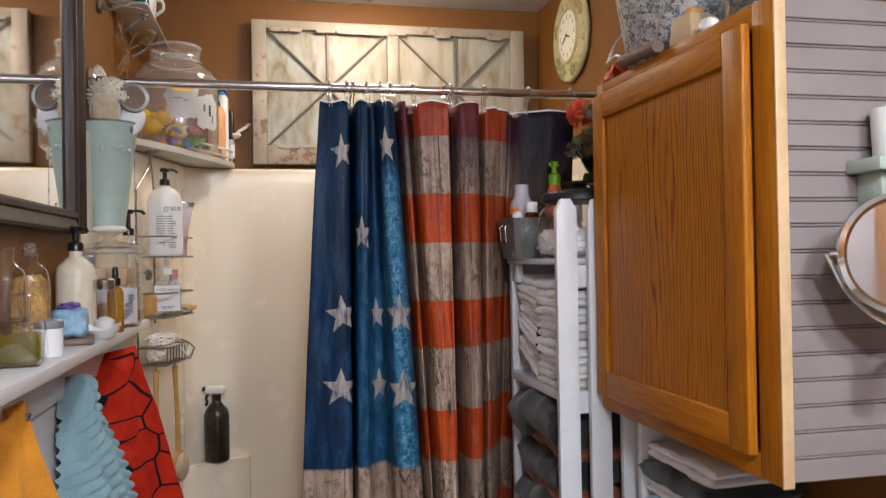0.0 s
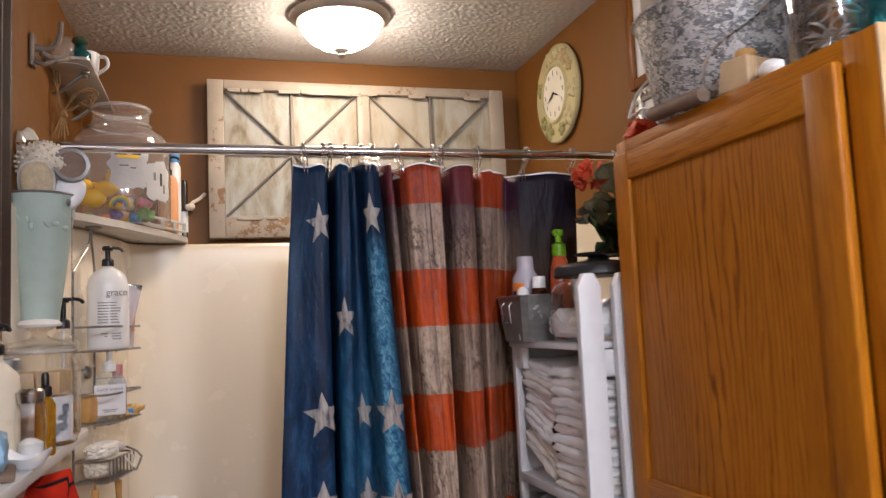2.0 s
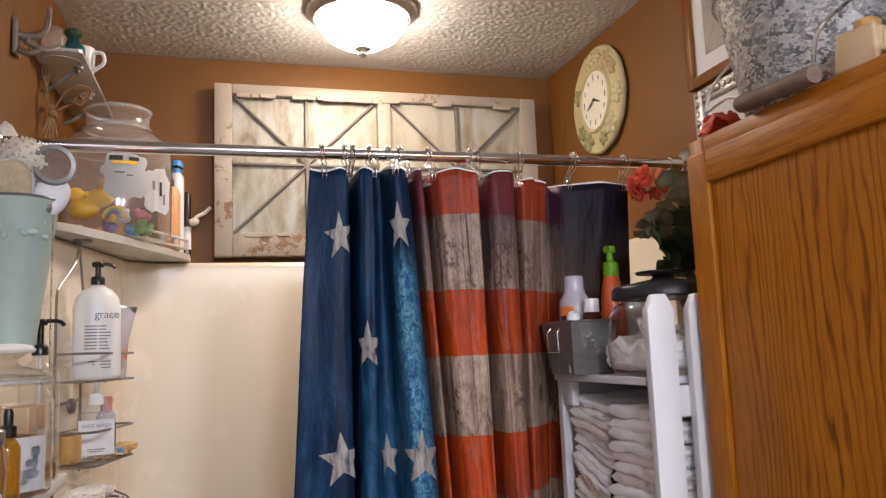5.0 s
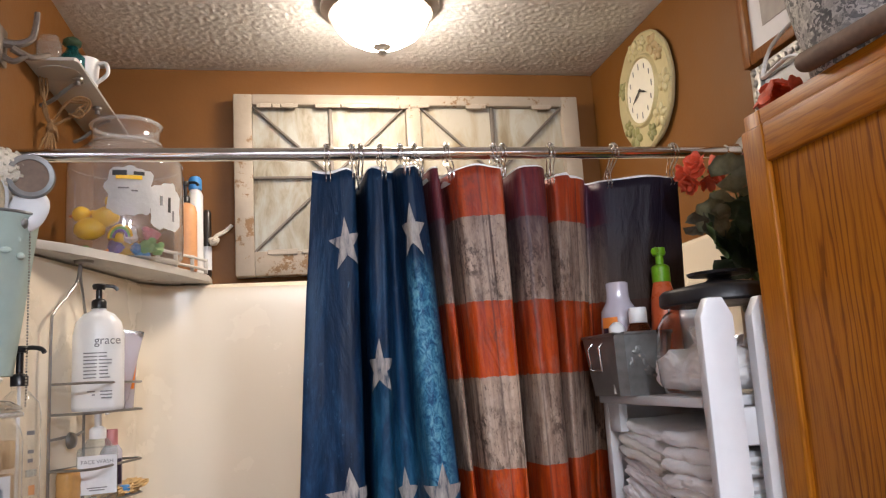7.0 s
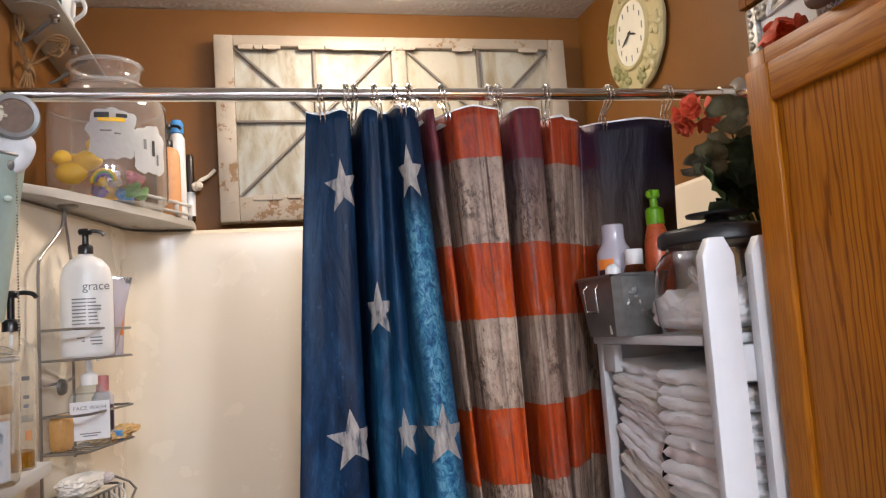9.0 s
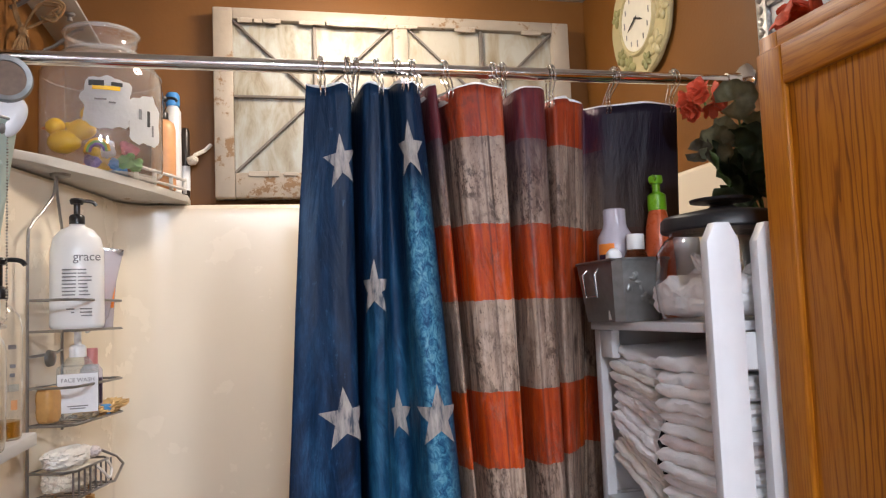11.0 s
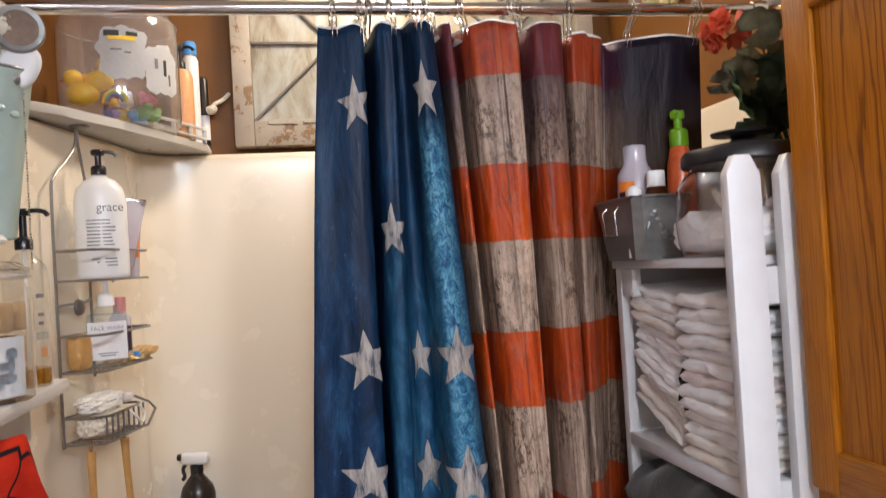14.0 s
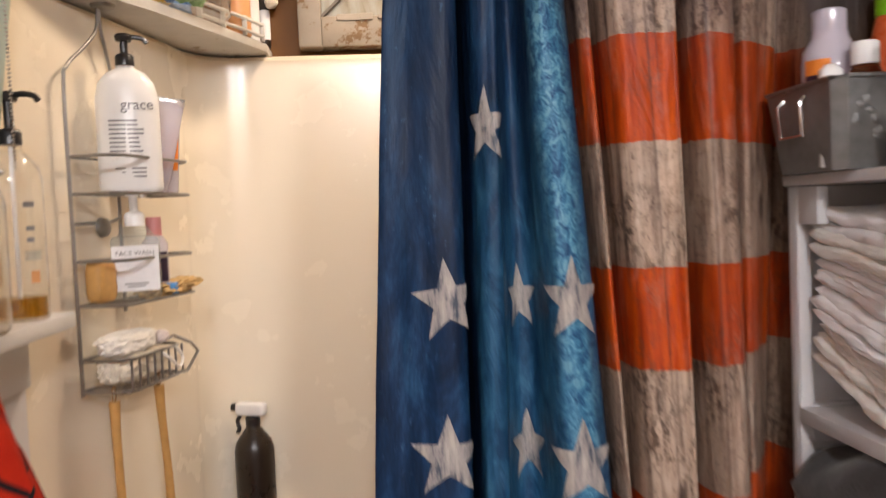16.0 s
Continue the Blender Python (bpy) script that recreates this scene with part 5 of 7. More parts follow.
for k in range(3):
    d = 0.006 * k
    twine("loop", [(0, 0, 0), (0.030, -0.012 + d, 0.044 + d), (0.062 - d, -0.016, 0.066 - d), (0.086 - d, -0.010 + d, 0.058), (0.074 - d, 0.0, 0.034 + d), (0.036, 0.004, 0.022), (0, 0, 0)])
    twine("loop", [(0, 0, 0), (-0.012, 0.040 + d, 0.030), (-0.014, 0.082 - d, 0.028), (-0.008, 0.078, 0.004 - d), (0, 0.036, 0.0), (0, 0, 0)])
    twine("hanger", [(0, 0, 0), (-0.010 - d * 0.5, -0.004, 0.045), (-0.022 + d, -0.008 + d, 0.090), (-0.024 + d, -0.004, 0.120)])
twine("loop", [(0.040, -0.006, 0.030), (0.064, -0.012, 0.018), (0.072, -0.008, 0.030), (0.060, -0.004, 0.046)], 0.0028)
part("knot", moved(blob(0.010, 0.010, 0.013, 0.35, 4, 2, 3.0), pose(0, 0, -0.002)), "twine", bow)
for k, (dx, dy, ln) in enumerate(((-0.020, -0.016, 0.060), (-0.014, -0.008, 0.075), (-0.006, 0.0, 0.066), (0.002, 0.007, 0.080), (0.010, 0.012, 0.058))):
    twine("strand", [(0, 0, 0), (dx * 0.5, dy * 0.6, -ln * 0.5), (dx, dy, -ln)], 0.0026)
for x, y in ((-0.392, 2.60), (-0.366 - 0.03, 2.80)):
    part("hook_knob", moved(lathe([(0, 0), (0.012, 0), (0.012, -0.006), (0.005, -0.010), (0.007, -0.020), (0, -0.022)], 16), pose(x + 0.448, y - 2.60, 2.1815 - 2.062)), "wire", bow, "small dark hook knob")
ah = thing("branch_hook", "weathered branch shaped wall hook", "wall hook", (LEFT + 0.003, 2.36, 2.16))
part("plate", box(0, 0.008, -0.025, 0.02, -0.05, 0.03, 0.003), "antler", ah)
for pts, r in ((((0.0, 0, 0), (0.03, 0.01, 0.0), (0.055, 0.02, 0.02), (0.062, 0.022, 0.075)), 0.009), (((0.02, 0.005, -0.01), (0.05, 0.03, -0.02), (0.075, 0.06, 0.0)), 0.008), (((0.005, 0, -0.03), (0.03, -0.01, -0.045), (0.05, 0.0, -0.03)), 0.007)):
    p = smooth_line(pts, 4)
    part("prong", tube(p, r, 8, False, None, [1.1 - 0.5 * k / len(p) for k in range(len(p))]), "antler", ah)
th = bottle("teal_bottle", "small teal glass bottle with dark stopper", (-0.405, 2.60, 2.1905), [(0, 0), (0.026, 0), (0.028, 0.004), (0.028, 0.040), (0.016, 0.052), (0.012, 0.066), (0, 0.066)], "teal_glass")
part("stopper", moved(blob(0.022, 0.022, 0.012, 0.3, 4, 2), pose(0, 0, 0.076)), "leaf", th, "dark green stopper")
th = bottle("glass_jar", "little clear glass jar on the glass shelf", (-0.436, 2.535, 2.1905), [(0, 0), (0.024, 0), (0.026, 0.004), (0.026, 0.045), (0.020, 0.052), (0.020, 0.060), (0.018, 0.060)], "smoke_glass", 1, 1, 0, "jar")
th = thing("white_mug", "white mug with handle on the glass shelf", "mug", (-0.402, 2.70, 2.1905))
part("cup", lathe([(0, 0.002), (0.026, 0.0), (0.030, 0.006), (0.034, 0.075), (0.031, 0.077), (0.027, 0.010), (0, 0.008)], 32), "white_plastic", th)
part("cup_handle", tube(smooth_line([(0.030, -0.004, 0.066), (0.052, -0.014, 0.062), (0.056, -0.016, 0.035), (0.028, -0.004, 0.016)], 5), 0.005, 8), "white_plastic", th)

# ---- hanging teal flower pail with brushes, beside the mirror ----
PX, PY, PZ = -0.432, 2.222, 1.488
pail = thing("flower_pail", "tall pale teal painted metal flower pail on the wall", "pail", (PX, PY, PZ))


def flat_back(bm, x0):
    """Presses the side that lies against the wall flat."""
    for v in bm.verts:
        v.co.x = max(v.co.x, x0 + 0.02 * (v.co.x - x0) if v.co.x < x0 else v.co.x)
    return bm


part("body", flat_back(lathe([(0, 0.002), (0.040, 0.0), (0.041, 0.003), (0.076, 0.272), (0.079, 0.276), (0.079, 0.280), (0.0755, 0.280), (0.039, 0.008), (0, 0.006)], 64), -0.043), "teal", pail)
part("rim", flat_back(tube([(0.078 * math.cos(2 * math.pi * k / 48), 0.078 * math.sin(2 * math.pi * k / 48), 0.279) for k in range(48)], 0.0032, 8, True), -0.041), "tin", pail)
part("handle_ear", moved(blob(0.008, 0.012, 0.012, 0.1, 2, 2), pose(0.062, -0.030, 0.262)), "tin", pail)
rnd = random.Random(11)
for k in range(11):
    a = radians(-120 + k * 9 + rnd.random() * 8)
    z = 0.225 + 0.022 * math.sin(k * 1.7)
    r = 0.0680
    part("embossed_leaf", moved(blob(0.0035, 0.010, 0.006, 0.1, 2, 2), Matrix.Translation((r * math.cos(a), r * math.sin(a), z)) @ Matrix.Rotation(a, 4, "Z") @ Matrix.Rotation(rnd.random() * 3, 4, "X")), "teal", pail)
chain = None
for k in range(60):
    chain = join(chain, moved(blob(0.0021, 0.0021, 0.0021, 0, 1, 1), pose(PX + 0.070, PY - 0.020, PZ + 0.255 - 0.0052 * k)))
th = thing("bead_chain", "hanging metal bead chain beside the pail", "chain", (0, 0, 0))
tagged(part("bead_string", chain, "steel", th), "", "", "", "stuff")


def bath_brush(at, rx, ry, rz, head=0.030, label="round bath brush with pale bristles in the pail"):
    th = thing("bath_brush", label, "brush", (0, 0, 0), 0, "brushes in the pail")
    th.matrix_world = pose(*at, rx, ry, rz)
    part("back", moved(blob(head, 0.011, head * 1.25, 0, 1, 3, 0, 2.4), pose(0, 0.004, head)), "white", th)
    part("bristles", moved(blob(head * 0.86, 0.010, head * 1.1, 0.04, 6, 3, 0, 2.6), pose(0, -0.009, head)), "bristle", th, "pale natural bristles")
    part("brush_stick", tube([(0, 0.004, 0.0), (0, 0.004, -0.12)], 0.007, 8), "bamboo", th)


bath_brush((PX + 0.006, PY - 0.045, PZ + 0.268), 6, -4, 12, 0.038)
bath_brush((PX + 0.052, PY - 0.020, PZ + 0.258), 6, -24, 190, 0.032, "white backed bath brush leaning in the pail")
th = thing("bath_pouf", "cream crocheted bath pouf sitting in the pail", "bath pouf", (PX + 0.010, PY - 0.002, PZ + 0.352))
th.scale = (1.12, 1.12, 1.15)
nubs = blob(0.050, 0.050, 0.044, 0.06, 7.0, 3, 2.0)
for k in range(170):
    zz = 1 - 2 * (k + 0.5) / 170
    rr, ga = math.sqrt(1 - zz * zz), k * 2.39996
    d = Vector((rr * math.cos(ga) * 0.050, rr * math.sin(ga) * 0.050, zz * 0.044))
    nubs = join(nubs, tube([d, d * 1.09], 0.0028, 5))
part("mesh", nubs, "loofah", th)
th = thing("pumice_stick", "white pointed pumice foot file in the pail", "foot file", (PX - 0.016, PY + 0.010, PZ + 0.345))
th.rotation_euler = (0, radians(-6), 0)
part("file", lathe([(0, 0), (0.020, 0.0), (0.027, 0.030), (0.023, 0.062), (0.012, 0.088), (0, 0.098)], 24, 1.0, 0.45), "loofah", th)
th = thing("round_hand_mirror", "small round grey rimmed hand mirror in the pail", "hand mirror", (-0.362, 2.195, 1.835), 0)
th.rotation_euler = (0, radians(8), radians(20))
part("rim", moved(lathe([(0.030, -0.006), (0.038, -0.008), (0.041, 0.0), (0.038, 0.008), (0.030, 0.006), (0.030, -0.006)], 36), pose(0, 0, 0, 90, 0, 0)), "tin", th)
part("disc", moved(lathe([(0, 0.002), (0.031, 0.002), (0.031, -0.002), (0, -0.002)], 36), pose(0, 0, 0, 90, 0, 0)), "wood_grey", th)

# ---- things on the wall shelf ----
SZ = 1.2365
th = bottle("lotion_bottle", "cream lotion bottle with black pump", (-0.434, 1.872, SZ), [(0, 0), (0.038, 0), (0.042, 0.004), (0.042, 0.135), (0.038, 0.154), (0.022, 0.170), (0.0145, 0.176), (0.0145, 0.190), (0, 0.190)], "cream_plastic")
pump(th, 0.188, "black", (0.030, -0.024), 0.0165, 0.056)
th = thing("soap_bar", "rough blue soap bar on a wooden dish", "soap", (-0.407, 1.700, SZ + 0.0125), 12)
th.scale = (1.3, 1.35, 1.2)
part("bar", moved(blob(0.026, 0.036, 0.024, 0.12, 3.0, 4, 1.0, 6.0), pose(0, 0, 0.024)), "soap_blue", th)
part("lavender_sprig", moved(blob(0.016, 0.022, 0.008, 0.6, 5.0, 3, 3.0), pose(0, 0, 0.051)), "toy_purple", th, "dried lavender on the soap")
th = thing("soap_dish", "dark wooden soap dish on the shelf", "soap dish", (-0.407, 1.700, SZ), 12)
th.scale = (1.25, 1.3, 1.0)
part("tray", box(-0.036, 0.036, -0.047, 0.047, 0.0, 0.012, 0.004), "wood_grey", th)
th = bottle("balm_pot", "small white balm pot with a grey lid", (-0.386, 1.470, SZ), [(0, 0), (0.021, 0), (0.023, 0.004), (0.023, 0.048), (0.020, 0.050), (0, 0.050)], "label", 1, 1, 0, "jar")
part("lid", lathe([(0, 0.049), (0.022, 0.049), (0.024, 0.052), (0.024, 0.062), (0.022, 0.064), (0, 0.065)], 28), "jar_lid_grey", th, "pale grey screw lid")
th = thing("olive_decanter", "square glass decanter half full of olive oil", "bottle", (-0.398, 1.352, SZ), 8)
part("body", box(-0.036, 0.036, -0.036, 0.036, 0.0, 0.070, 0.009, 3), "glass", th)
part("oil", box(-0.031, 0.031, -0.031, 0.031, 0.006, 0.052, 0.007, 3), "olive_oil", th, "olive green oil")
part("neck", lathe([(0.016, 0.068), (0.014, 0.071), (0.014, 0.074), (0.018, 0.076)], 24), "glass", th)
part("stopper", lathe([(0, 0.070), (0.012, 0.070), (0.013, 0.076), (0.017, 0.080), (0.019, 0.110), (0.015, 0.115), (0, 0.116)], 24), "glass", th, "clear glass stopper")
th = bottle("potpourri_bottle", "tall glass bottle filled with dried petals", (-0.440, 1.560, SZ), [(0, 0), (0.030, 0), (0.033, 0.004), (0.034, 0.030), (0.033, 0.125), (0.029, 0.148), (0.019, 0.162), (0.013, 0.166), (0.013, 0.176), (0.016, 0.178)], "glass")
part("petals", blob(0.030, 0.030, 0.068, 0.10, 9.0, 4, 3.0, 4.0), "petals", th, "dried golden petals").location = (0, 0, 0.072)
part("cork", moved(blob(0.013, 0.013, 0.014, 0.35, 3.0, 3, 1.0), pose(0, 0, 0.186)), "wood_grey", th)
th = bottle("clear_decanter", "tall clear glass decanter", (-0.446, 1.440, SZ), [(0, 0), (0.030, 0), (0.034, 0.004), (0.034, 0.130), (0.030, 0.150), (0.018, 0.164), (0.014, 0.168), (0.014, 0.186), (0.019, 0.190)], "glass")
th = bottle("glass_canister", "clear glass canister with zinc lid", (-0.440, 1.968, SZ), [(0, 0), (0.026, 0), (0.028, 0.004), (0.028, 0.140), (0.022, 0.150), (0.022, 0.158)], "glass", 1, 1, 0, "jar")
part("lid", lathe([(0, 0.156), (0.025, 0.156), (0.027, 0.160), (0.027, 0.176), (0.024, 0.179), (0, 0.179)], 32), "jar_lid_grey", th, "blue-grey zinc lid")
part("filling", lathe([(0, 0.004), (0.025, 0.004), (0.025, 0.110), (0, 0.112)], 24), "peach", th, "peach bath salts")
th = thing("boat_dish", "small white boat shaped ceramic dish", "dish", (-0.362, 1.775, SZ), 60)
bm = lathe([(0, 0.004), (0.018, 0.0), (0.024, 0.002), (0.036, 0.018), (0.034, 0.019), (0.020, 0.006), (0, 0.006)], 32, 0.62, 1.35)
for v in bm.verts:
    v.co.z += 1.8 * max(0, abs(v.co.y) - 0.02) ** 1.5 * 2
part("bowl", bm, "white_plastic", th)
th = bottle("salt_shaker", "cut glass shaker with silver lid", (-0.372, 1.855, SZ), [(0, 0), (0.021, 0), (0.023, 0.004), (0.021, 0.025), (0.023, 0.050), (0.020, 0.078), (0.016, 0.084)], "glass", 1, 1, 0, "shaker")
th.scale = (1.15, 1.15, 1.25)
part("salt", lathe([(0, 0.004), (0.019, 0.004), (0.018, 0.026), (0.008, 0.032), (0, 0.033)], 20), "white_plastic", th, "white bath salt")
part("lid", lathe([(0, 0.082), (0.0185, 0.082), (0.0195, 0.086), (0.0195, 0.098), (0.016, 0.101), (0, 0.101)], 28), "steel", th, "silver lid")
th = bottle("dropper_bottle", "slim golden oil bottle with black dropper", (-0.362, 1.925, SZ), [(0, 0), (0.014, 0), (0.0155, 0.003), (0.0155, 0.080), (0.010, 0.090), (0.007, 0.092), (0.007, 0.096), (0, 0.096)], "gold_oil")
th.scale = (1.15, 1.15, 1.15)
part("dropper", lathe([(0, 0.094), (0.010, 0.094), (0.010, 0.108), (0.006, 0.110), (0.006, 0.125), (0.004, 0.131), (0, 0.132)], 20), "black", th, "black rubber dropper")
th = thing("apothecary_jar", "round glass jar of tan soaps with a clear lid", "jar", (-0.404, 2.086, SZ), 4)
part("body", lathe([(0, 0.003), (0.066, 0.0), (0.071, 0.005), (0.073, 0.020), (0.073, 0.150), (0.069, 0.166), (0.062, 0.176), (0.062, 0.182), (0.070, 0.184), (0.071, 0.190), (0.066, 0.193)], 56), "glass", th)
part("rim", tube([(0.070 * math.cos(2 * math.pi * k / 48), 0.070 * math.sin(2 * math.pi * k / 48), 0.188) for k in range(48)], 0.0036, 8, True), "milky_rim", th, "thick ground glass rim")
part("lid", lathe([(0.0, 0.204), (0.020, 0.203), (0.058, 0.198), (0.070, 0.194), (0.071, 0.198), (0.056, 0.208), (0.022, 0.214), (0.015, 0.220), (0.015, 0.228), (0.030, 0.236), (0.030, 0.240), (0.0, 0.242)], 40), "glass", th, "clear glass lid")
part("lid_cover", lathe([(0, 0.240), (0.040, 0.238), (0.043, 0.243), (0.036, 0.251), (0.012, 0.254), (0, 0.254)], 32), "towel_warm", th, "cream cloth cover on the lid knob")
for k, (x, y, z, rz, w) in enumerate(((-0.030, -0.030, 0.104, 10, 0.024), (0.026, -0.036, 0.104, -14, 0.023), (-0.024, 0.026, 0.104, 30, 0.024), (0.030, 0.022, 0.104, 60, 0.022), (-0.020, -0.010, 0.052, 20, 0.034), (0.022, 0.018, 0.052, 5, 0.032), (-0.016, 0.020, 0.005, 0, 0.034), (0.020, -0.014, 0.005, 25, 0.032))):
    part("soap_block", moved(box(-w, w, -w * 0.9, w * 0.9, 0, 0.044, 0.004), pose(x, y, z, 0, 0, rz)), "wax", th, "tan soap block")
card = curved_label(0.0695, -118, -22, 0.010, 0.098, 1, 1, 0.0008, 24)
part("photo_card", card, "mat_board", th, "printed picture card inside the glass")
for k, (a0, a1, z0, z1) in enumerate(((-60, -36, 0.030, 0.046), (-56, -42, 0.050, 0.062), (-48, -34, 0.066, 0.082), (-66, -52, 0.022, 0.030), (-46, -38, 0.046, 0.070))):
    part("printed_shape", torn_label(0.0708, a0, a1, z0, z1, 3.0 + k), "photo", th, "faded blue printed shape")
th = bottle("body_wash_bottle", "clear body wash bottle with tall black pump", (-0.388, 2.250, SZ), [(0, 0), (0.034, 0), (0.036, 0.004), (0.036, 0.185), (0.032, 0.205), (0.018, 0.222), (0.013, 0.226), (0.013, 0.236), (0, 0.236)], "glass")
part("liquid", lathe([(0, 0.004), (0.033, 0.004), (0.033, 0.030), (0, 0.030)], 28), "gold_oil", th, "last of the amber wash")
part("printed_bar", curved_label(0.036, -50, -28, 0.150, 0.157), "grey_ink", th)
for a0, a1, z0, z1, m in ((-46, -30, 0.119, 0.125, "grey_ink"), (-46, -32, 0.104, 0.110, "grey_ink"), (-52, -16, 0.080, 0.092, "smoke_glass"), (-42, -24, 0.050, 0.066, "peach")):
    part("printed_bar", curved_label(0.036, a0, a1, z0, z1), m, th)
part("dip_tube", tube([(0, 0, 0.01), (0, 0, 0.236)], 0.003, 8), "white_plastic", th)
pump(th, 0.234, "black", (0.044, -0.012), 0.0145, 0.070)


# ---- towels on hooks under the shelf ----
def draped(name, label, y, z0, z1, top_w, bot_w, lean, mat, seed, depth=0.075, ribs=0.0, deep=0.16):
    """A towel hung by its middle: narrow and deep on the hook, spreading and folding below."""
    th = thing(name, label, "towel", (LEFT + 0.052, y, z1), 0, "towels on hooks")
    bm = bmesh.new()
    uv = bm.loops.layers.uv.new("UVMap")
    nu, nv = (110, 190) if ribs else (56, 60)
    rows, coord = [], {}
    for j in range(nv + 1):
        f = j / nv
        z = -(z1 - z0) * f
        w = top_w + (bot_w - top_w) * (1 - (1 - f) ** 1.5)
        row = []
        for i in range(nu + 1):
            a = -1 + 2 * i / nu
            edge = max(0.0, 1 - abs(a) ** 2.6)
            fold = math.sin(a * 5.2 + seed + f * 0.7) * 0.5 + 0.5 * math.sin(a * 9.1 + seed * 2.0 + f)
            d = (depth + (deep - depth) * min(1.0, f * 1.6)) * edge ** 0.5 + 0.020 * fold * edge * min(1, f * 5)
            zz = z - 0.055 * (abs(a) ** 2.2) * (1 - f) + 0.018 * (1 - min(1, f * 12)) * math.sin(a * 6 + seed)
            if ribs:
                d += ribs * abs(math.sin(z * 128)) ** 0.7 * (0.20 + 0.80 * abs(math.sin(a * w * 90 + 1)))
            d += 0.004 * noise.noise(Vector((a * 4, z * 12, seed)))
            v = bm.verts.new((max(d, 0.003), a * w + lean * f, zz))
            coord[v] = (a * w * 1.0 + seed, z)
            row.append(v)
        rows.append(row)
    for p, q in zip(rows, rows[1:]):
        for i in range(nu):
            fc = bm.faces.new((p[i], p[i + 1], q[i + 1], q[i]))
            for lp in fc.loops:
                lp[uv].uv = coord[lp.vert]
    # closed top and back
    top = bm.verts.new((0.003, 0, 0.0))
    for i in range(nu):
        fc = bm.faces.new((rows[0][i + 1], rows[0][i], top))
        for lp in fc.loops:
            lp[uv].uv = coord.get(lp.vert, (seed, 0))
    part("cloth", bm, mat, th, "", True, 80)
    hk = tube(smooth_line([(-0.001, 0, -0.01), (0.02, 0, -0.015), (0.045, 0, -0.005), (0.052, 0, 0.012)], 4), 0.005, 8)
    h = thing("towel_hook", "small metal towel hook on the wall", "hook", (LEFT + 0.0505, y, z1 - 0.015), 0, "towel hooks")
    part("prong", hk, "wire", h)
    return th


draped("hanging_towel", "red towel with a black net of lines on a hook", 2.055, 0.42, 1.172, 0.085, 0.175, 0.14, "towel_red", 1.3, 0.085, 0.0, 0.19)
draped("hanging_towel", "grey teal ribbed waffle towel on a hook", 1.690, 0.40, 1.168, 0.030, 0.170, 0.09, "towel_teal", 4.4, 0.055, 0.016, 0.17)
draped("hanging_towel", "mustard yellow cotton towel on a hook", 1.320, 0.42, 1.170, 0.022, 0.150, 0.06, "towel_mustard", 7.7, 0.045, 0.0, 0.15)


# ---- wire shower caddy ----
CA = Matrix.Translation((-0.408, 2.495, 0)) @ Matrix.Rotation(radians(75.5), 4, "Z")
cad = thing("shower_caddy", "hanging steel wire shower caddy with three baskets", "shower caddy", (0, 0, 0))
cad.matrix_world = CA
W, D = 0.245, 0.088
part("side_wire", tube(smooth_line([(0.0, 0, 1.075), (0.0, 0, 1.30), (0.0, 0, 1.58), (0.012, 0, 1.625), (0.055, 0, 1.660), (0.095, -0.002, 1.700), (0.100, -0.004, 1.742)], 6), 0.0032, 8), "wire", cad)
part("side_wire", tube(smooth_line([(0.150, 0.008, 1.20), (0.150, 0.008, 1.45), (0.150, 0.006, 1.60), (0.125, 0.0, 1.665), (0.108, -0.003, 1.705), (0.104, -0.004, 1.742)], 6), 0.0032, 8), "wire", cad)


def ring(x0, x1, d, z, r=0.0028):
    pts = [(x0, 0, z), (x0, -d * 0.8, z), (x0 + 0.02, -d, z), (x1 - 0.02, -d, z), (x1, -d * 0.8, z), (x1, 0, z)]
    return tube(pts, r, 8, True)


for z0, hgt in ((1.412, 0.062), (1.226, 0.074)):
    part("basket_rim", ring(0.0, W, D, z0 + hgt), "wire", cad)
    part("basket_rim", ring(0.0, W, D, z0), "wire", cad)
    for k in range(9):
        x = 0.012 + (W - 0.024) * k / 8
        part("basket_wire", tube([(x, 0, z0 - 0.001), (x, -D, z0 - 0.001)], 0.0016, 6), "wire", cad)
part("basket_rim", ring(0.0, 0.175, D, 1.135), "wire", cad)
part("basket_rim", ring(0.0, 0.175, D, 1.082), "wire", cad)
for k in range(8):
    x = 0.006 + 0.165 * k / 7
    part("basket_wire", tube([(x, 0, 1.081), (x, -D * 0.96, 1.081), (x, -D, 1.085), (x, -D, 1.135)], 0.0022, 6), "wire", cad)
part("soap_loop", tube([(0.150, -D, 1.085), (0.178, -D - 0.005, 1.083), (0.232, -D, 1.110), (0.240, -D * 0.8, 1.125), (0.222, -D * 0.5, 1.142), (0.165, -D * 0.6, 1.140)], 0.0030, 8), "wire", cad)
part("mid_wire", tube([(0.0, 0.0, 1.362), (0.12, 0.004, 1.366), (0.150, 0.008, 1.372)], 0.0030, 8), "wire", cad)
part("suction_cup", moved(lathe([(0, 0), (0.018, 0.002), (0.016, 0.010), (0.004, 0.014), (0, 0.014)], 20), pose(0.08, 0.002, 1.356, 90, 0, 0)), "wire", cad)


def in_caddy(x, y, z, rz=0.0):
    return CA @ pose(x, y, z, 0, 0, rz)


def caddy_thing(name, label, cat, x, y, z, rz=0.0, ry=0.0):
    th = new(name)
    th.matrix_world = in_caddy(x, y, z) @ pose(0, 0, 0, 0, ry, rz)
    return tagged(th, label, cat)


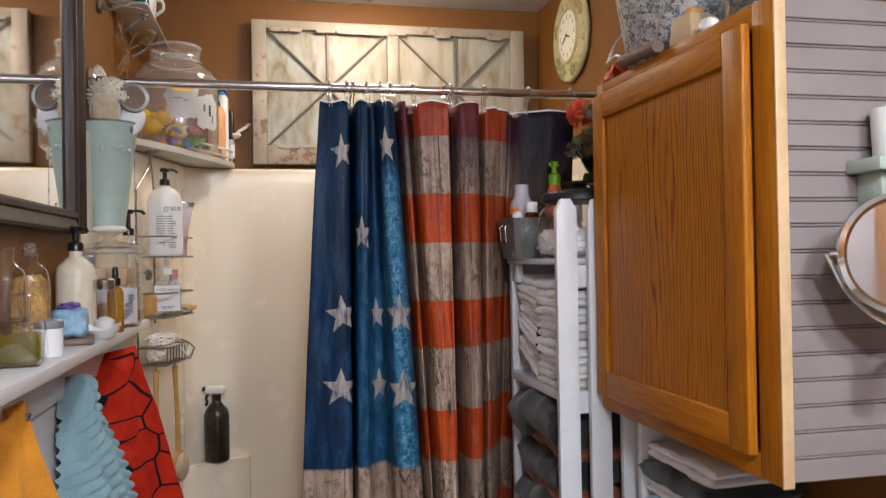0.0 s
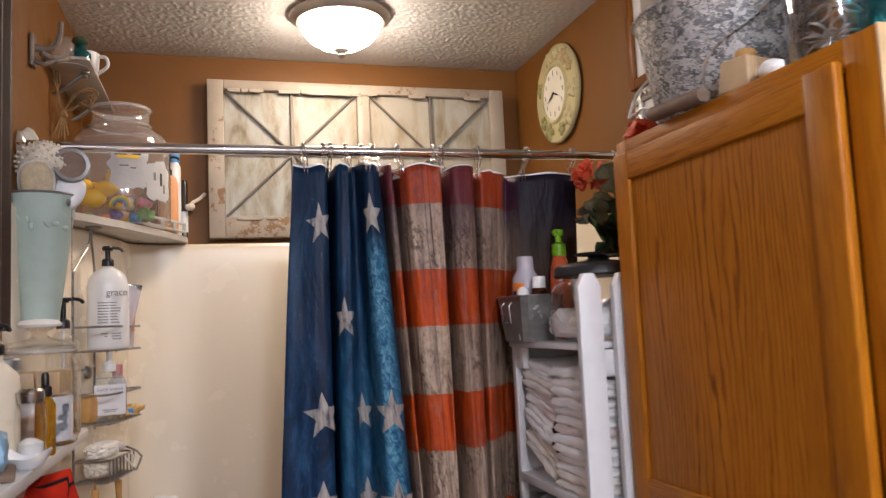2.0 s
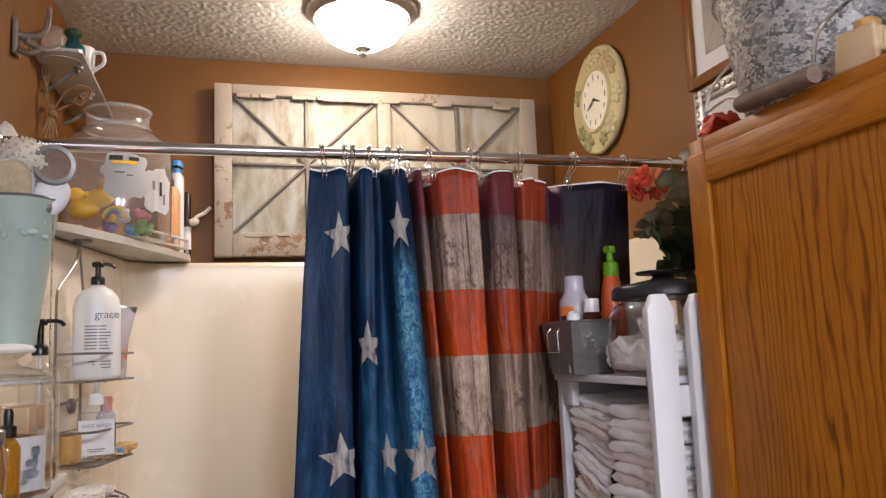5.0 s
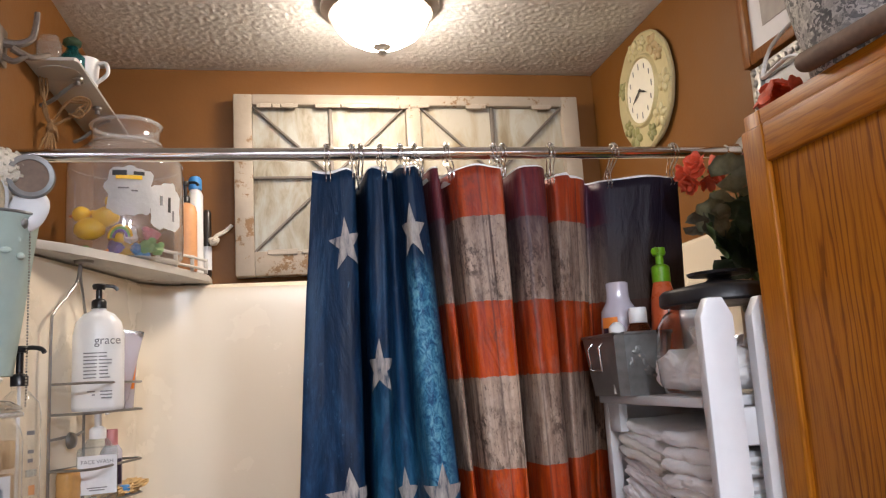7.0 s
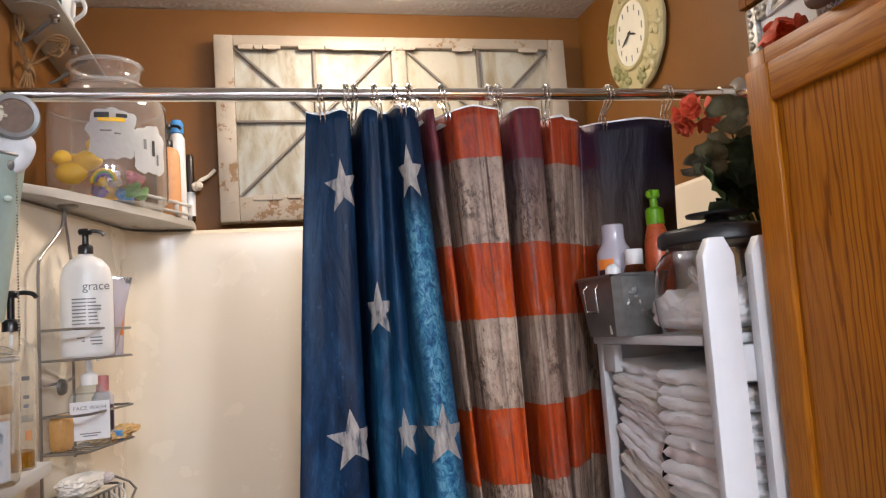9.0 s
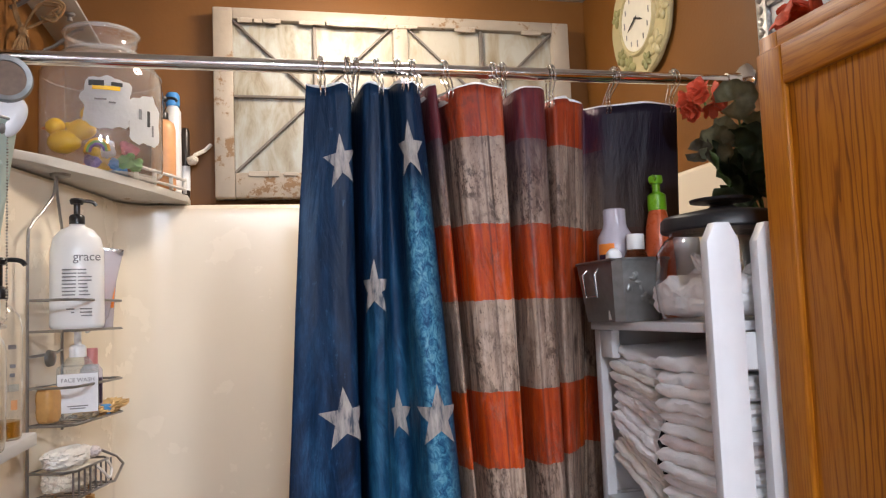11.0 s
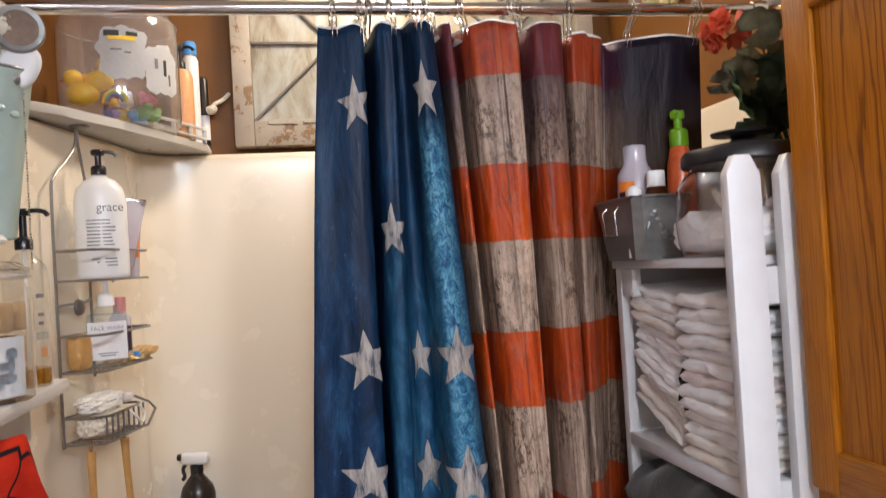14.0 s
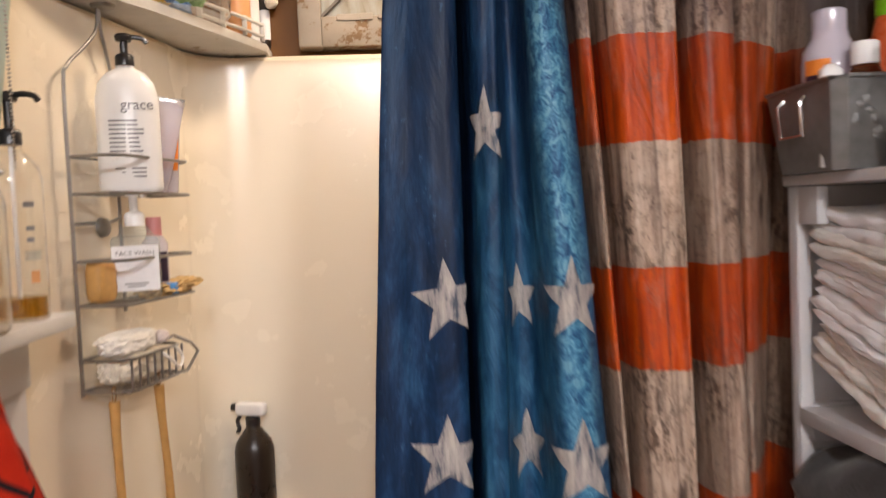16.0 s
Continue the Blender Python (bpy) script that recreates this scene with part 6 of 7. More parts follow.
# the big lotion bottle
th = caddy_thing("lotion_bottle", "large white lotion bottle with black pump", "bottle", 0.104, -0.048, 1.4145, -64)
th.scale = (0.95, 0.95, 1.0)
part("body", lathe([(0, 0), (0.045, 0), (0.049, 0.004), (0.050, 0.010), (0.0495, 0.165), (0.044, 0.192), (0.030, 0.210), (0.016, 0.217), (0.0145, 0.219), (0.0145, 0.224), (0, 0.224)], 48, 1.12, 0.74), "white_plastic", th)
pump(th, 0.222, "black", (0.040, 0.004), 0.0165, 0.055)
wr = text_mesh("grace", 0.026, pose(0.020, -0.0362, 0.142, 90, 0, 4))
part("printed_word", wr, "grey_ink", th, "grey printed word")
rnd = random.Random(2)
for k in range(8):
    x1 = 0.030 - rnd.random() * 0.012
    yy = -0.0355
    part("printed_bar", box(-0.030, x1, yy - 0.0012, yy + 0.002, 0.122 - k * 0.0075, 0.1245 - k * 0.0075), "grey_ink", th)
for k, (a, b) in enumerate(((-0.022, 0.030), (-0.012, 0.030), (0.008, 0.030))):
    part("printed_bar", box(a, b, -0.0367, -0.0335, 0.040 - k * 0.007, 0.0425 - k * 0.007), "grey_ink", th)
th = caddy_thing("cream_tube", "silver white squeeze tube standing on its cap", "tube", 0.182, -0.052, 1.4145, -60, 8)
bm = lathe([(0, 0), (0.016, 0), (0.017, 0.020), (0.021, 0.026), (0.022, 0.080), (0.024, 0.165), (0.024, 0.178), (0, 0.178)], 28)
for v in bm.verts:
    f = max(0.0, (v.co.z - 0.03) / 0.148)
    v.co.y *= 1 - 0.93 * min(f, 1)
    v.co.x *= 1 + 0.35 * min(f, 1)
part("body", bm, "milky", th)
part("crimp", box(-0.033, 0.033, -0.0022, 0.0022, 0.166, 0.180, 0.001), "steel", th, "silver crimped end")
th = caddy_thing("shampoo_tube", "clear orange printed shampoo bottle", "bottle", 0.216, -0.050, 1.4145, -60, 4)
part("body", lathe([(0, 0), (0.020, 0), (0.022, 0.003), (0.022, 0.120), (0.016, 0.130), (0, 0.131)], 28, 1.0, 0.7), "milky", th)
part("label", curved_label(0.022, -150, -30, 0.045, 0.115, 1.0, 0.7), "orange_label", th, "orange printed label")
part("cap", lathe([(0, 0.130), (0.012, 0.130), (0.012, 0.148), (0, 0.149)], 20), "white_plastic", th)
# second basket
th = caddy_thing("face_wash_bottle", "clear square face wash bottle with white pump", "bottle", 0.098, -0.052, 1.2285, -64)
th.scale = (1.22, 1.15, 1.2)
part("body", box(-0.033, 0.033, -0.017, 0.017, 0.0, 0.092, 0.007, 3), "smoke_glass", th)
part("shoulder", lathe([(0.024, 0.090), (0.016, 0.104), (0.012, 0.108)], 28, 1.1, 0.7), "smoke_glass", th)
part("label", box(-0.0315, 0.0315, -0.0185, -0.0172, 0.012, 0.078), "label", th, "white paper label")
part("printed_word", text_mesh("FACE WASH", 0.0095, pose(0, -0.0187, 0.064, 90, 0, 0)), "grey_ink", th)
for a, b, z in ((-0.016, 0.016, 0.022), (-0.012, 0.012, 0.018)):
    part("printed_bar", box(a, b, -0.0192, -0.0180, z, z + 0.0018), "grey_ink", th)
pump(th, 0.106, "white_plastic", (0.016, -0.010), 0.014, 0.056)
th = caddy_thing("lotion_bottle", "small lotion bottle with dusty pink cap and plum label", "bottle", 0.172, -0.045, 1.2285, -60)
th.scale = (1.1, 1.1, 1.15)
part("body", lathe([(0, 0), (0.019, 0), (0.021, 0.003), (0.021, 0.082), (0.013, 0.094), (0, 0.095)], 28, 1.0, 0.8), "milky", th)
part("label", curved_label(0.021, -150, -30, 0.020, 0.068, 1.0, 0.8), "purple", th, "dark plum label")
part("printed_bar", curved_label(0.0218, -110, -70, 0.042, 0.050, 1.0, 0.8), "pink_cap", th)
part("cap", lathe([(0, 0.094), (0.0125, 0.094), (0.0125, 0.122), (0.011, 0.124), (0, 0.124)], 24), "pink_cap", th, "dusty pink cap")
th = caddy_thing("wooden_brush", "small wooden nail brush lying in the caddy", "brush", 0.034, -0.024, 1.2290, 0)
part("back", moved(blob(0.026, 0.016, 0.036, 0.03, 2, 3, 0, 6.0), pose(0, 0, 0.036)), "bamboo", th)
th = caddy_thing("sea_sponge", "torn tan sea sponge in the caddy", "sponge", 0.215, -0.050, 1.2290, 0)
part("sponge", moved(blob(0.078, 0.034, 0.013, 0.55, 5.0, 4, 4.0), pose(-0.02, -0.010, 0.010, 0, -5, 0)), "sponge", th)
th = caddy_thing("blue_cap", "little blue plastic cap in the caddy", "cap", 0.165, -0.080, 1.2290, 0)
part("cap", lathe([(0, 0), (0.011, 0), (0.011, 0.018), (0.009, 0.020), (0, 0.020)], 20), "toy_blue", th)
# third basket
th = caddy_thing("loofah", "rolled cream net loofah in the lower basket", "loofah", 0.075, -0.046, 1.0835, 0)
part("roll", moved(blob(0.072, 0.034, 0.026, 0.16, 9.0, 4, 6.0, 3.2), pose(0, 0, 0.030)), "loofah", th)
part("roll", moved(blob(0.064, 0.030, 0.020, 0.18, 9.0, 4, 9.0, 3.2), pose(-0.012, 0, 0.072)), "towel_warm", th)
part("string", tube(smooth_line([(0.03, -0.036, 0.05), (0.05, -0.046, 0.03), (0.075, -0.048, 0.012), (0.09, -0.046, 0.03), (0.07, -0.044, 0.05)], 5), 0.003, 6), "towel_warm", th)
th = caddy_thing("shell_soap", "small shell shaped soaps in the wire loop", "soap", 0.150, -0.060, 1.140, 0)
part("soap", moved(blob(0.017, 0.014, 0.012, 0.2, 3, 3, 1.0), pose(0, 0, 0.012)), "towel_pink", th)


def back_brush(x, y, ln, head, label, tilt=0.0, hr=0.030):
    th = new("back_brush")
    th.matrix_world = in_caddy(x, y, 1.080) @ pose(0, 0, 0, 0, tilt, 0)
    tagged(th, label, "brush", "brushes hung from the caddy")
    pts = smooth_line([(0, 0, -0.015), (0, 0, -0.08), (0.004, 0, -ln * 0.6), (0.0, 0, -ln)], 6)
    tp = [1.0 - 0.25 * math.sin(math.pi * k / (len(pts) - 1)) for k in range(len(pts))]
    part("brush_stick", tube(pts, 0.0095, 10, False, None, tp), "bamboo", th)
    part("cord", tube(smooth_line([(0.002, 0, -0.02), (0.006, 0.001, 0.0), (0, 0, 0.010), (-0.006, 0, 0.0), (-0.002, 0, -0.02)], 4), 0.0015, 6), "twine", th)
    if head:
        part("head", moved(lathe([(0, -0.010), (hr * 0.95, -0.010), (hr, -0.004), (hr, 0.006), (0, 0.008)], 32), pose(0, 0, -ln - hr * 0.8, 90, 0, 0)), "bamboo", th)
        part("bristles", moved(lathe([(0, 0.004), (hr * 0.82, 0.004), (hr * 0.86, 0.022), (hr * 0.7, 0.027), (0, 0.028)], 32), pose(0, 0.006, -ln - hr * 0.8, 90, 0, 0)), "bristle", th, "dense pale bristles")


back_brush(0.010, -0.050, 0.34, False, "wooden bath brush stick hung from the caddy", 0)
back_brush(0.128, -0.062, 0.300, True, "long bamboo back brush with round bristle head", -4, 0.050)

# ---- spray bottle on the ledge ----
th = bottle("spray_bottle", "dark brown spray bottle with white trigger", (-0.218, 2.990, 0.6605), [(0, 0), (0.040, 0), (0.044, 0.004), (0.045, 0.012), (0.045, 0.165), (0.040, 0.185), (0.018, 0.215), (0.016, 0.218), (0.016, 0.224), (0, 0.224)], "dark_brown", 1, 1, -20)
part("collar", lathe([(0, 0.222), (0.017, 0.222), (0.017, 0.240), (0.012, 0.244), (0, 0.244)], 24), "black", th)
part("sprayer", box(-0.040, 0.034, -0.014, 0.014, 0.244, 0.275, 0.008, 3), "white_plastic", th, "white sprayer head")
part("nozzle", tube([(-0.038, 0, 0.262), (-0.052, 0, 0.262)], 0.009, 12), "black", th)
part("trigger", tube(smooth_line([(-0.030, 0, 0.246), (-0.040, 0, 0.230), (-0.036, 0, 0.212), (-0.042, 0, 0.202)], 4), 0.005, 8), "black", th)

# ---- on the picket shelf's top ----
PZT = 1.3885


def tin_tub():
    th = thing("tin_tub", "small oblong galvanised tin tub with wire handles", "tub", (0.709, 2.158, PZT), 0)
    hx0, hx1, hy0, hy1, h = 0.046, 0.057, 0.074, 0.092, 0.112
    bm = bmesh.new()

    def rim(hx, hy, z, c=0.014):
        pts = [(-hx + c, -hy), (hx - c, -hy), (hx, -hy + c), (hx, hy - c), (hx - c, hy), (-hx + c, hy), (-hx, hy - c), (-hx, -hy + c)]
        return [bm.verts.new((x, y, z)) for x, y in pts]

    rows = [rim(hx0, hy0, 0), rim(hx1, hy1, h), rim(hx1 - 0.002, hy1 - 0.002, h), rim(hx0 - 0.002, hy0 - 0.002, 0.004)]
    bm.faces.new(rows[0][::-1])
    bm.faces.new(rows[3])
    for a, b in zip(rows, rows[1:]):
        for k in range(8):
            bm.faces.new((a[k], a[(k + 1) % 8], b[(k + 1) % 8], b[k]))
    part("body", bm, "tin", th, "", True, 25)
    c = 0.014
    pts = [(-hx1 + c, -hy1, h), (hx1 - c, -hy1, h), (hx1, -hy1 + c, h), (hx1, hy1 - c, h), (hx1 - c, hy1, h), (-hx1 + c, hy1, h), (-hx1, hy1 - c, h), (-hx1, -hy1 + c, h)]
    part("rim", tube(pts, 0.003, 8, True), "tin", th)
    hd = tube([(-0.053, 0.034, 0.100), (-0.063, 0.036, 0.090), (-0.059, 0.036, 0.048), (-0.059, -0.018, 0.048), (-0.063, -0.020, 0.090), (-0.053, -0.018, 0.100)], 0.0028, 8)
    part("wire_handle", hd, "chrome", th, "bright wire handle")
    rnd = random.Random(5)
    for k in range(16):
        a = rnd.random()
        z = 0.050 + 0.022 * math.sin(a * 6) + rnd.random() * 0.012
        y = -hy0 - (hy1 - hy0) * (z / h)
        part("embossed_leaf", moved(blob(0.008, 0.0025, 0.0045, 0.1, 2, 2), pose(-0.030 + 0.056 * a, y, z, 0, rnd.random() * 120, 0)), "tin", th)
    return th


tin_tub()
TB = PZT + 0.0045
th = bottle("milky_bottle", "translucent lilac bottle without its cap in the tub", (0.706, 2.168, TB), [(0, 0), (0.034, 0), (0.036, 0.004), (0.036, 0.130), (0.034, 0.155), (0.024, 0.172), (0.0215, 0.182), (0.0215, 0.208), (0.019, 0.210), (0, 0.208)], "milky")
part("label", curved_label(0.036, -175, -120, 0.070, 0.142), "orange_label", th, "orange and dark printed label")
part("printed_bar", curved_label(0.0368, -172, -130, 0.098, 0.122), "purple", th)
th = bottle("pump_bottle", "orange pump bottle with lime green top", (0.829, 2.224, PZT), [(0, 0), (0.028, 0), (0.030, 0.004), (0.030, 0.100), (0.025, 0.165), (0.018, 0.192), (0.016, 0.196), (0, 0.196)], "orange")
th.scale = (1.0, 1.0, 1.12)
part("pump_collar", lathe([(0, 0.195), (0.0185, 0.195), (0.0185, 0.222), (0.014, 0.226), (0.008, 0.228), (0.008, 0.246), (0, 0.246)], 28), "lime", th, "lime green collar")
hd = lathe([(0, 0.244), (0.012, 0.244), (0.014, 0.248), (0.013, 0.258), (0, 0.260)], 24)
part("pump_head", tube([(0, 0, 0.253), (-0.012, -0.012, 0.253), (-0.020, -0.018, 0.249)], 0.006, 8, False, hd), "lime", th)
th = bottle("cough_syrup", "small amber bottle with white cap in the tub", (0.716, 2.108, TB), [(0, 0), (0.020, 0), (0.022, 0.003), (0.022, 0.100), (0.016, 0.114), (0.013, 0.116), (0, 0.116)], "amber_glass", 1.1, 0.8)
th.scale = (1.0, 1.0, 1.1)
part("cap", lathe([(0, 0.115), (0.0165, 0.115), (0.0165, 0.139), (0.015, 0.141), (0, 0.141)], 28), "white_plastic", th, "white screw cap")
th = bottle("white_tube", "white rounded tube cap in the tub", (0.676, 2.118, TB), [(0, 0), (0.015, 0), (0.016, 0.100), (0.014, 0.122), (0.006, 0.130), (0, 0.131)], "white_plastic")
th = bottle("white_cup", "white bottle behind the orange pump", (0.888, 2.222, PZT), [(0, 0), (0.025, 0), (0.027, 0.004), (0.027, 0.150), (0.022, 0.172), (0.022, 0.186), (0, 0.187)], "white_plastic")

GX, GY = 0.800, 1.957
th = thing("cotton_jar", "round glass jar of cotton with a black lid", "jar", (GX, GY, PZT))
th.scale = (1.0, 1.0, 0.90)
part("body", lathe([(0, 0.002), (0.090, 0.0), (0.106, 0.006), (0.113, 0.025), (0.116, 0.080), (0.111, 0.125), (0.097, 0.150), (0.089, 0.156), (0.089, 0.162)], 56), "glass", th)
part("lid", lathe([(0, 0.165), (0.086, 0.163), (0.099, 0.164), (0.102, 0.168), (0.101, 0.186), (0.095, 0.193), (0.060, 0.200), (0.024, 0.207), (0.018, 0.212), (0.022, 0.217), (0.050, 0.219), (0.052, 0.224), (0, 0.226)], 56), "black_lid", th, "black domed lid with flat knob")
cot = thing("cotton_rounds", "white cotton pads filling the glass jar", "cotton", (GX, GY, PZT + 0.006))
cot.scale = (0.905, 0.905, 1.0)
heap = blob(0.114, 0.114, 0.034, 0.05, 5.0, 5, 3.0, 4.0)
for v in heap.verts:
    if v.co.z > 0.0:
        v.co.z += 0.012 * noise.noise(v.co * 26.0) + 0.006 * noise.noise(v.co * 70.0)
part("pad", moved(heap, pose(0, 0, 0.034)), "cotton", cot)
for k, (dx, dy, dz, rx, ry) in enumerate(((-0.070, -0.040, 0.078, 30, 50), (-0.052, -0.052, 0.092, 70, -20), (-0.034, -0.060, 0.066, 60, -30), (0.024, -0.052, 0.062, 20, 60), (0.064, -0.030, 0.080, 50, 20), (0.050, -0.045, 0.066, 80, 30), (-0.05, 0.02, 0.07, 40, 10), (0.03, 0.03, 0.066, 30, -40))):
    part("pad", moved(blob(0.030, 0.028, 0.009, 0.25, 2.4, 3, k * 2.0, 2.4), pose(dx, dy, dz, rx, ry, k * 40)), "cotton", cot)

# potted geranium behind the jar
pl = thing("geranium_plant", "dark leafed silk geranium with coral flower head", "plant", (0.985, 2.085, PZT))
part("pot", lathe([(0, 0), (0.040, 0), (0.043, 0.004), (0.055, 0.14), (0.058, 0.145), (0.058, 0.185), (0.052, 0.185), (0.048, 0.15), (0, 0.15)], 32), "black_lid", pl, "black plastic pot")


def leaf(r, seed, cup=0.25):
    """A round scalloped leaf with a notch at its stalk."""
    bm = bmesh.new()
    c = bm.verts.new((0, 0, 0))
    rings = []
    for f in (0.35, 0.7, 1.0):
        row = []
        for k in range(25):
            a = radians(14 + (332) * k / 24)
            rr = r * f * (1 + (0.06 * math.cos(9 * a) + 0.05 * math.sin(3 * a + seed)) * f)
            z = cup * r * f * f + 0.12 * r * f * math.sin(5 * a + seed)
            row.append(bm.verts.new((-rr * math.cos(a), rr * math.sin(a), z)))
        rings.append(row)
    for k in range(24):
        bm.faces.new((c, rings[0][k], rings[0][k + 1]))
        for p, q in zip(rings, rings[1:]):
            bm.faces.new((p[k], q[k], q[k + 1], p[k + 1]))
    ex = bmesh.ops.solidify(bm, geom=bm.faces[:], thickness=0.0012)
    return bm


rnd = random.Random(21)
base = Vector((-0.01, -0.01, 0.16))
leaves = [(-0.129, -0.065, 0.333, "leaf_light"), (-0.150, -0.065, 0.308, "leaf_light"), (-0.172, -0.055, 0.298, "leaf_dusk"), (-0.150, -0.070, 0.262, "leaf_mid"), (-0.098, -0.060, 0.393, "leaf_light"), (-0.107, -0.070, 0.304, "leaf"), (-0.071, -0.065, 0.345, "leaf_light"), (-0.087, -0.070, 0.255, "leaf"), (-0.120, -0.065, 0.236, "leaf"), (-0.075, -0.080, 0.300, "leaf"), (-0.135, -0.050, 0.275, "leaf"),
          (-0.030, -0.085, 0.270, "leaf"), (-0.005, -0.095, 0.300, "leaf"), (0.015, -0.09, 0.340, "leaf"), (0.04, -0.09, 0.300, "leaf"), (0.05, -0.08, 0.255, "leaf"), (0.01, -0.10, 0.245, "leaf"), (-0.05, -0.09, 0.250, "leaf"), (0.00, -0.04, 0.375, "leaf_light"), (0.045, -0.05, 0.37, "leaf"), (-0.06, -0.02, 0.245, "leaf"), (0.03, 0.0, 0.31, "leaf"), (-0.01, 0.01, 0.34, "leaf"), (-0.085, -0.04, 0.240, "leaf"), (0.06, -0.04, 0.31, "leaf"), (-0.02, -0.10, 0.222, "leaf"), (0.035, -0.105, 0.225, "leaf")]
for k, (x, y, z, m) in enumerate(leaves):
    r = (0.024 if m in ("leaf_light", "leaf_dusk") else 0.034) + rnd.random() * 0.016
    tip = Vector((x, y, z))
    m4 = Matrix.Translation(tip) @ pose(0, 0, 0, 55 + rnd.random() * 50, rnd.random() * 50 - 25, rnd.random() * 120 - 60)
    part("leaf", moved(leaf(r, k * 1.3), m4), m, pl, "", True, 70)
    mid = (base + tip) / 2 + Vector((rnd.random() * 0.02 - 0.01, 0.01, 0.015))
    part("stalk", tube(smooth_line([base, mid, tip], 5), 0.0018, 5), "leaf_mid", pl)
FL = Vector((-0.103, 0.035, 0.418))
part("flower_stalk", tube(smooth_line([base, (-0.05, 0.0, 0.30), FL], 6), 0.0022, 6), "leaf_mid", pl)
for k in range(13):
    d = Vector((rnd.gauss(0, 1), rnd.gauss(0, 1) - 0.5, rnd.gauss(0, 0.8))).normalized()
    p = FL + Vector((d.x * 0.036, d.y * 0.030, d.z * 0.028))
    face = Matrix.Translation(p) @ d.to_track_quat("Z", "Y").to_matrix().to_4x4()
    for j in range(5):
        bm = blob(0.0125, 0.0105, 0.0016, 0.5, 2.2, 2, k * 1.1 + j * 3.0)
        part("petal", moved(bm, face @ pose(0, 0, 0, 0, 0, 72 * j + k * 20) @ pose(0.011, 0, 0.003, rnd.random() * 40 - 20, -32 - rnd.random() * 30, 0)), "flowers_red", pl)

# ---- on top of the cabinet ----
CT = 1.8178
bk = thing("zinc_bucket", "big galvanised bucket with a wooden grip", "bucket", (0.926, 1.605, CT))
bk.scale = (1.1, 1.1, 0.80)
part("body", lathe([(0, 0.002), (0.118, 0.0), (0.121, 0.006), (0.150, 0.250), (0.152, 0.255), (0.156, 0.262), (0.150, 0.266), (0.147, 0.255), (0.118, 0.010), (0, 0.008)], 64), "galvanised", bk)
part("rim", tube([(0.154 * math.cos(2 * math.pi * k / 56), 0.154 * math.sin(2 * math.pi * k / 56), 0.264) for k in range(56)], 0.0045, 8, True), "galvanised", bk)
E0, E1 = (-0.020, 0.152, 0.215), (-0.020, -0.152, 0.215)
part("bail", tube(smooth_line([E0, (-0.075, 0.170, 0.140), (-0.112, 0.150, 0.060), (-0.125, 0.110, 0.050), (-0.128, 0.070, 0.052), (-0.128, 0.040, 0.036)], 6), 0.0032, 8), "white_plastic", bk, "pale wire bail")
part("bail", tube(smooth_line([(-0.128, -0.112, 0.036), (-0.132, -0.128, 0.080), (-0.110, -0.142, 0.120), (-0.060, -0.160, 0.170), E1], 6), 0.0032, 8), "steel", bk, "wire bail")
grip = lathe([(0, 0.0), (0.0125, 0.0), (0.0145, 0.006), (0.0135, 0.070), (0.0125, 0.0745), (0.0135, 0.079), (0.0145, 0.148), (0.0125, 0.156), (0, 0.156)], 20)
part("grip", moved(grip, Matrix.Translation((-0.128, 0.044, 0.024)) @ pose(0, 0, 0, 94, 0, 0) @ Matrix.Diagonal((1, 1.25, 1, 1))), "wood_grey", bk, "turned weathered wood grip")
th = thing("square_candle", "small square ivory candle on the cabinet", "candle", (0.842, 1.435, CT), 14)
bm = prism([(-0.040, -0.034), (0.040, -0.034), (0.040, 0.034), (-0.040, 0.034)], 0.0, 0.060, 0.0)
for v in bm.verts:
    if v.co.z > 0.03:
        v.co.x *= 0.86
        v.co.y *= 0.86
bmesh.ops.bevel(bm, geom=bm.edges[:], offset=0.006, segments=3, profile=0.5, affect="EDGES")
part("block", bm, "wax", th)
part("collar", lathe([(0, 0.059), (0.018, 0.059), (0.019, 0.064), (0.018, 0.074), (0.014, 0.078), (0, 0.078)], 28), "bamboo", th, "tan round collar")
part("side_ridge", tube(smooth_line([(-0.018, -0.0335, 0.004), (-0.019, -0.033, 0.030), (-0.014, -0.031, 0.052)], 4), 0.003, 6), "wax", th)
th = thing("white_pebble", "smooth white pebble on the cabinet edge", "pebble", (0.824, 1.352, CT))
part("stone", moved(blob(0.018, 0.026, 0.017, 0.12, 2, 3, 1.0), pose(0, 0, 0.015)), "white_plastic", th)
va = bottle("glass_vase", "clear glass vase holding silver ornaments", (0.905, 1.300, CT), [(0, 0.004), (0.060, 0.0), (0.066, 0.006), (0.072, 0.120), (0.080, 0.240), (0.078, 0.242), (0.069, 0.120), (0.062, 0.012), (0, 0.010)], "glass", 1, 1, 0, "vase", "body")
rnd = random.Random(31)
for c in range(3):
    th = thing("wire_ornament", "silver wire snowflake ornament in the vase", "ornament", (0.895 + 0.012 * c, 1.298, CT + 0.052 + 0.062 * c), c * 40, "ornaments in the vase")
    for k in range(14):
        a = 2 * math.pi * k / 14
        e = 0.6 * math.sin(k * 2.1)
        d = Vector((math.cos(a) * math.cos(e), math.sin(a) * math.cos(e), math.sin(e)))
        sde = d.cross(Vector((0.2, 0.1, 1))).normalized() * 0.010
        part("wire_loop", tube(smooth_line([(0, 0, 0), d * 0.028 + sde, d * 0.044, d * 0.028 - sde, (0, 0, 0)], 4), 0.0022, 6), "silver", th)
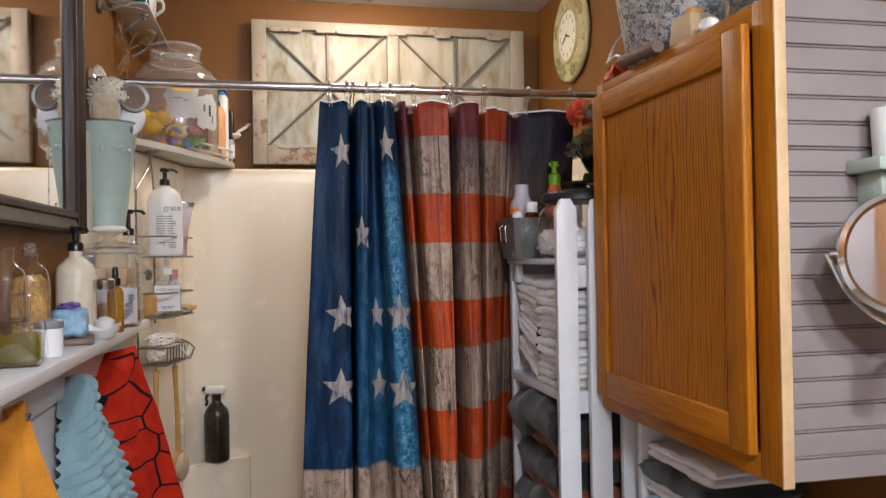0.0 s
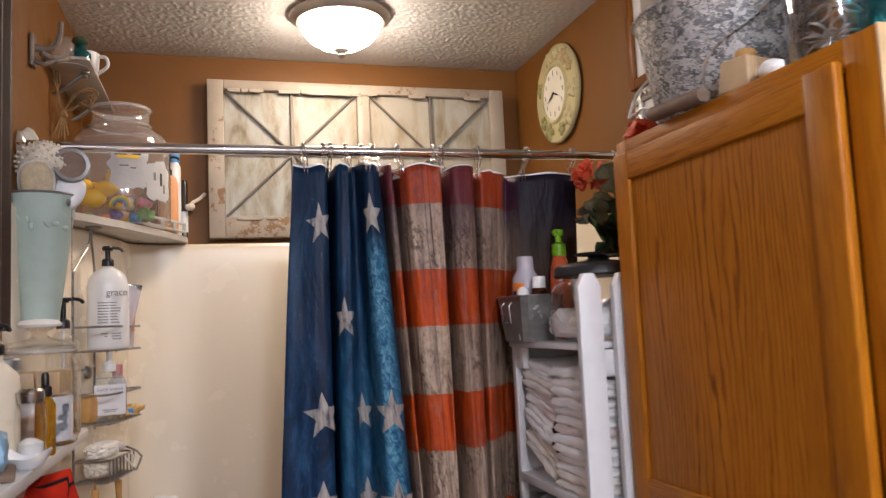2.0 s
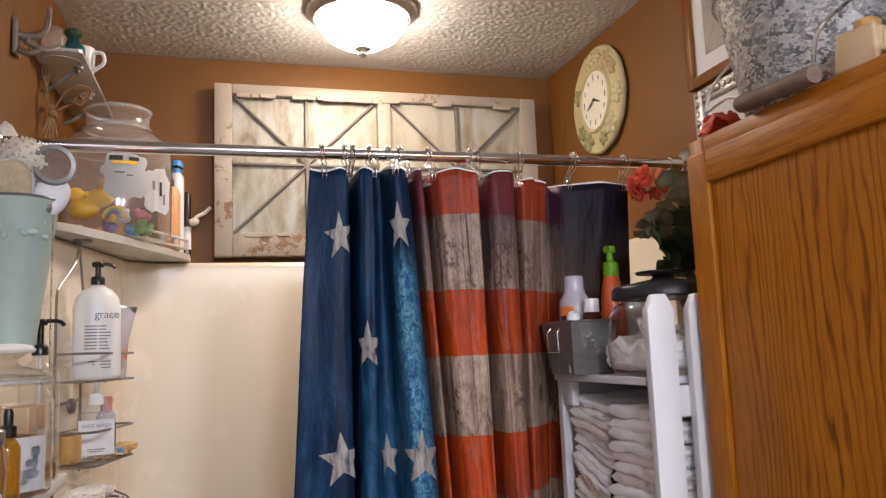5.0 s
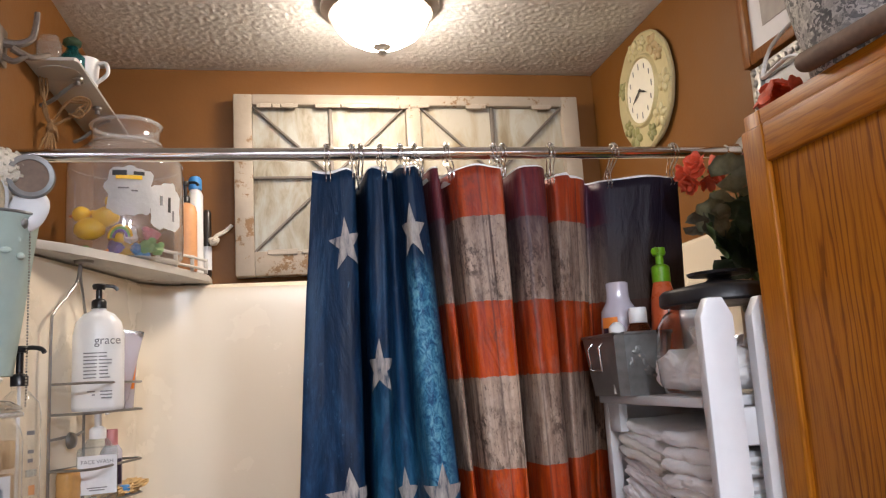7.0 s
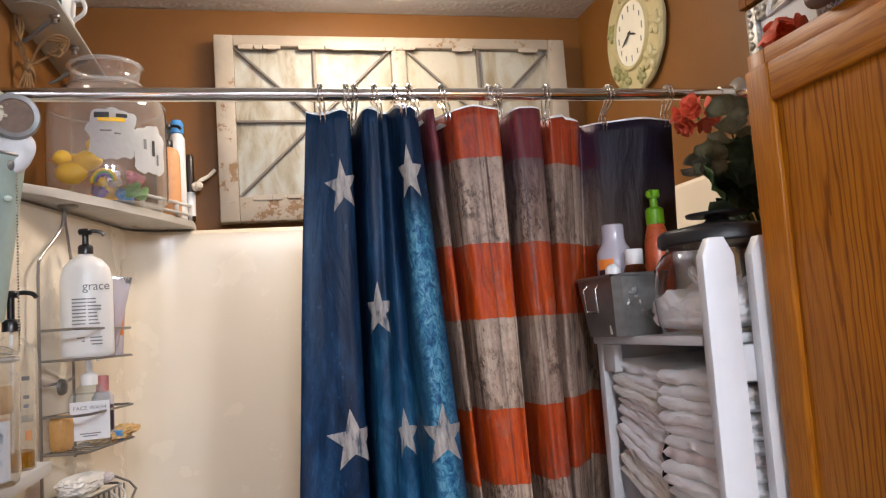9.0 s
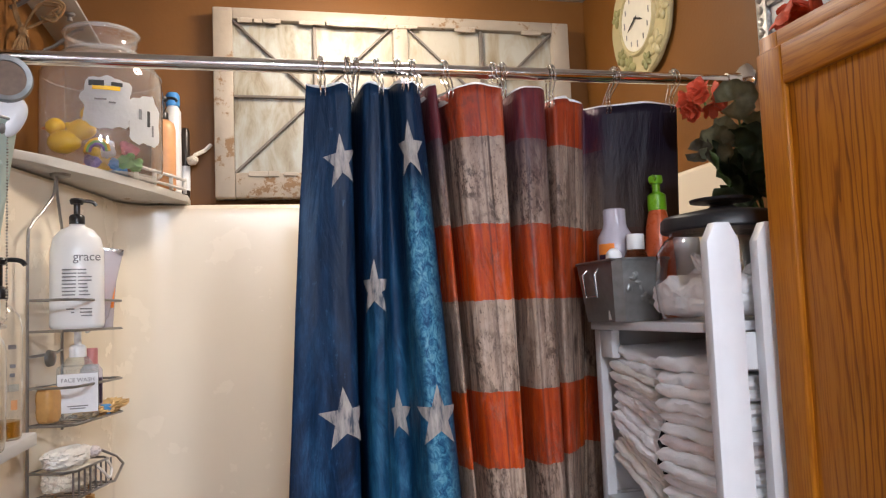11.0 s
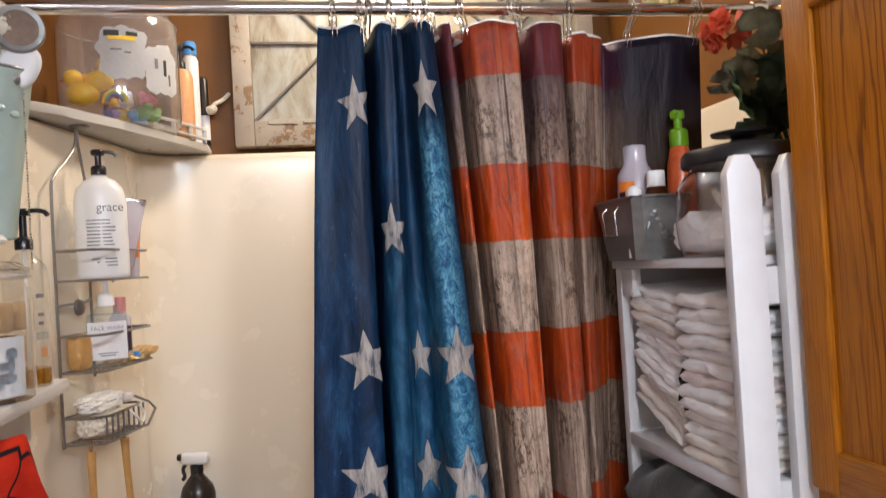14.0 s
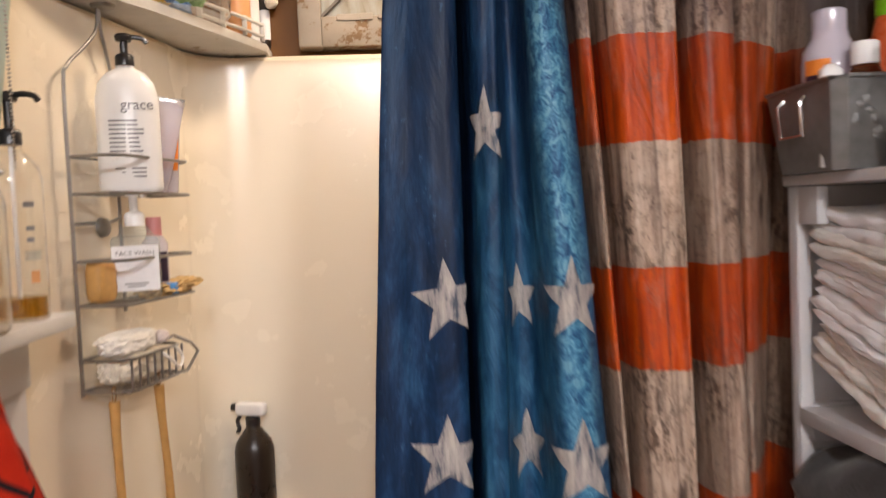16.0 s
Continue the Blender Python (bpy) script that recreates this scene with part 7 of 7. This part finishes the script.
for k, (x, y, h, r) in enumerate(((1.005, 1.290, 0.22, 0.042), (0.99, 1.20, 0.20, 0.035), (0.900, 1.195, 0.15, 0.030))):
    th = bottle("teal_bottle", "dark teal glass bottle on the cabinet", (x, y, CT), [(0, 0), (r * 0.95, 0), (r, 0.004), (r, h * 0.6), (r * 0.8, h * 0.72), (r * 0.4, h * 0.8), (r * 0.4, h), (r * 0.3, h)], "teal_glass")
th = thing("sea_sponge", "golden natural sea sponge in the zinc bucket", "sponge", (0.868, 1.640, CT + 0.195))
part("sponge", blob(0.085, 0.080, 0.070, 0.22, 3.4, 4, 2.0), "gold_sponge", th)
th = thing("red_blossom", "coral silk blossom lying at the cabinet edge", "flower", (0.842, 1.785, CT + 0.014))
th.scale = (1.2, 1.2, 1.3)
for k in range(26):
    d = Vector((rnd.gauss(0, 1), rnd.gauss(0, 1), abs(rnd.gauss(0, 0.8)))).normalized()
    p = Vector((d.x * 0.026, d.y * 0.034, d.z * 0.022))
    part("petal", moved(blob(0.013, 0.010, 0.0025, 0.35, 2, 2, k), Matrix.Translation(p) @ d.to_track_quat("Z", "Y").to_matrix().to_4x4() @ pose(0, 0, 0, rnd.random() * 60 - 30, rnd.random() * 60 - 30, rnd.random() * 360)), "flowers_red", th)

# ---- pictures on the right wall ----
pf = thing("picture_frame", "brown wooden picture frame with a pale mat", "picture", (RIGHT - 0.001, 0, 0))
for b in ((-0.022, 0, 2.200, 2.228, 2.068, 2.40), (-0.022, 0, 1.86, 1.888, 2.068, 2.40), (-0.022, 0, 1.888, 2.200, 2.068, 2.096), (-0.022, 0, 1.888, 2.200, 2.372, 2.40)):
    part("moulding", box(*b, 0.004), "frame_wood", pf)
part("mat", box(-0.010, -0.006, 1.888, 2.200, 2.096, 2.372), "mat_board", pf)
part("print", box(-0.012, -0.0105, 1.935, 2.155, 2.140, 2.330), "print_grey", pf)
sf = thing("silver_frame", "ornate tarnished silver picture frame", "picture", (RIGHT - 0.001, 0, 0))
for b in ((-0.024, 0, 2.170, 2.205, 1.842, 2.058), (-0.024, 0, 1.955, 1.990, 1.842, 2.058), (-0.024, 0, 1.990, 2.170, 1.842, 1.877), (-0.024, 0, 1.990, 2.170, 2.023, 2.058)):
    part("moulding", box(*b, 0.006), "silver", sf)
    n = 9
    for k in range(n):
        y = b[2] + (b[3] - b[2]) * (k + 0.5) / n if b[3] - b[2] > 0.1 else (b[2] + b[3]) / 2
        z = b[4] + (b[5] - b[4]) * (k + 0.5) / n if b[5] - b[4] > 0.1 else (b[4] + b[5]) / 2
        part("scroll", moved(blob(0.006, 0.009, 0.009, 0.4, 3, 2, k), pose(-0.024, y, z)), "silver", sf)
part("mat", box(-0.012, -0.006, 1.990, 2.170, 1.877, 2.023), "mat_board", sf)

# ---- make-up mirror and little shelf by the cabinet's end ----
mm = thing("makeup_mirror", "round chrome swing arm make-up mirror", "mirror", (0.926, 1.005, 1.392))
mm.rotation_euler = (0, 0, radians(-18))
R0 = 0.090
part("rim", moved(lathe([(R0 - 0.008, -0.010), (R0 - 0.002, -0.013), (R0 + 0.003, -0.006), (R0 + 0.003, 0.006), (R0 - 0.004, 0.010), (R0 - 0.010, 0.006), (R0 - 0.008, -0.010)], 64), pose(0, 0, 0, 90, 0, 0)), "chrome", mm, "polished chrome rim")
part("mirror_disc", moved(lathe([(0, 0.004), (R0 - 0.006, 0.004), (R0 - 0.006, -0.004), (0, -0.004)], 64), pose(0, 0, 0, 90, 0, 0)), "mirror", mm)
part("pivot", tube([(-R0 - 0.014, 0, 0), (-R0, 0, 0)], 0.005, 10), "chrome", mm)
part("pivot", tube([(R0, 0, 0), (R0 + 0.014, 0, 0)], 0.005, 10), "chrome", mm)
part("yoke", tube(smooth_line([(-R0 - 0.012, 0.012, 0), (-R0 * 0.72, 0.018, -R0 * 0.75), (0, 0.020, -R0 - 0.02), (R0 * 0.72, 0.018, -R0 * 0.75), (R0 + 0.012, 0.012, 0)], 8), 0.004, 8), "chrome", mm)
part("bracket", box(-0.004, 0.034, -0.012, 0.030, -R0 - 0.085, -R0 - 0.030, 0.003), "chrome", mm, "square chrome wall bracket")
part("arm", tube([(0.015, 0.015, -R0 - 0.032), (0.0, 0.02, -R0 - 0.015)], 0.005, 8), "chrome", mm)
part("arm", tube([(0.02, 0.02, -R0 - 0.055), (0.045, 0.075, -R0 - 0.055), (0.06, 0.128, -R0 - 0.055)], 0.005, 8), "chrome", mm)
ws = thing("small_wall_shelf", "little sage green shelf on the cabinet end", "shelf", (0.985, 1.1155, 1.545))
part("board", box(-0.060, 0.09, -0.075, 0.0, -0.022, 0.0, 0.003), "sage", ws)
part("bracket", box(-0.040, -0.028, -0.055, 0.0, -0.075, -0.0225, 0.003), "sage", ws)
th = bottle("white_cup", "pale white cup on the sage shelf", (0.985, 1.075, 1.5455), [(0, 0), (0.030, 0), (0.033, 0.004), (0.036, 0.080), (0.033, 0.081), (0.030, 0.008), (0, 0.006)], "white_plastic", 1, 1, 0, "cup")

# ---- folded clothes under the cabinet ----
lu = thing("low_shelf", "low white shelf of folded clothes under the cabinet", "shelf unit", (0, 0, 0))
part("side_board", box(0.860, RIGHT - 0.004, 1.745, 1.765, 0.0, 0.985, 0.002), "white", lu)
part("side_board", box(0.860, RIGHT - 0.004, 1.150, 1.170, 0.0, 0.900, 0.002), "white", lu)
part("shelf_board", box(0.860, RIGHT - 0.004, 1.1705, 1.7445, 0.600, 0.620, 0.003), "white", lu)
stack("folded_clothes", ["folded pale green grey cloth", "folded white cotton shirt", "folded light blue cloth", "folded light blue cotton cloth", "folded white cotton shirt", "folded black cotton cloth", "folded white cotton cloth", "folded white cotton shirt"],
      [("pale_cloth", .05, 0, 2, .6), ("towel_white", .05, .0, 2, .6), ("towel_blue", .05, -.006, 2, .6), ("towel_blue", .07, -.01, 1, .6), ("towel_white", .040, .0, 2, .6), ("towel_black", .050, -.006, 1, .6), ("towel_white", .020, .0, 1, .4), ("towel_white", .018, .006, 1, .4)],
      0.976, 1.59, 0.621, "clothes under the cabinet", 0.20, 0.29)
stack("folded_clothes", "folded pale cotton cloth in a pile", [("pale_cloth", .06, 0, 2, .6), ("towel_white", .06, .0, 2, .6), ("towel_blue", .05, 0, 2, .6), ("pale_cloth", .06, .0, 1, .6)],
      0.976, 1.31, 0.621, "clothes under the cabinet", 0.20, 0.25)
